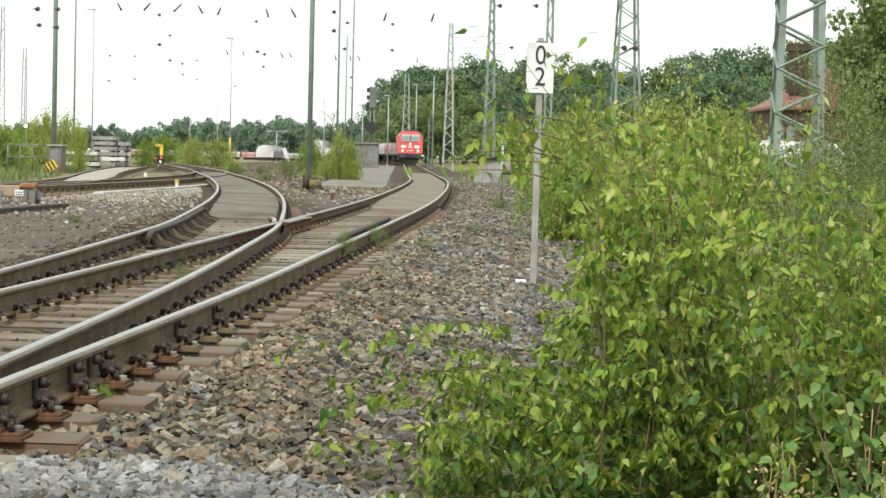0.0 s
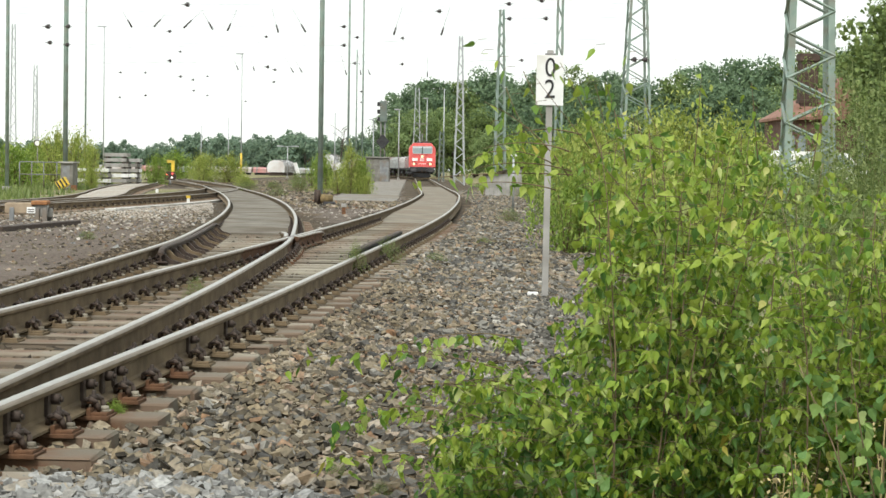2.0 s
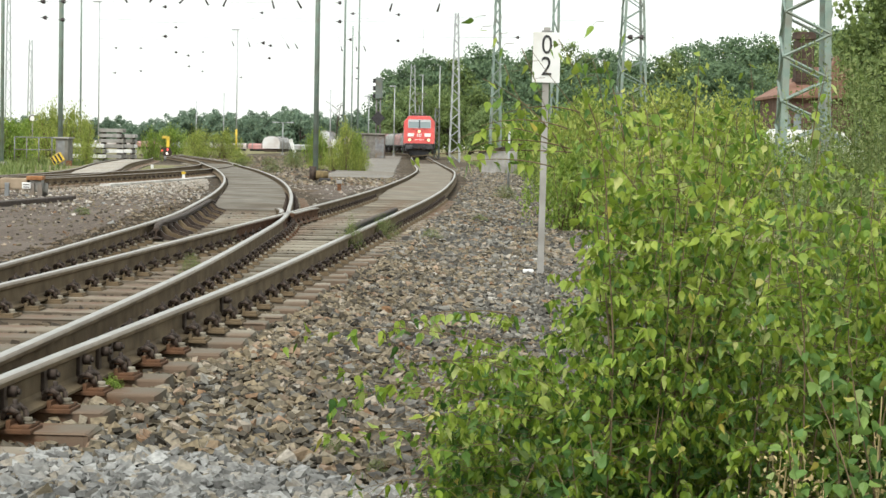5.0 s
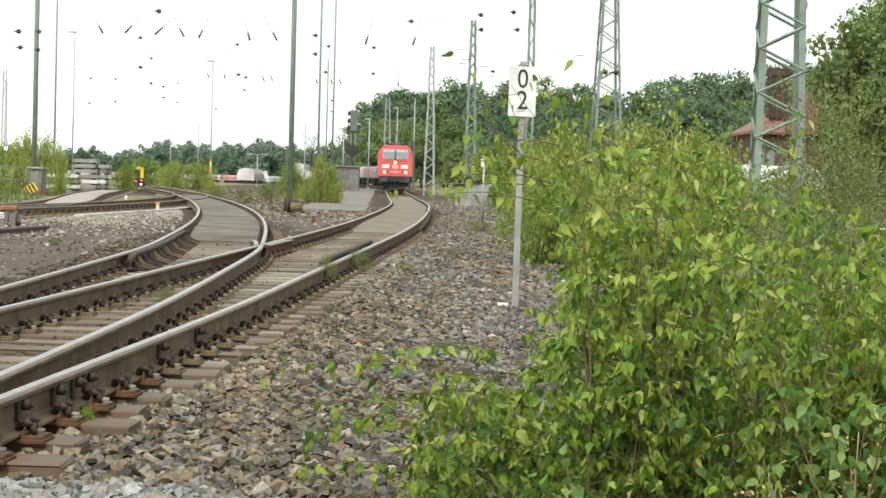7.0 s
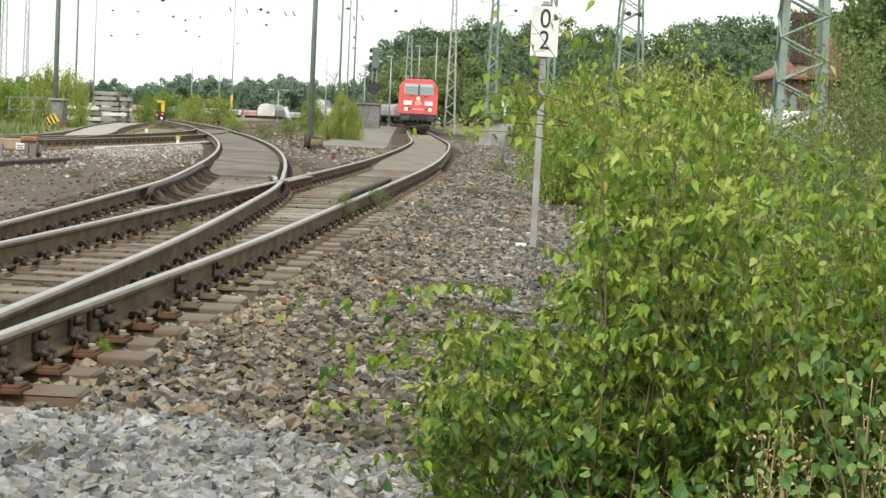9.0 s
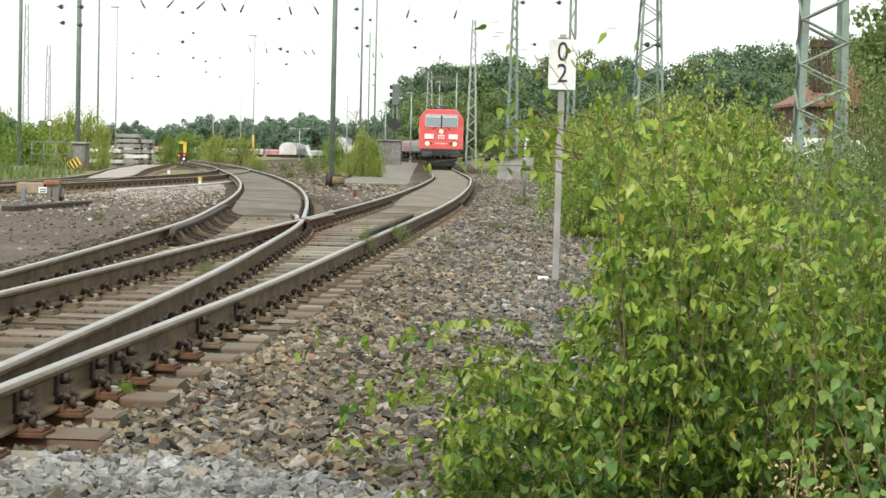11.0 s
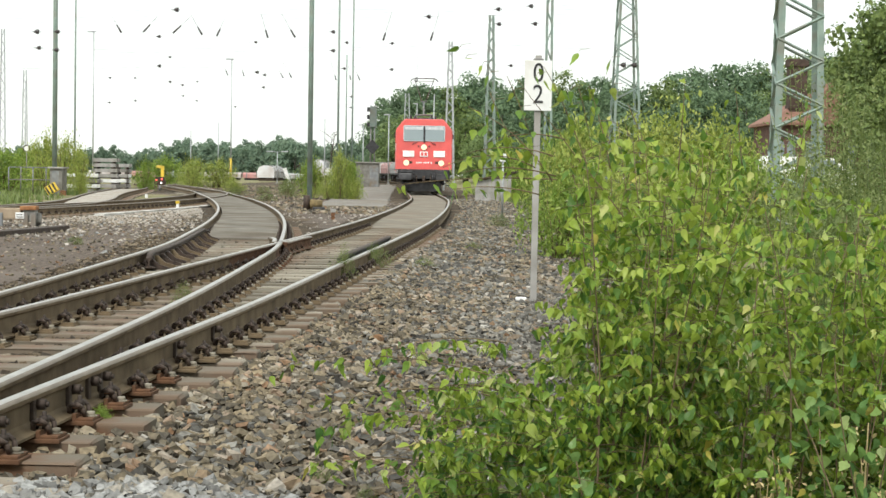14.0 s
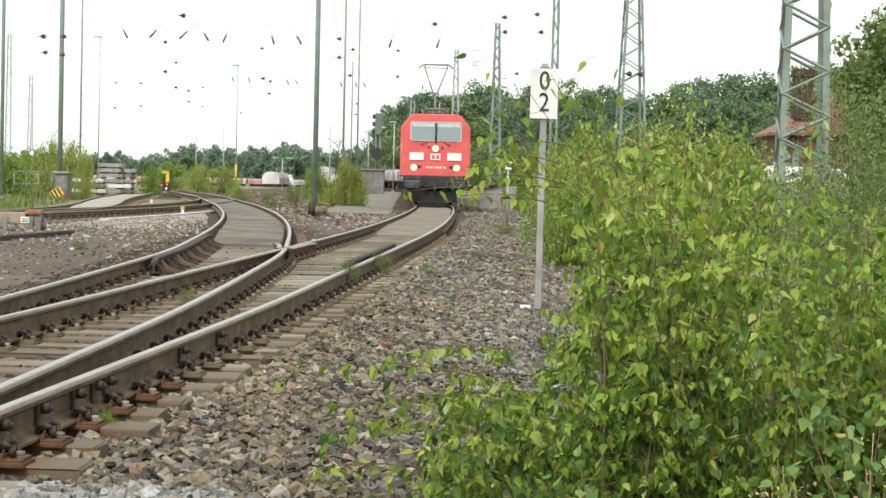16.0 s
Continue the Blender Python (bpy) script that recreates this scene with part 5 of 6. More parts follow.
def shrub(kind, x, y, r, h, rz, label, group="", z=-0.1):
    if kind not in SHRUBS:
        seed, m, lf = {"green": (21, M_SHRUB, 0.07), "yellow": (22, M_SHRUB_YELLOW, 0.06), "weed": (23, M_WEED, 0.04)}[kind]
        bm = bmesh.new()
        rnd = random.Random(seed)
        for _ in range(14):
            a = rnd.uniform(0, 6.28)
            limb(bm, arc((rnd.gauss(0, 0.15), rnd.gauss(0, 0.15), 0), (math.cos(a) * 0.5, math.sin(a) * 0.5, 1), rnd.uniform(0.7, 1.0), 0.02, 6, rnd, 0.1), 0.02, 0.004, 4)
        me = bpy.data.meshes.new("stem_cluster")
        bm.to_mesh(me)
        bm.free()
        me.materials.append(M_BARK)
        lv = Leaves(CARD, CARD_FACES, seed)
        for _ in range(330):
            a, k = rnd.uniform(0, 6.28), rnd.random() ** 0.5
            zz = rnd.random() ** 0.9
            w = 0.95 * math.sqrt(max(0.02, 1 - (0.25 + 0.75 * zz) ** 2.6)) * (0.75 + 0.5 * min(1.0, zz * 2.5)) * k * (0.8 + 0.75 * noise.noise((math.cos(a) * 1.3, math.sin(a) * 1.3, zz * 2.5 + seed)))
            c = Vector((math.cos(a) * w, math.sin(a) * w, zz * (0.82 + 0.3 * noise.noise((math.cos(a) * 1.7, math.sin(a) * 1.7, seed)))))
            n = 17 if rnd.random() < 0.8 else 8
            up = rnd.uniform(0.05, 0.16)
            for q in range(n):
                lv.add(c + Vector((rnd.gauss(0, 0.045), rnd.gauss(0, 0.045), rnd.gauss(0, up))), lf * rnd.uniform(0.5, 1.2), 0.25)
        SHRUBS[kind] = (me, lv.mesh("foliage", m))
    s = root("shrub", x, y, z, rz, label, "shrub", group)
    s.scale = (r, r, h)
    for nm, me in zip(("stem_cluster", "foliage"), SHRUBS[kind]):
        tagged(share(nm, me, s, Matrix()), kind="stuff")
    return s


# ---- line-side things ----
def text_mesh(s, size, material, parent, m, depth=0.004):
    cu = bpy.data.curves.new("numeral", "FONT")
    cu.body, cu.size, cu.extrude, cu.align_x, cu.align_y = s, size, depth, "CENTER", "CENTER"
    tmp = new("numeral", cu)
    dg = bpy.context.evaluated_depsgraph_get()
    me = bpy.data.meshes.new_from_object(tmp.evaluated_get(dg))
    bpy.data.objects.remove(tmp)
    me.materials.clear()
    me.materials.append(material)
    return share("numeral", me, parent, m)


def distance_board():
    """White board with a 0 over a 2 on a pale post."""
    b0 = root("distance_board", 1.03, 20.6, -0.25, 0, "white kilometre board with black numerals on a pale post", "sign")
    bm = bmesh.new()
    box(bm, -0.034, 0.034, -0.035, 0.035, 0.0, 2.72, 0.006)
    part("post", bm, M_CONC, b0, "pale grey weathered post")
    bm = bmesh.new()
    box(bm, -0.148, 0.145, -0.055, -0.04, 2.13, 2.665, 0.004)
    board = part("board", bm, M_WHITE, b0, "white enamel board")
    text_mesh("0", 0.285, M_BLACK, board, pose(0.0, -0.058, 2.525, 90, 0, 0) @ Matrix.Diagonal((0.86, 1, 1, 1)))
    text_mesh("2", 0.285, M_BLACK, board, pose(0.0, -0.058, 2.295, 90, 0, 0) @ Matrix.Diagonal((0.86, 1, 1, 1)))
    bm = bmesh.new()
    box(bm, -0.055, 0.055, -0.05, 0.05, 2.655, 2.685, 0.004)
    part("clamp", bm, M_GREY, b0)
    b0.matrix_basis = pose(1.03, 20.6, -0.25, 0, 0.35, 0)


def angle_bar(bm, a, b, w, sx, sy):
    """An upright L-shaped steel bar, its flanges pointing along sx and sy."""
    k = w * 0.12
    out = [(0, 0), (sx * w, 0), (sx * w, sy * k), (sx * k, sy * k), (sx * k, sy * w), (0, sy * w)]
    loft(bm, [[(p.x + u, p.y + v, p.z) for u, v in out] for p in (a, b)])
    bmesh.ops.recalc_face_normals(bm, faces=bm.faces)


def lattice_mast(name, x, y, z, h, w0, w1, bays, member, material, label, group, rz=8, brace=0.6):
    """Square lattice mast: four corner angles and zigzag bracing on each face."""
    t = root(name, x, y, z, rz, label, "mast", group)
    def corner(i, k):
        w = (w0 + (w1 - w0) * k) / 2
        return Vector(((-w, w, w, -w)[i], (-w, -w, w, w)[i], h * k))
    for i in range(4):
        bm = bmesh.new()
        angle_bar(bm, corner(i, 0), corner(i, 1), member, (1, -1, -1, 1)[i], (1, 1, -1, -1)[i])
        part("corner_angle", bm, material, t)
    for i in range(4):
        j = (i + 1) % 4
        for b in range(bays):
            p, q = (i, j) if (b + i // 2) % 2 else (j, i)
            bm = bmesh.new()
            bar(bm, corner(p, b / bays), corner(q, (b + 1) / bays), member * brace)
            part("brace", bm, material, t)
    return t


def pole(name, x, y, z, h, r0, r1, label, group, material=None, lamp=0):
    t = root(name, x, y, z, 0, label, "mast", group)
    bm = bmesh.new()
    tube(bm, (0, 0, 0), (0, 0, h), r0, r1, 10)
    part("shaft", bm, material or M_MAST_DARK, t)
    bm = bmesh.new()
    box(bm, -r0 * 2, r0 * 2, -r0 * 2, r0 * 2, -0.2, 0.25, 0.03)
    part("footing", bm, M_CONC, t)
    for s in ((-1, 1) if lamp == 2 else (1,) if lamp == 1 else ()):
        bm = bmesh.new()
        c = 0.85 * s if lamp == 2 else -0.22
        tube(bm, (0, 0, h - 0.05), (c * 0.6, 0, h), 0.03, n=5)
        box(bm, c - 0.40, c + 0.40, -0.14, 0.14, h - 0.05, h + 0.08, 0.03)
        part("lamp_head", bm, M_GALV, t)
    return t


def insulator(wires, x, y, z, r, group):
    """A round ball-shaped strain insulator on a span wire."""
    bm = bmesh.new()
    for k, rr in ((-0.5, 0.55), (-0.15, 1.0), (0.25, 1.0)):
        tube(bm, (k * r * 1.6, 0, 0), ((k + 0.38) * r * 1.6, 0, 0), rr * r * 0.8, rr * r, 10)
    tube(bm, (-r * 1.8, 0, 0), (r * 1.8, 0, 0), r * 0.15, n=5)
    ob = part("insulator", bm, M_INSUL, wires)
    ob.location = (x, y, z)
    return ob


def span_wires(name, a, b, balls, label):
    """Cross-span wires between the masts at a and b, one for each height, with ball insulators on them."""
    top = root(name, a[0], a[1], 0, 0, label, "overhead line", "overhead line")
    k = (b[1] - a[1]) / (b[0] - a[0])
    for x, z, r in balls:
        insulator(top, x - a[0], k * (x - a[0]), z, r, "")
    for z in sorted({round(q[1] * 2) / 2 for q in balls}):
        row = sorted(q for q in balls if round(q[1] * 2) / 2 == z)
        pts = [(a[0], row[0][1])] + [q[:2] for q in row] + [(b[0], row[-1][1])]
        bm = bmesh.new()
        for p, q in zip(pts, pts[1:]):
            tube(bm, (p[0] - a[0], k * (p[0] - a[0]), p[1]), (q[0] - a[0], k * (q[0] - a[0]), q[1]), 0.004, n=4)
        part("span_wire", bm, M_GALV, top)


def hanger_rods(name, a, b, rods, label):
    """Tilted rod insulators that hang from a wire between the masts at a and b."""
    top = root(name, a[0], a[1], 0, 0, label, "overhead line", "overhead line")
    k = (b[1] - a[1]) / (b[0] - a[0])
    zt = max(r[1] for r in rods) + 0.5
    for x, z, lean in rods:
        bm = bmesh.new()
        d = Vector((-lean * 0.025, 0, 0.17))
        c = Vector((x - a[0], k * (x - a[0]), z))
        tube(bm, c - d, c + d * 0.9, 0.04, 0.032, 8)
        tube(bm, c + d * 0.9, c + d * ((zt - z) / 0.17), 0.006, n=4)
        part("rod_insulator", bm, M_INSUL, top)
    bm = bmesh.new()
    tube(bm, (0, 0, zt), (b[0] - a[0], b[1] - a[1], zt), 0.004, n=4)
    part("span_wire", bm, M_GALV, top)


def relay_hut():
    """Low flat-roofed concrete hut with a pipe railing."""
    t = root("relay_hut", -19.2, 95, -0.1, 0, "small weathered grey concrete hut with a flat lid", "hut")
    bm = bmesh.new()
    box(bm, 0.05, 0.66, -0.6, 0.6, 0, 1.32, 0.02)
    part("wall", bm, M_CONC_DARK, t)
    bm = bmesh.new()
    box(bm, -0.05, 0.74, -0.7, 0.7, 1.32, 1.40, 0.02)
    part("lid", bm, M_CONC, t)
    bm = bmesh.new()
    box(bm, 0.14, 0.50, -0.62, -0.595, 0.1, 1.2, 0.006)
    part("door", bm, M_GREY, t, "dull grey steel door")
    f = root("pipe_railing", -21.3, 95, -0.1, 0, "thin dark grey pipe railing", "railing")
    for x in (0, 0.6, 1.2, 1.85):
        bm = bmesh.new()
        tube(bm, (x, 0, 0), (x, 0, 1.36), 0.028, n=6)
        part("post", bm, M_GREY, f)
    for z in (0.75, 1.36):
        bm = bmesh.new()
        tube(bm, (0, 0, z), (2.05, 0, z), 0.028, n=6)
        part("pipe", bm, M_GREY, f)
    for x, y, h in ((-23.64, 110, 2.45), (-23.77, 120, 2.35)):
        d = root("disc_signal", x, y, -0.1, 0, "white disc with a dark rim on a slim pole", "signal", "disc signals")
        bm = bmesh.new()
        tube(bm, (0, 0, 0), (0, 0, h), 0.035, n=8)
        part("pole", bm, M_GREY, d)
        bm = bmesh.new()
        tube(bm, (0, -0.04, h), (0, -0.08, h), 0.20, n=20)
        rim = part("rim", bm, M_CLIP, d)
        bm = bmesh.new()
        tube(bm, (0, -0.078, h), (0, -0.09, h), 0.15, n=20)
        part("disc", bm, M_WHITE, rim)


def hazard_board():
    t = root("hazard_board", -18.75, 93.4, 0.05, 0, "tilted yellow and black striped warning block", "warning board")
    t.matrix_basis = pose(-18.75, 93.4, 0.04, 0, -33, 0)
    bm = bmesh.new()
    box(bm, -0.27, 0.27, 0, 0.35, 0, 0.45, 0.02)
    blk = part("block", bm, M_YELLOW, t)
    for i in range(3):
        bm = bmesh.new()
        x = -0.19 + i * 0.18
        box(bm, x - 0.04, x + 0.04, -0.012, 0.01, 0.02, 0.43)
        part("stripe", bm, M_BLACK, blk)
    r = root("rusty_block", -18.32, 93.5, -0.1, 12, "small rusty iron block", "scrap")
    bm = bmesh.new()
    box(bm, -0.13, 0.15, -0.1, 0.12, 0, 0.26, 0.03)
    part("block", bm, M_RUST, r)


def beam_stack():
    """Concrete beams stacked on bearers, and lower piles beside them."""
    for x0, y, n, ln, ragged, lab in ((-18.85, 108, 7, 1.35, 0.10, "stack of pale grey concrete beams with dark gaps"), (-20.0, 106, 4, 2.3, 0.25, "low ragged stack of weathered grey beams"), (-18.3, 110.5, 6, 0.75, 0.12, "small stack of pale concrete beams")):
        t = root("beam_stack", x0, y, -0.1, 0, lab, "stack", "beam stacks")
        rnd = random.Random(int(x0 * 10))
        for k in range(n):
            for q in range(3):
                bm = bmesh.new()
                dx, e = rnd.uniform(-ragged, ragged), rnd.uniform(0, ragged)
                box(bm, -ln / 2 + dx + e, ln / 2 + dx, q * 0.34, q * 0.34 + 0.26, k * 0.29, k * 0.29 + 0.20, 0.02)
                part("beam", bm, (M_CONC, M_CONC_DARK, M_CONC, M_WHITE, M_CONC)[rnd.randrange(5)], t)
            if k:
                for s in (-0.33, 0.33):
                    bm = bmesh.new()
                    box(bm, s * ln - 0.06, s * ln + 0.06, 0, 0.95, k * 0.29 - 0.09, k * 0.29)
                    part("bearer", bm, M_TRUNK, t)


def dwarf_signal(x, y):
    t = root("dwarf_signal", x, y, -0.1, 0, "low shunting signal with small lit lamps", "signal")
    bm = bmesh.new()
    tube(bm, (0, 0, 0), (0, 0, 0.35), 0.06, n=8)
    part("stand", bm, M_GREY, t)
    bm = bmesh.new()
    poly_prism(bm, [(-0.32, 0.35), (0.32, 0.35), (0.40, 0.55), (0.26, 0.9), (-0.26, 0.9), (-0.40, 0.55)], "y", 0, 0.2)
    h = part("housing", bm, M_CLIP, t)
    for dx, z, m in ((-0.22, 0.70, M_SIGNAL_RED), (0.14, 0.76, M_SIGNAL_RED), (0.10, 0.5, M_SIGNAL)):
        bm = bmesh.new()
        tube(bm, (dx, -0.05, z), (dx, 0.0, z), 0.055, n=10)
        part("lamp", bm, m, h)


def point_machine():
    t = root("point_machine", -9.25, 42.9, -0.1, 6, "grey point machine box with a rusty lid and long rod cover", "point machine")
    bm = bmesh.new()
    box(bm, -0.02, 0.26, -0.25, 0.3, 0.10, 0.36, 0.03)
    case = part("case", bm, M_CONC, t)
    bm = bmesh.new()
    box(bm, -0.08, 0.28, -0.33, 0.33, 0.36, 0.45, 0.025)
    part("lid", bm, mat("orange_rust", (0.24, 0.11, 0.05), (0.40, 0.20, 0.09), 10, 0.85, bump=0.4, fine=60), t, "rusty orange lid")
    bm = bmesh.new()
    box(bm, -0.66, -0.06, -0.28, 0.3, 0.16, 0.40, 0.03)
    part("rod_cover", bm, mat("tan_cover", (0.27, 0.21, 0.145), (0.40, 0.32, 0.23), 5, 0.85, bump=0.3, fine=40), t, "dull brown cover")
    for x in (-0.5, 0.05, 0.22):
        bm = bmesh.new()
        box(bm, x - 0.05, x + 0.05, -0.32, -0.2, -0.1, 0.30, 0.01)
        part("leg", bm, M_GREY, t)
    bm = bmesh.new()
    tube(bm, (0.30, -0.1, 0.05), (0.30, 0.1, 0.25), 0.07, n=10)
    part("cable_gland", bm, M_CONC_DARK, case)
    bm = bmesh.new()
    box(bm, -0.17, 0.02, -0.345, -0.285, 0.17, 0.31, 0.01)
    plate = part("plate", bm, M_WHITE, t, "small white plate with unreadable marks")
    for z in (0.20, 0.25):
        bm = bmesh.new()
        box(bm, -0.14, -0.01, -0.349, -0.343, z, z + 0.018)
        part("marking_bar", bm, M_CLIP, plate)
    p = root("timber_baulk", -8.0, 37.3, -0.12, 84, "dark weathered timber lying on the cinders", "timber")
    bm = bmesh.new()
    box(bm, -2.4, 2.4, -0.13, 0.13, 0, 0.14, 0.02)
    part("baulk", bm, M_CLIP, p)


def stake(name, x, y, h, w, material, label, cap=None, lean=0.0):
    t = root(name, x, y, -0.12, 0, label, "marker post")
    t.matrix_basis = pose(x, y, -0.12, 0, lean, 0)
    bm = bmesh.new()
    box(bm, -w / 2, w / 2, -w / 2, w / 2, 0, h, 0.01)
    part("post", bm, material, t)
    if cap:
        bm = bmesh.new()
        box(bm, -w * 0.7, w * 0.7, -w * 0.7, w * 0.7, h, h + w, 0.01)
        part("cap", bm, cap, t)
    return t


def switch_stand():
    t = root("switch_stand", -4.45, 66.3, -0.1, 0, "hand lever for points with a worn yellow weight", "switch stand")
    bm = bmesh.new()
    tube(bm, (-0.12, 0.1, 0), (-0.12, 0.1, 0.52), 0.13, 0.12, 12)
    part("casing", bm, M_CLIP, t)
    bm = bmesh.new()
    tube(bm, (0.0, 0, 0.22), (0.42, 0, 0.22), 0.16, 0.13, 12)
    part("weight", bm, mat("worn_yellow_iron", (0.11, 0.085, 0.045), (0.27, 0.20, 0.095), 8, 0.8, bump=0.3), t, "worn yellow lever weight")
    bm = bmesh.new()
    box(bm, 0.1, 0.5, -0.2, 0.2, 0, 0.12, 0.03)
    part("base", bm, M_BLACK, t)


def signal_mast():
    t = root("signal_mast", -7.2, 205, -0.1, 0, "tall signal on a lattice post with a dark diamond board", "signal")
    for s in (-0.22, 0.22):
        bm = bmesh.new()
        tube(bm, (s, 0, 0), (s * 0.9, 0, 8.6), 0.09, n=6)
        part("post", bm, M_GREY, t)
    bm = bmesh.new()
    box(bm, -0.32, 0.42, -0.3, 0.3, 6.3, 8.5, 0.05)
    part("signal_head", bm, M_MAST_DARK, t, "dark signal head")
    bm = bmesh.new()
    poly_prism(bm, [(0, 3.4), (0.75, 4.2), (0, 5.0), (-0.75, 4.2)], "y", -0.25, -0.15)
    part("diamond_board", bm, M_BLACK, t, "dark diamond board")
    for z in (6.6, 7.4, 8.2):
        bm = bmesh.new()
        box(bm, -0.62, -0.30, -0.2, 0.25, z - 0.25, z + 0.2, 0.04)
        part("side_lamp", bm, M_BLACK, t)
    c = root("lineside_hut", -8.26, 190, -0.1, 0, "low grey lineside hut with a darker steel door", "hut")
    bm = bmesh.new()
    box(bm, 0.0, 2.27, 0, 2.0, 0, 2.36, 0.03)
    part("wall", bm, M_CONC_DARK, c)
    bm = bmesh.new()
    box(bm, -0.12, 2.37, -0.15, 2.1, 2.36, 2.48, 0.02)
    part("roof", bm, M_CONC, c)
    bm = bmesh.new()
    box(bm, 1.35, 2.2, -0.03, 0.02, 0.05, 2.05, 0.01)
    part("door", bm, M_GREY, c)


def house():
    t = root("brick_house", 18.55, 110, 0.4, 0, "brown brick building with an orange tiled roof and tall windows", "house")
    bm = bmesh.new()
    box(bm, 0.55, 11.0, 0, 7, -0.3, 4.0)
    wall = part("wall", bm, M_BRICK, t)
    bm = bmesh.new()
    loft(bm, [[(0.25, -0.3, 3.95), (11.3, -0.3, 3.95), (11.3, 7.3, 3.95), (0.25, 7.3, 3.95)], [(0.25, -0.3, 4.1), (11.3, -0.3, 4.1), (11.3, 7.3, 4.1), (0.25, 7.3, 4.1)], [(3.0, 3.3, 5.9), (8.2, 3.3, 5.9), (8.2, 3.7, 5.9), (3.0, 3.7, 5.9)]])
    part("roof", bm, M_TILE, t, "orange hipped tile roof")
    bm = bmesh.new()
    loft(bm, [[(2.2, -0.35, 4.0), (5.2, -0.35, 4.0), (3.7, -0.35, 6.4)], [(2.2, 3.5, 4.0), (5.2, 3.5, 4.0), (3.7, 3.5, 6.4)]])
    part("gable", bm, M_TILE, t, "orange tiled dormer gable")
    for x in (0.95, 1.55, 2.6, 3.3, 5.0, 6.2, 7.4):
        bm = bmesh.new()
        poly_prism(bm, [(x - 0.22, 1.2), (x + 0.22, 1.2), (x + 0.22, 2.85), (x + 0.12, 3.05), (x - 0.12, 3.05), (x - 0.22, 2.85)], "y", -0.03, 0.05)
        w = part("window", bm, M_GLASS, t)
        bm = bmesh.new()
        box(bm, x - 0.28, x + 0.28, -0.08, 0.0, 1.1, 1.2)
        part("sill", bm, M_CONC, w)
    bm = bmesh.new()
    box(bm, 1.6, 2.6, 1.0, 2.2, 4.2, 7.6, 0.03)
    box(bm, 1.52, 2.68, 0.93, 2.27, 7.35, 7.8, 0.05)
    box(bm, 1.55, 2.65, 0.95, 2.25, 4.9, 5.15, 0.03)
    part("chimney", bm, M_BRICK_DARK, t, "dark brick chimney")
    bm = bmesh.new()
    tube(bm, (0.55, -1, -0.3), (0.55, -1, 8.1), 0.13, 0.12, 10)
    part("flue_pipe", bm, M_CONC, t, "tall grey flue pipe")
    c = root("parked_van", 16.6, 88, 0.42, 5, "white van parked before the brick building", "van")
    bm = bmesh.new()
    poly_prism(bm, [(-1.6, 0.3), (2.6, 0.3), (2.6, 1.0), (2.2, 1.15), (1.6, 1.8), (-1.5, 1.88), (-1.65, 1.6)], "y", 0, 1.7)
    part("body", bm, M_WHITE, c)
    bm = bmesh.new()
    poly_prism(bm, [(0.4, 1.15), (2.0, 1.15), (1.5, 1.72), (0.4, 1.75)], "y", -0.012, 0.02)
    part("window", bm, M_GLASS, c)
    for x in (-0.4, 1.8):
        bm = bmesh.new()
        tube(bm, (x, -0.03, 0.28), (x, 0.2, 0.28), 0.28, n=14)
        part("wheel", bm, M_BLACK, c)


def lineside_shed():
    t = root("plank_shed", 1.78, 95, -0.15, -8, "low grey plank shed with a dark sloping roof", "shed")
    for i in range(9):
        bm = bmesh.new()
        box(bm, i * 0.2, i * 0.2 + 0.185, 0, 0.04, 0, 1.05 + i * 0.045)
        part("plank", bm, M_CONC, t)
    bm = bmesh.new()
    loft(bm, [[(-0.12, -0.15, 1.05), (1.95, -0.15, 1.50), (1.95, -0.15, 1.58), (-0.12, -0.15, 1.13)], [(-0.12, 2.2, 1.05), (1.95, 2.2, 1.50), (1.95, 2.2, 1.58), (-0.12, 2.2, 1.13)]])
    part("roof", bm, M_CLIP, t)
    s = root("small_sign", 1.98, 60, -0.15, 0, "small white sign on a pale pole", "sign")
    bm = bmesh.new()
    tube(bm, (0, 0, 0), (0, 0, 1.95), 0.035, n=8)
    part("pole", bm, M_GALV, s)
    bm = bmesh.new()
    box(bm, -0.10, 0.10, -0.06, -0.03, 1.78, 2.03, 0.01)
    part("board", bm, M_WHITE, s)


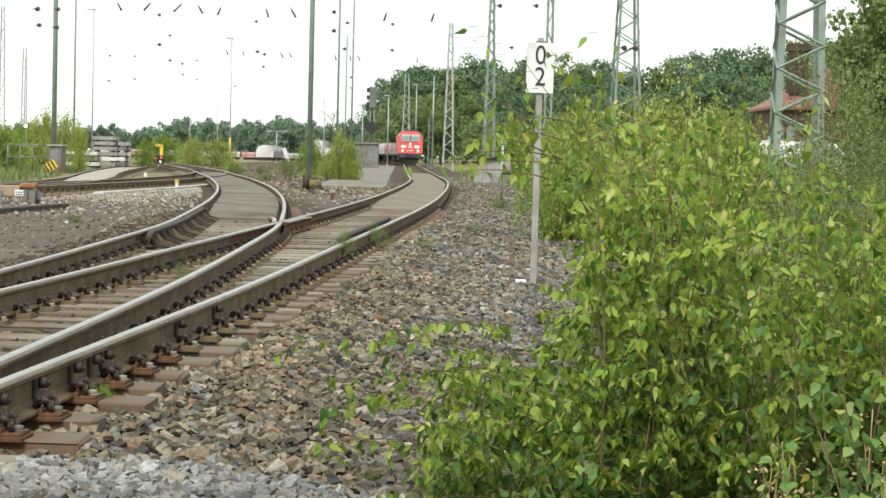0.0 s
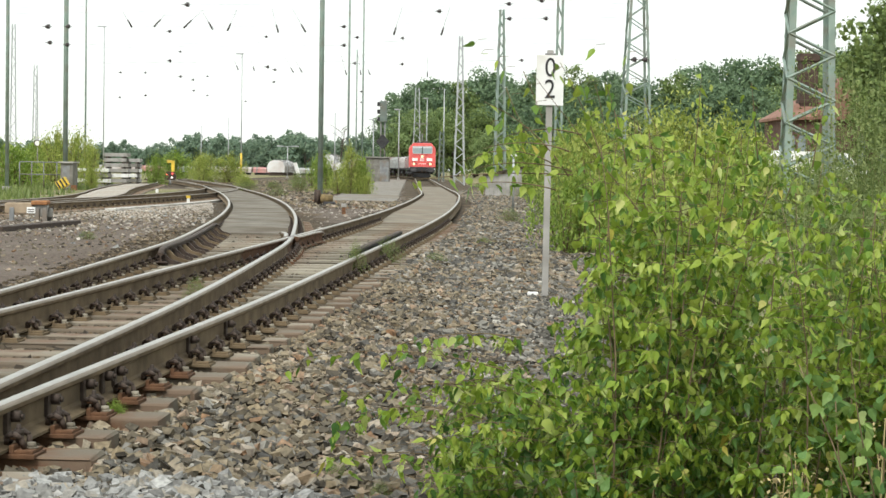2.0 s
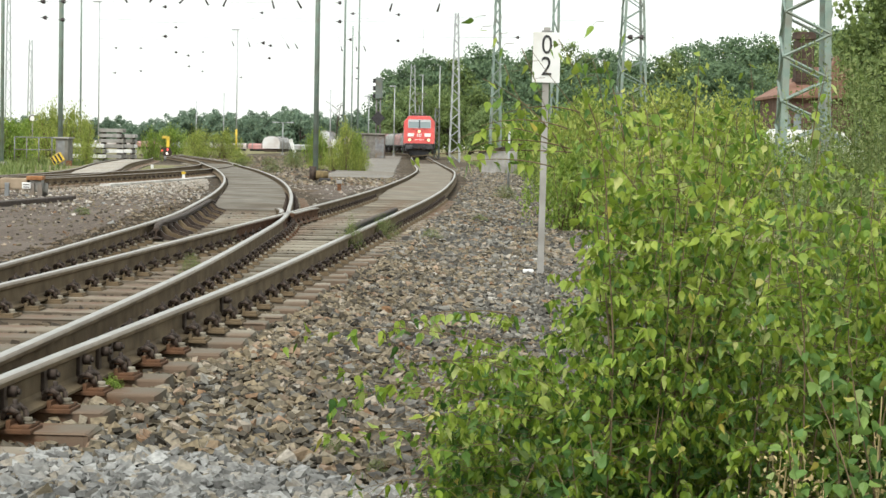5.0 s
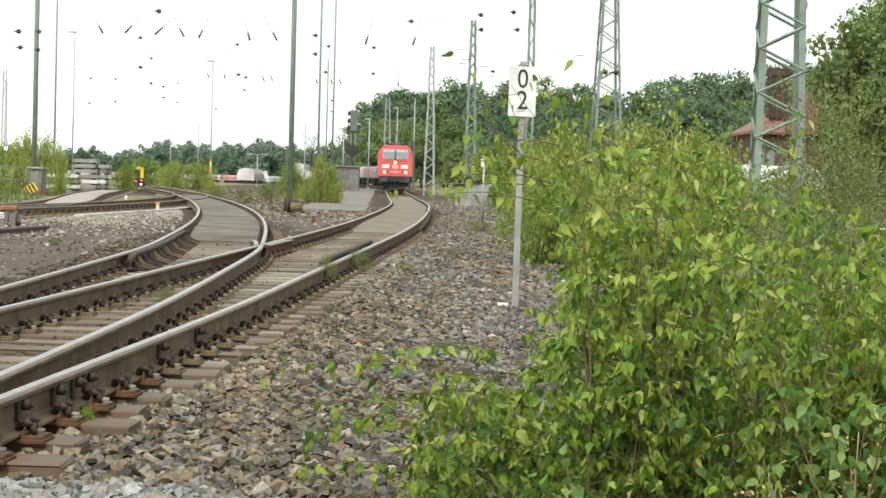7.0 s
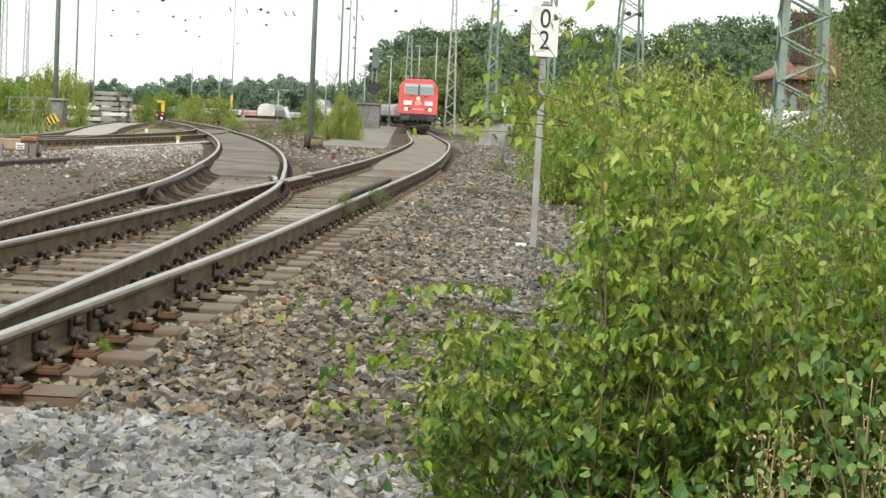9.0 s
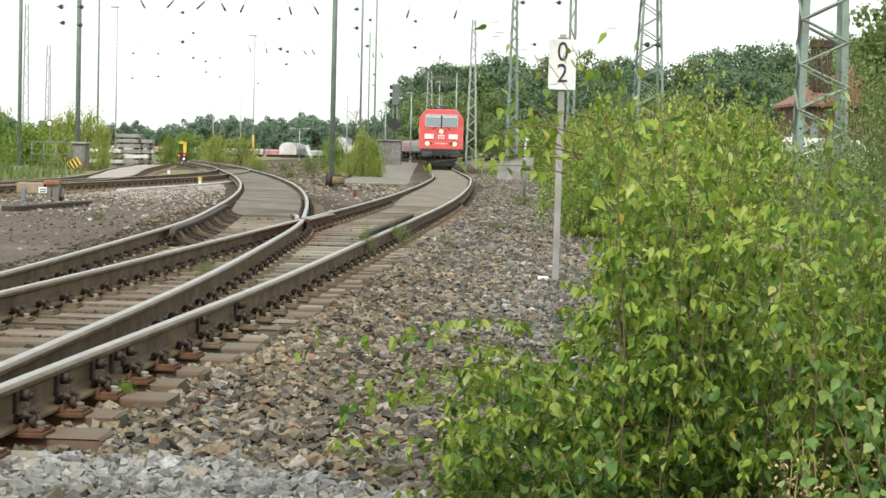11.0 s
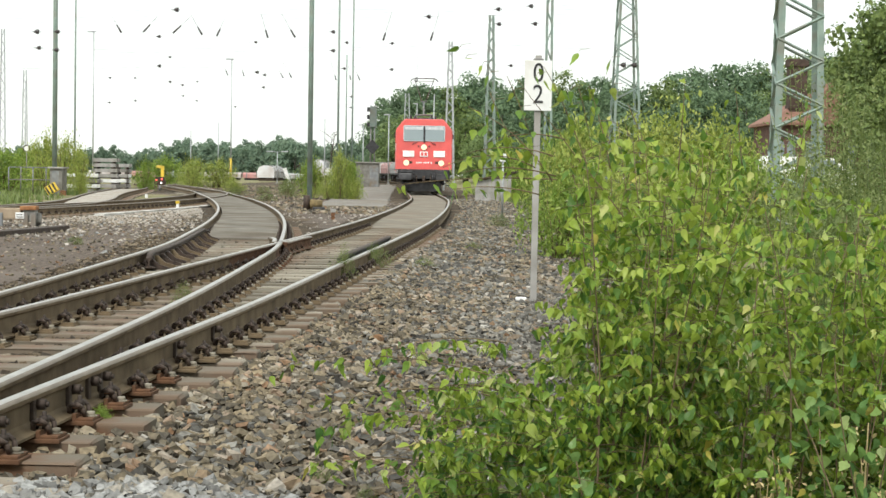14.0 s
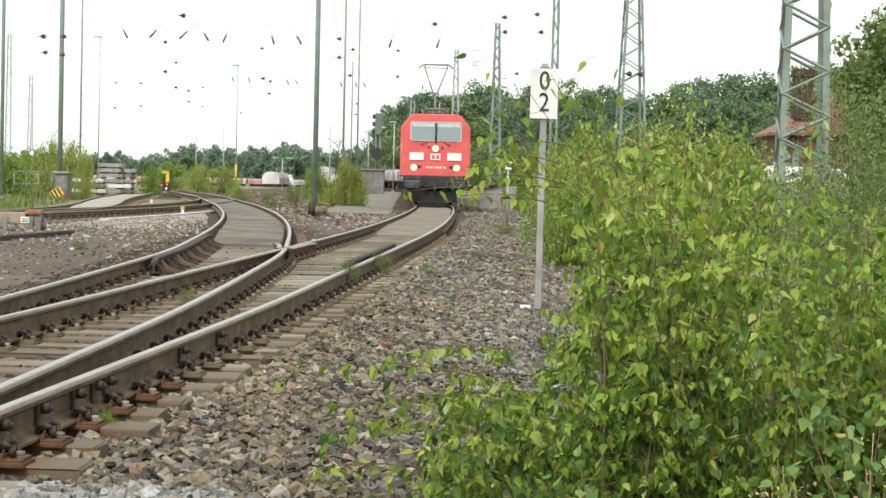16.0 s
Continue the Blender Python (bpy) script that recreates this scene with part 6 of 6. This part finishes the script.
def parked_stock():
    """Far sidings: a pale covered wagon, low flat wagons and road tankers' domes."""
    for x, y, rz, k, lab in ((-26.3, 300, -3, 0.93, "pale silver covered wagon parked in a far siding"), (-20.6, 336, -2, 1.42, "white covered wagon parked behind the bushes")):
        t = root("parked_wagon", x, y, -0.1, rz, lab, "wagon", "parked wagons")
        bm = bmesh.new()
        prof = [(-1.3, 0.55), (1.3, 0.55), (1.35, 1.6), (1.0, 2.3), (0.35, 2.55), (-0.35, 2.55), (-1.0, 2.3), (-1.35, 1.6)]
        loft(bm, [[(px, yy, pz * k) for px, pz in prof] for yy in (-6.0, 6.0)])
        h = part("hood", bm, M_HOOD, t)
        for q in range(9):
            bm = bmesh.new()
            yy = -5.6 + q * 1.4
            loft(bm, [[(px * 1.03, yy + d, pz * k * 1.015) for px, pz in prof] for d in (-0.1, 0.1)])
            part("hood_rib", bm, M_GREY, h)
        bm = bmesh.new()
        box(bm, -1.1, 1.1, -5.8, 5.8, 0.0, 0.55 * k, 0.03)
        part("underframe", bm, M_CLIP, t)
    for i in range(6):
        t = root("low_wagon", -55 + i * 6.4, 318, -0.1, 0, "low covered wagon in a far siding", "wagon", "low wagons")
        bm = bmesh.new()
        prof = [(-1.3, 0.35), (1.3, 0.35), (1.3, 0.95), (0.8, 1.25), (-0.8, 1.25), (-1.3, 0.95)]
        loft(bm, [[(xx, py, pz) for py, pz in prof] for xx in (-3.05, 3.05)])
        h = part("hood", bm, (M_WAGON, M_WAGON_RED, M_WAGON_GREY)[i % 3], t)
        for xx in (-2.4, -0.8, 0.8, 2.4):
            bm = bmesh.new()
            loft(bm, [[(xx + d, py * 1.03, pz * 1.02) for py, pz in prof] for d in (-0.08, 0.08)])
            part("hood_rib", bm, M_GREY, h)
        bm = bmesh.new()
        box(bm, -2.8, 2.8, -1.0, 1.0, 0.0, 0.36)
        part("underframe", bm, M_BLACK, t)


# ---- assembly ----
ground()
tracks()
strip("footpath", MAIN, 74, 230, -4.6, -1.75, -0.065, 0.06, M_PATH, "worn grey asphalt path beside the track", 3.0, 0.35)
# Near-white slab added for the pale line along the track edge.
strip("pale_strip", LADDER, 53, 70, 1.30, 1.58, -0.03, 0.10, M_PALE_STRIP, "near-white strip along the edge of the yard track", 1.3, 0.05)
birch_bush()
brambles()
sallow()
distance_board()

# lattice masts and poles of the overhead line
lattice_mast("lattice_mast", 8.9, 48, -0.3, 10.5, 1.30, 0.92, 19, 0.165, M_MAST, "tall grey-green steel lattice mast", "lattice masts", -4, 0.32)
TALL = lattice_mast("lattice_mast", 7.2, 75, -0.3, 13.5, 1.34, 0.26, 27, 0.09, M_MAST, "tall slender grey-green lattice mast with insulators", "lattice masts", 5, 0.34)
for dx in (-0.22, 0.2):
    insulator(TALL, dx, -0.5, 5.85, 0.11, "")
lattice_mast("lattice_mast", 4.2, 75, -0.2, 13.0, 0.34, 0.18, 18, 0.07, M_MAST, "narrow grey-green lattice mast", "lattice masts", 0, 0.4)
lattice_mast("lattice_mast", 3.1, 120, 0, 11.2, 0.80, 0.30, 18, 0.10, M_MAST, "narrow grey-green lattice mast", "lattice masts", 6, 0.4)
lattice_mast("lattice_mast", 0.72, 150, 0, 11.6, 0.90, 0.30, 18, 0.10, M_GALV, "narrow pale steel lattice mast", "lattice masts", 4, 0.35)
lattice_mast("lattice_mast", -38.7, 170, 0, 13.5, 0.60, 0.30, 16, 0.05, M_GALV, "narrow pale steel lattice mast", "lattice masts", 4, 0.4)
lattice_mast("lattice_mast", -49.7, 230, 0, 13.0, 0.80, 0.40, 14, 0.06, M_GALV, "narrow pale steel lattice mast", "lattice masts", 4, 0.4)
lattice_mast("lattice_mast", -5.05, 290, -0.1, 13.6, 1.35, 0.6, 14, 0.10, M_GALV, "pale steel lattice mast", "lattice masts", 4, 0.4)
for x, y, h, r0, r1, m in ((-4.93, 73, 14, 0.10, 0.085, M_MAST), (-19.28, 96.2, 16.4, 0.13, 0.105, M_MAST), (-19.62, 85, 15, 0.09, 0.07, M_MAST), (-28.5, 150, 17, 0.08, 0.06, M_MAST), (-7.97, 150, 18, 0.09, 0.07, M_MAST), (-7.55, 165, 18, 0.08, 0.06, M_MAST), (-9.31, 190, 13, 0.08, 0.06, M_MAST), (-12.0, 200, 7, 0.07, 0.05, M_GALV), (-41, 190, 10, 0.07, 0.05, M_GALV), (-30, 260, 8, 0.08, 0.06, M_GALV), (-35, 270, 7, 0.08, 0.06, M_GALV), (-0.70, 205, 9.9, 0.08, 0.05, M_GALV)):
    pole("line_pole", x, y, -0.1, h, r0, r1, "slim grey-green steel pole of the overhead line", "line poles", m)
pole("yard_lamp", -34.3, 190, -0.1, 14.9, 0.07, 0.05, "tall yard lamp with a flat head", "yard lamps", M_GALV, 1)
sleeved = pole("yard_lamp", -21.75, 200, -0.1, 13.0, 0.07, 0.05, "tall yard lamp with a flat head", "yard lamps", M_GALV, 1)
part("sleeve", tube(bmesh.new(), (0, 0, 0.3), (0, 0, 2.7), 0.11, n=10), M_YELLOW, sleeved, "yellow painted sleeve round the foot")
pole("yard_lamp", -18.6, 220, -0.1, 3.7, 0.07, 0.05, "short lamp post with two pale heads", "yard lamps", M_GALV, 2)
pole("yard_lamp", -3.55, 290, -0.1, 12.0, 0.09, 0.07, "lamp post with a flat pale head", "yard lamps", M_GALV, 1)
lattice_mast("lattice_mast", -0.88, 200, 0, 5.2, 0.6, 0.5, 9, 0.11, M_MAST_DARK, "short dark lattice mast beside the track", "lattice masts", 4, 0.5)
pole("yard_lamp", -6.15, 230, -0.1, 8.4, 0.08, 0.06, "lamp post with a flat pale head", "yard lamps", M_GALV, 1)
pole("yard_lamp", -9.6, 240, -0.1, 7.4, 0.08, 0.06, "lamp post with a flat pale head", "yard lamps", M_GALV, 1)
WEST, EAST = (-19.62, 85), (7.2, 75)
WEST_B, EAST_B = (-28.5, 150), (3.1, 120)
span_wires("near_span", WEST, EAST, [(-17.73, 7.18, 0.112), (-16.76, 7.17, 0.099), (-17.63, 6.48, 0.099), (-16.8, 6.38, 0.099), (-11.3, 8.03, 0.109), (-4.48, 7.01, 0.082), (-4.47, 6.24, 0.082), (-0.55, 7.58, 0.092), (2.23, 7.83, 0.091), (3.51, 7.93, 0.09), (2.26, 7.24, 0.091), (3.68, 7.23, 0.09), (2.77, 5.58, 0.068)], "cross-span wires with dark ball insulators")
span_wires("middle_span", WEST_B, EAST_B, [(-20.98, 11.14, 0.126), (-20.93, 8.96, 0.126), (-13.07, 10.33, 0.1), (-6.36, 9.96, 0.106), (-6.52, 8.23, 0.106), (-3.25, 9.75, 0.104), (-3.25, 8.05, 0.104), (-12.94, 8.22, 0.119), (-20.03, 9.59, 0.092), (-19.99, 7.76, 0.096)], "cross-span wires with dark ball insulators")
span_wires("far_span", (-38.7, 170), (-5.05, 290), [(-27.98, 10.51, 0.123), (-32.84, 10.35, 0.102), (-31.27, 10.63, 0.104), (-32.88, 7.88, 0.101), (-31.24, 8.32, 0.104), (-26.89, 11.09, 0.094), (-27.92, 9.35, 0.111), (-23.82, 8.76, 0.099), (-26.9, 8.98, 0.094), (-21.31, 12.95, 0.17), (-21.39, 11.44, 0.15), (-12.32, 11.75, 0.14), (-12.36, 10.28, 0.117)], "far cross-span wires with small dark insulators")
hanger_rods("near_hangers", WEST, EAST, [(-13.88, 7.27, 4), (-12.61, 7.27, -6), (-11.24, 7.21, -7), (-10.23, 7.13, 4), (-9.4, 7.06, -3), (-7.3, 6.97, 2), (-6.18, 6.97, 4), (-2.33, 6.81, -2), (-0.39, 6.78, -2)], "dark tilted rod insulators on a span wire")
hanger_rods("far_hangers", WEST_B, EAST_B, [(-13.99, 8.14, 2), (-11.04, 7.93, 4), (-10.4, 7.92, 4), (-7.11, 7.64, 2), (-6.07, 7.61, 1), (-5.48, 7.6, 3), (-1.55, 7.35, 0), (-15.29, 8.25, 3)], "small dark tilted rod insulators on a span wire")

relay_hut()
hazard_board()
beam_stack()
dwarf_signal(-18.2, 125)
point_machine()
stake("marker_stake", -8.7, 63.9, 0.22, 0.09, M_WHITE, "short white marker post with a yellow cap", M_YELLOW)
stake("marker_stake", -2.93, 53.2, 0.22, 0.10, M_RUST, "short rusty orange marker post", M_CONC)
hooked = stake("yellow_post", -24.8, 172, 1.75, 0.26, M_YELLOW, "upright yellow post with a hooked head in the yard")
part("hook", box(bmesh.new(), -0.55, -0.1, -0.1, 0.1, 1.55, 1.80, 0.05), M_YELLOW, hooked)
stake("marker_stake", -13.72, 90, 0.2, 0.12, M_WHITE, "short white marker post")
stake("white_stake", -11.4, 148, 1.75, 0.26, M_WHITE, "leaning white post by the bushes", None, -18)
stake("white_board", -11.3, 200, 1.9, 0.55, M_WHITE, "leaning white board behind the bushes", None, -8)
switch_stand()
signal_mast()
house()
lineside_shed()
parked_stock()

# woods behind the yard
def woods():
    rnd = random.Random(8)
    for i in range(24):
        x = -118 + i * 4.6 + rnd.uniform(-2, 2)
        tree(("far", "far_b")[i % 2], x, 490 + rnd.uniform(-25, 25), -4.0, rnd.uniform(0.92, 1.06) if -70 < x < -18 else rnd.uniform(0.72, 0.92), rnd.uniform(0, 360), "distant round-topped tree, haze put into its leaf colour", "far trees")
    # the wooded hillside: a high back row, a lower middle row and small trees along its foot
    crest_x = (-9.3, -6.0, -2.5, 1, 5, 10, 17, 24, 30, 34, 39, 44, 50, 57, 64, 71, 78, 86)
    crest_z = (13.4, 17.0, 18.0, 17.2, 18.9, 19.8, 20.2, 21.2, 20.4, 17.6, 18.4, 19.6, 22.4, 22.7, 23.0, 24.2, 25.6, 26)
    for i, (x, top) in enumerate(zip(crest_x, crest_z)):
        tree(("oak", "lime", "oak", "willow")[i % 4], x + rnd.uniform(-0.6, 0.6), 385 + rnd.uniform(-6, 6), -1.5, (top + 1.5) / 13.0 * rnd.uniform(0.98, 1.03), rnd.uniform(0, 360), "full-crowned green tree in a wood", "woodland trees")
    for i, x in enumerate((-7.2, -3, 3.5, 10, 16, 22, 28, 34, 40, 46, 52, 58, 65)):
        top = float(np.interp(x * 1.15, crest_x, crest_z))
        tree(("oak", "ash", "willow", "oak", "lime")[i % 5], x + rnd.uniform(-1.2, 1.2), 334 + rnd.uniform(-6, 6), -1.5, top * rnd.uniform(0.66, 0.78) / 13.0, rnd.uniform(0, 360), "full-crowned green tree in a wood", "woodland trees")
    for x, y, h, k in ((-6.3, 296, 11.5, "ash"), (0.3, 298, 10.5, "willow"), (-8.6, 305, 8.0, "oak"), (6.5, 292, 8.6, "ash"), (11.2, 285, 8.4, "oak"), (14.5, 290, 7.2, "willow"), (21, 295, 8.0, "willow"), (30, 300, 9.0, "ash"), (42, 300, 9.5, "oak")):
        tree(k, x, y, -1.5, h / 13.4, rnd.uniform(0, 360), "lower leafy tree at the edge of the wood", "woodland trees")


def bare_tree():
    """A thin dead tree before the far woods."""
    rnd = random.Random(91)
    t = root("bare_tree", -17.1, 300, -0.2, 0, "thin bare grey tree in the yard", "tree")
    bm = bmesh.new()
    limb(bm, arc((0, 0, 0), (0.05, 0, 1), 7.6, 0, 7, rnd, 0.06), 0.16, 0.04, 6)
    part("trunk", bm, M_TRUNK, t)
    for i in range(11):
        bm = bmesh.new()
        a = rnd.uniform(0, 6.28)
        pts = arc((0.1, 0, 3.8 + i * 0.35), (math.cos(a), math.sin(a), 0.9), rnd.uniform(1.4, 2.4), 0.0, 5, rnd, 0.25)
        limb(bm, pts, 0.06, 0.02, 5)
        limb(bm, arc(pts[3], (math.cos(a + 1), math.sin(a + 1), 0.7), 0.9, 0.0, 4, rnd, 0.3), 0.035, 0.015, 4)
        part("branch", bm, M_TRUNK, t)


bare_tree()
woods()
tree("willow", 25.8, 104, 0.0, 0.86, 40, "large green tree beside the brick building", "trees by the house")
tree("ash", 29.0, 112, 0.0, 0.95, 140, "large green tree beside the brick building", "trees by the house")
tree("ash", 24.2, 118, 0.0, 0.62, 240, "pale green tree beside the brick building", "trees by the house")
for x, y, r, h, k in ((3.2, 42, 1.5, 2.5, "yellow"), (5.2, 46, 1.9, 3.0, "yellow"), (7.4, 52, 2.0, 3.0, "yellow"), (10, 58, 2.2, 1.7, "yellow"), (2.2, 33, 0.9, 1.5, "green"), (3.6, 30, 1.2, 1.75, "yellow"), (5.2, 33, 1.4, 1.9, "green"), (6.8, 30, 1.5, 1.9, "weed"), (13.5, 70, 2.4, 2.0, "green"), (3.9, 66, 1.5, 2.6, "green"), (5.8, 78, 2.2, 3.6, "green"), (15.4, 78, 2.0, 1.3, "yellow"), (19, 80, 2.4, 1.3, "weed"), (4.6, 100, 1.8, 3.0, "green"), (4.4, 130, 2.4, 3.6, "green"), (3.6, 60, 1.1, 1.6, "weed"), (3.0, 50, 0.9, 1.2, "weed")):
    shrub(k, x, y, r, h, x * 50, {"yellow": "yellowing leafy shrub on the bank", "green": "green leafy shrub on the bank", "weed": "pale green weedy shrub"}[k], "bank shrubs", -0.3)
for x, y, r, h, k in ((-4.95, 94, 0.85, 2.35, "yellow"), (-4.45, 94.8, 0.8, 1.75, "green"), (-5.45, 94.6, 0.75, 1.35, "yellow"), (-4.1, 93.6, 0.55, 1.0, "yellow"), (-7.7, 116, 1.2, 2.2, "green"), (-22.4, 99, 1.7, 2.2, "green"), (-24.6, 100, 1.6, 3.2, "green"), (-20.9, 107, 1.5, 3.0, "yellow"), (-22.5, 110, 1.6, 3.2, "yellow"), (-19.5, 104, 0.9, 2.4, "yellow"), (-18.5, 99, 0.45, 1.1, "yellow"), (-18.7, 122, 0.9, 1.9, "green"), (-17.4, 152, 2.0, 2.2, "yellow"), (-18.1, 140, 1.2, 1.9, "yellow"), (-19.4, 152, 1.5, 2.3, "yellow"), (-26.4, 185, 2.4, 2.6, "green"), (-8.9, 205, 1.6, 2.6, "green"), (-25, 94, 1.4, 1.4, "weed"), (-22, 90, 0.8, 0.6, "weed"), (-9.5, 120, 0.8, 0.9, "weed"), (-9.2, 86, 0.5, 0.35, "weed"), (-7.5, 84, 0.6, 0.4, "weed"), (-11.0, 104, 0.8, 0.5, "weed"), (-13.0, 122, 1.0, 0.7, "yellow"), (-10.3, 112, 0.7, 0.5, "weed"), (-6.6, 98, 0.6, 0.5, "yellow"), (-7.8, 100, 0.7, 0.7, "weed"), (-11, 140, 1.0, 1.0, "weed"), (-28, 130, 2.2, 2.6, "green"), (-32, 150, 2.4, 2.8, "yellow")):
    shrub(k, x, y, r, h, x * 70, {"yellow": "yellow-green bush in the yard", "green": "bright green bush in the yard", "weed": "low pale weeds on the ballast"}[k], "yard bushes")
for x, y, r, h, k in ((-1.57, 9.02, 0.09, 0.12, "green"), (-2.15, 16.3, 0.14, 0.26, "weed"), (-1.03, 20.9, 0.17, 0.46, "weed"), (-0.80, 24.2, 0.28, 0.36, "weed"), (-0.47, 8.0, 0.07, 0.09, "weed"), (-0.28, 7.75, 0.06, 0.07, "weed"), (-0.2, 25.6, 0.2, 0.16, "weed"), (-2.5, 22.2, 0.12, 0.12, "weed"), (-6.0, 31.8, 0.2, 0.14, "weed"), (0.6, 33, 0.2, 0.16, "weed"), (1.6, 50, 0.4, 0.4, "weed")):
    shrub(k, x, y, r, h, x * 90, "small green weed growing in the ballast", "ballast weeds", ground_z(x, y))
for i, (x, y, h) in enumerate(((1.8, 9.0, 1.40), (2.05, 9.3, 1.45), (2.15, 9.9, 1.65), (2.35, 10.3, 1.85), (2.55, 11.0, 2.1), (1.98, 8.4, 1.28), (2.3, 11.5, 1.6), (2.65, 11.8, 2.0))):
    feathery("tall_weeds", x, y, h, 34, "tall feathery grey-green weeds", 40 + i, M_WEED, 0.021, 0.42)
for i, (x, y, h) in enumerate(((0.52, 6.0, 0.2), (1.05, 5.3, 0.42), (1.15, 5.25, 0.5), (0.98, 5.3, 0.36))):
    feathery("dry_stalks", x, y, h, 5, "dry straw-coloured stalks at the foot of the bush", 60 + i, M_STRAW, 0.016, 0.12, 0.0)


def dry_grass(x, y, z, count, h, width, seed):
    """A tangle of thin straw stalks, each forked at the top with small seed heads."""
    rnd = random.Random(seed)
    t = root("dry_grass", x, y, z, 0, "tuft of dry straw-coloured grass with small seed heads", "grass", "dry grass tufts")
    for _ in range(count):
        bm = bmesh.new()
        pts = arc((rnd.gauss(0, width), rnd.gauss(0, 0.05), 0), (rnd.uniform(-0.35, 0.35), rnd.uniform(-0.2, 0.2), 1), h * rnd.uniform(0.6, 1.1), 0.015, 7, rnd, 0.14)
        limb(bm, pts, 0.0019, 0.0009, 4)
        for q in pts[4:]:
            for _ in range(2):
                e = q + Vector((rnd.gauss(0, 0.022), rnd.gauss(0, 0.02), rnd.uniform(0.005, 0.035)))
                tube(bm, q, e, 0.0008, n=3)
                tube(bm, e, e + Vector((0, 0, 0.006)), 0.0032, 0.0022, 5)
        part("stalk", bm, M_STRAW, t)


dry_grass(0.93, 5.10, -0.24, 64, 0.44, 0.07, 71)
dry_grass(1.10, 5.08, -0.24, 26, 0.52, 0.06, 72)
cup = tagged(part("crushed_cup", box(bmesh.new(), -0.06, 0.06, -0.04, 0.04, 0, 0.05, 0.015), M_WHITE), "crushed white cup lying on the ballast", "litter")
cup.location = (0.90, 20.6, ground_z(0.9, 20.6) + 0.03)


def grass():
    """Rough grass and low weeds on the left bank and under the trees."""
    rnd = random.Random(77)
    lv = Leaves(np.array([(-0.06, 0, 0), (0.06, 0, 0), (0.02, 0.1, 0.6), (0.0, 0.25, 1.0)]), [(0, 1, 2), (0, 2, 3)], 77)
    n = 0
    while n < 14000:
        if rnd.random() < 0.6:
            y = rnd.uniform(55, 150)
            x = SPUR.at(y) - 2.0 - abs(rnd.gauss(0, 7))
        else:
            y = rnd.uniform(22, 150)
            x = MAIN.at(y) + 4.6 + abs(rnd.gauss(0, 3)) - (0.9 if y > 60 else 0)
        if noise.noise((x * 0.3, y * 0.2, 5)) < -0.15:
            continue
        p = np.array((x, y, ground_z(x, y) - 0.02))
        a, t, s = rnd.uniform(0, 6.28), rnd.gauss(0, 0.35), rnd.uniform(0.15, 0.45)
        R = np.array(Euler((t, 0, a)).to_matrix())
        q = (lv.shape * (s * np.array([2.2, 1, 1]))) @ R.T + p
        b = len(lv.v)
        lv.v.extend(map(tuple, q.tolist()))
        lv.f.extend(tuple(b + k for k in f) for f in lv.faces)
        n += 1
    tagged(new("rough_grass", lv.mesh("rough_grass", M_WEED)), "rough yellow-green grass and weeds", "grass", kind="stuff")


grass()
stones()
motions()
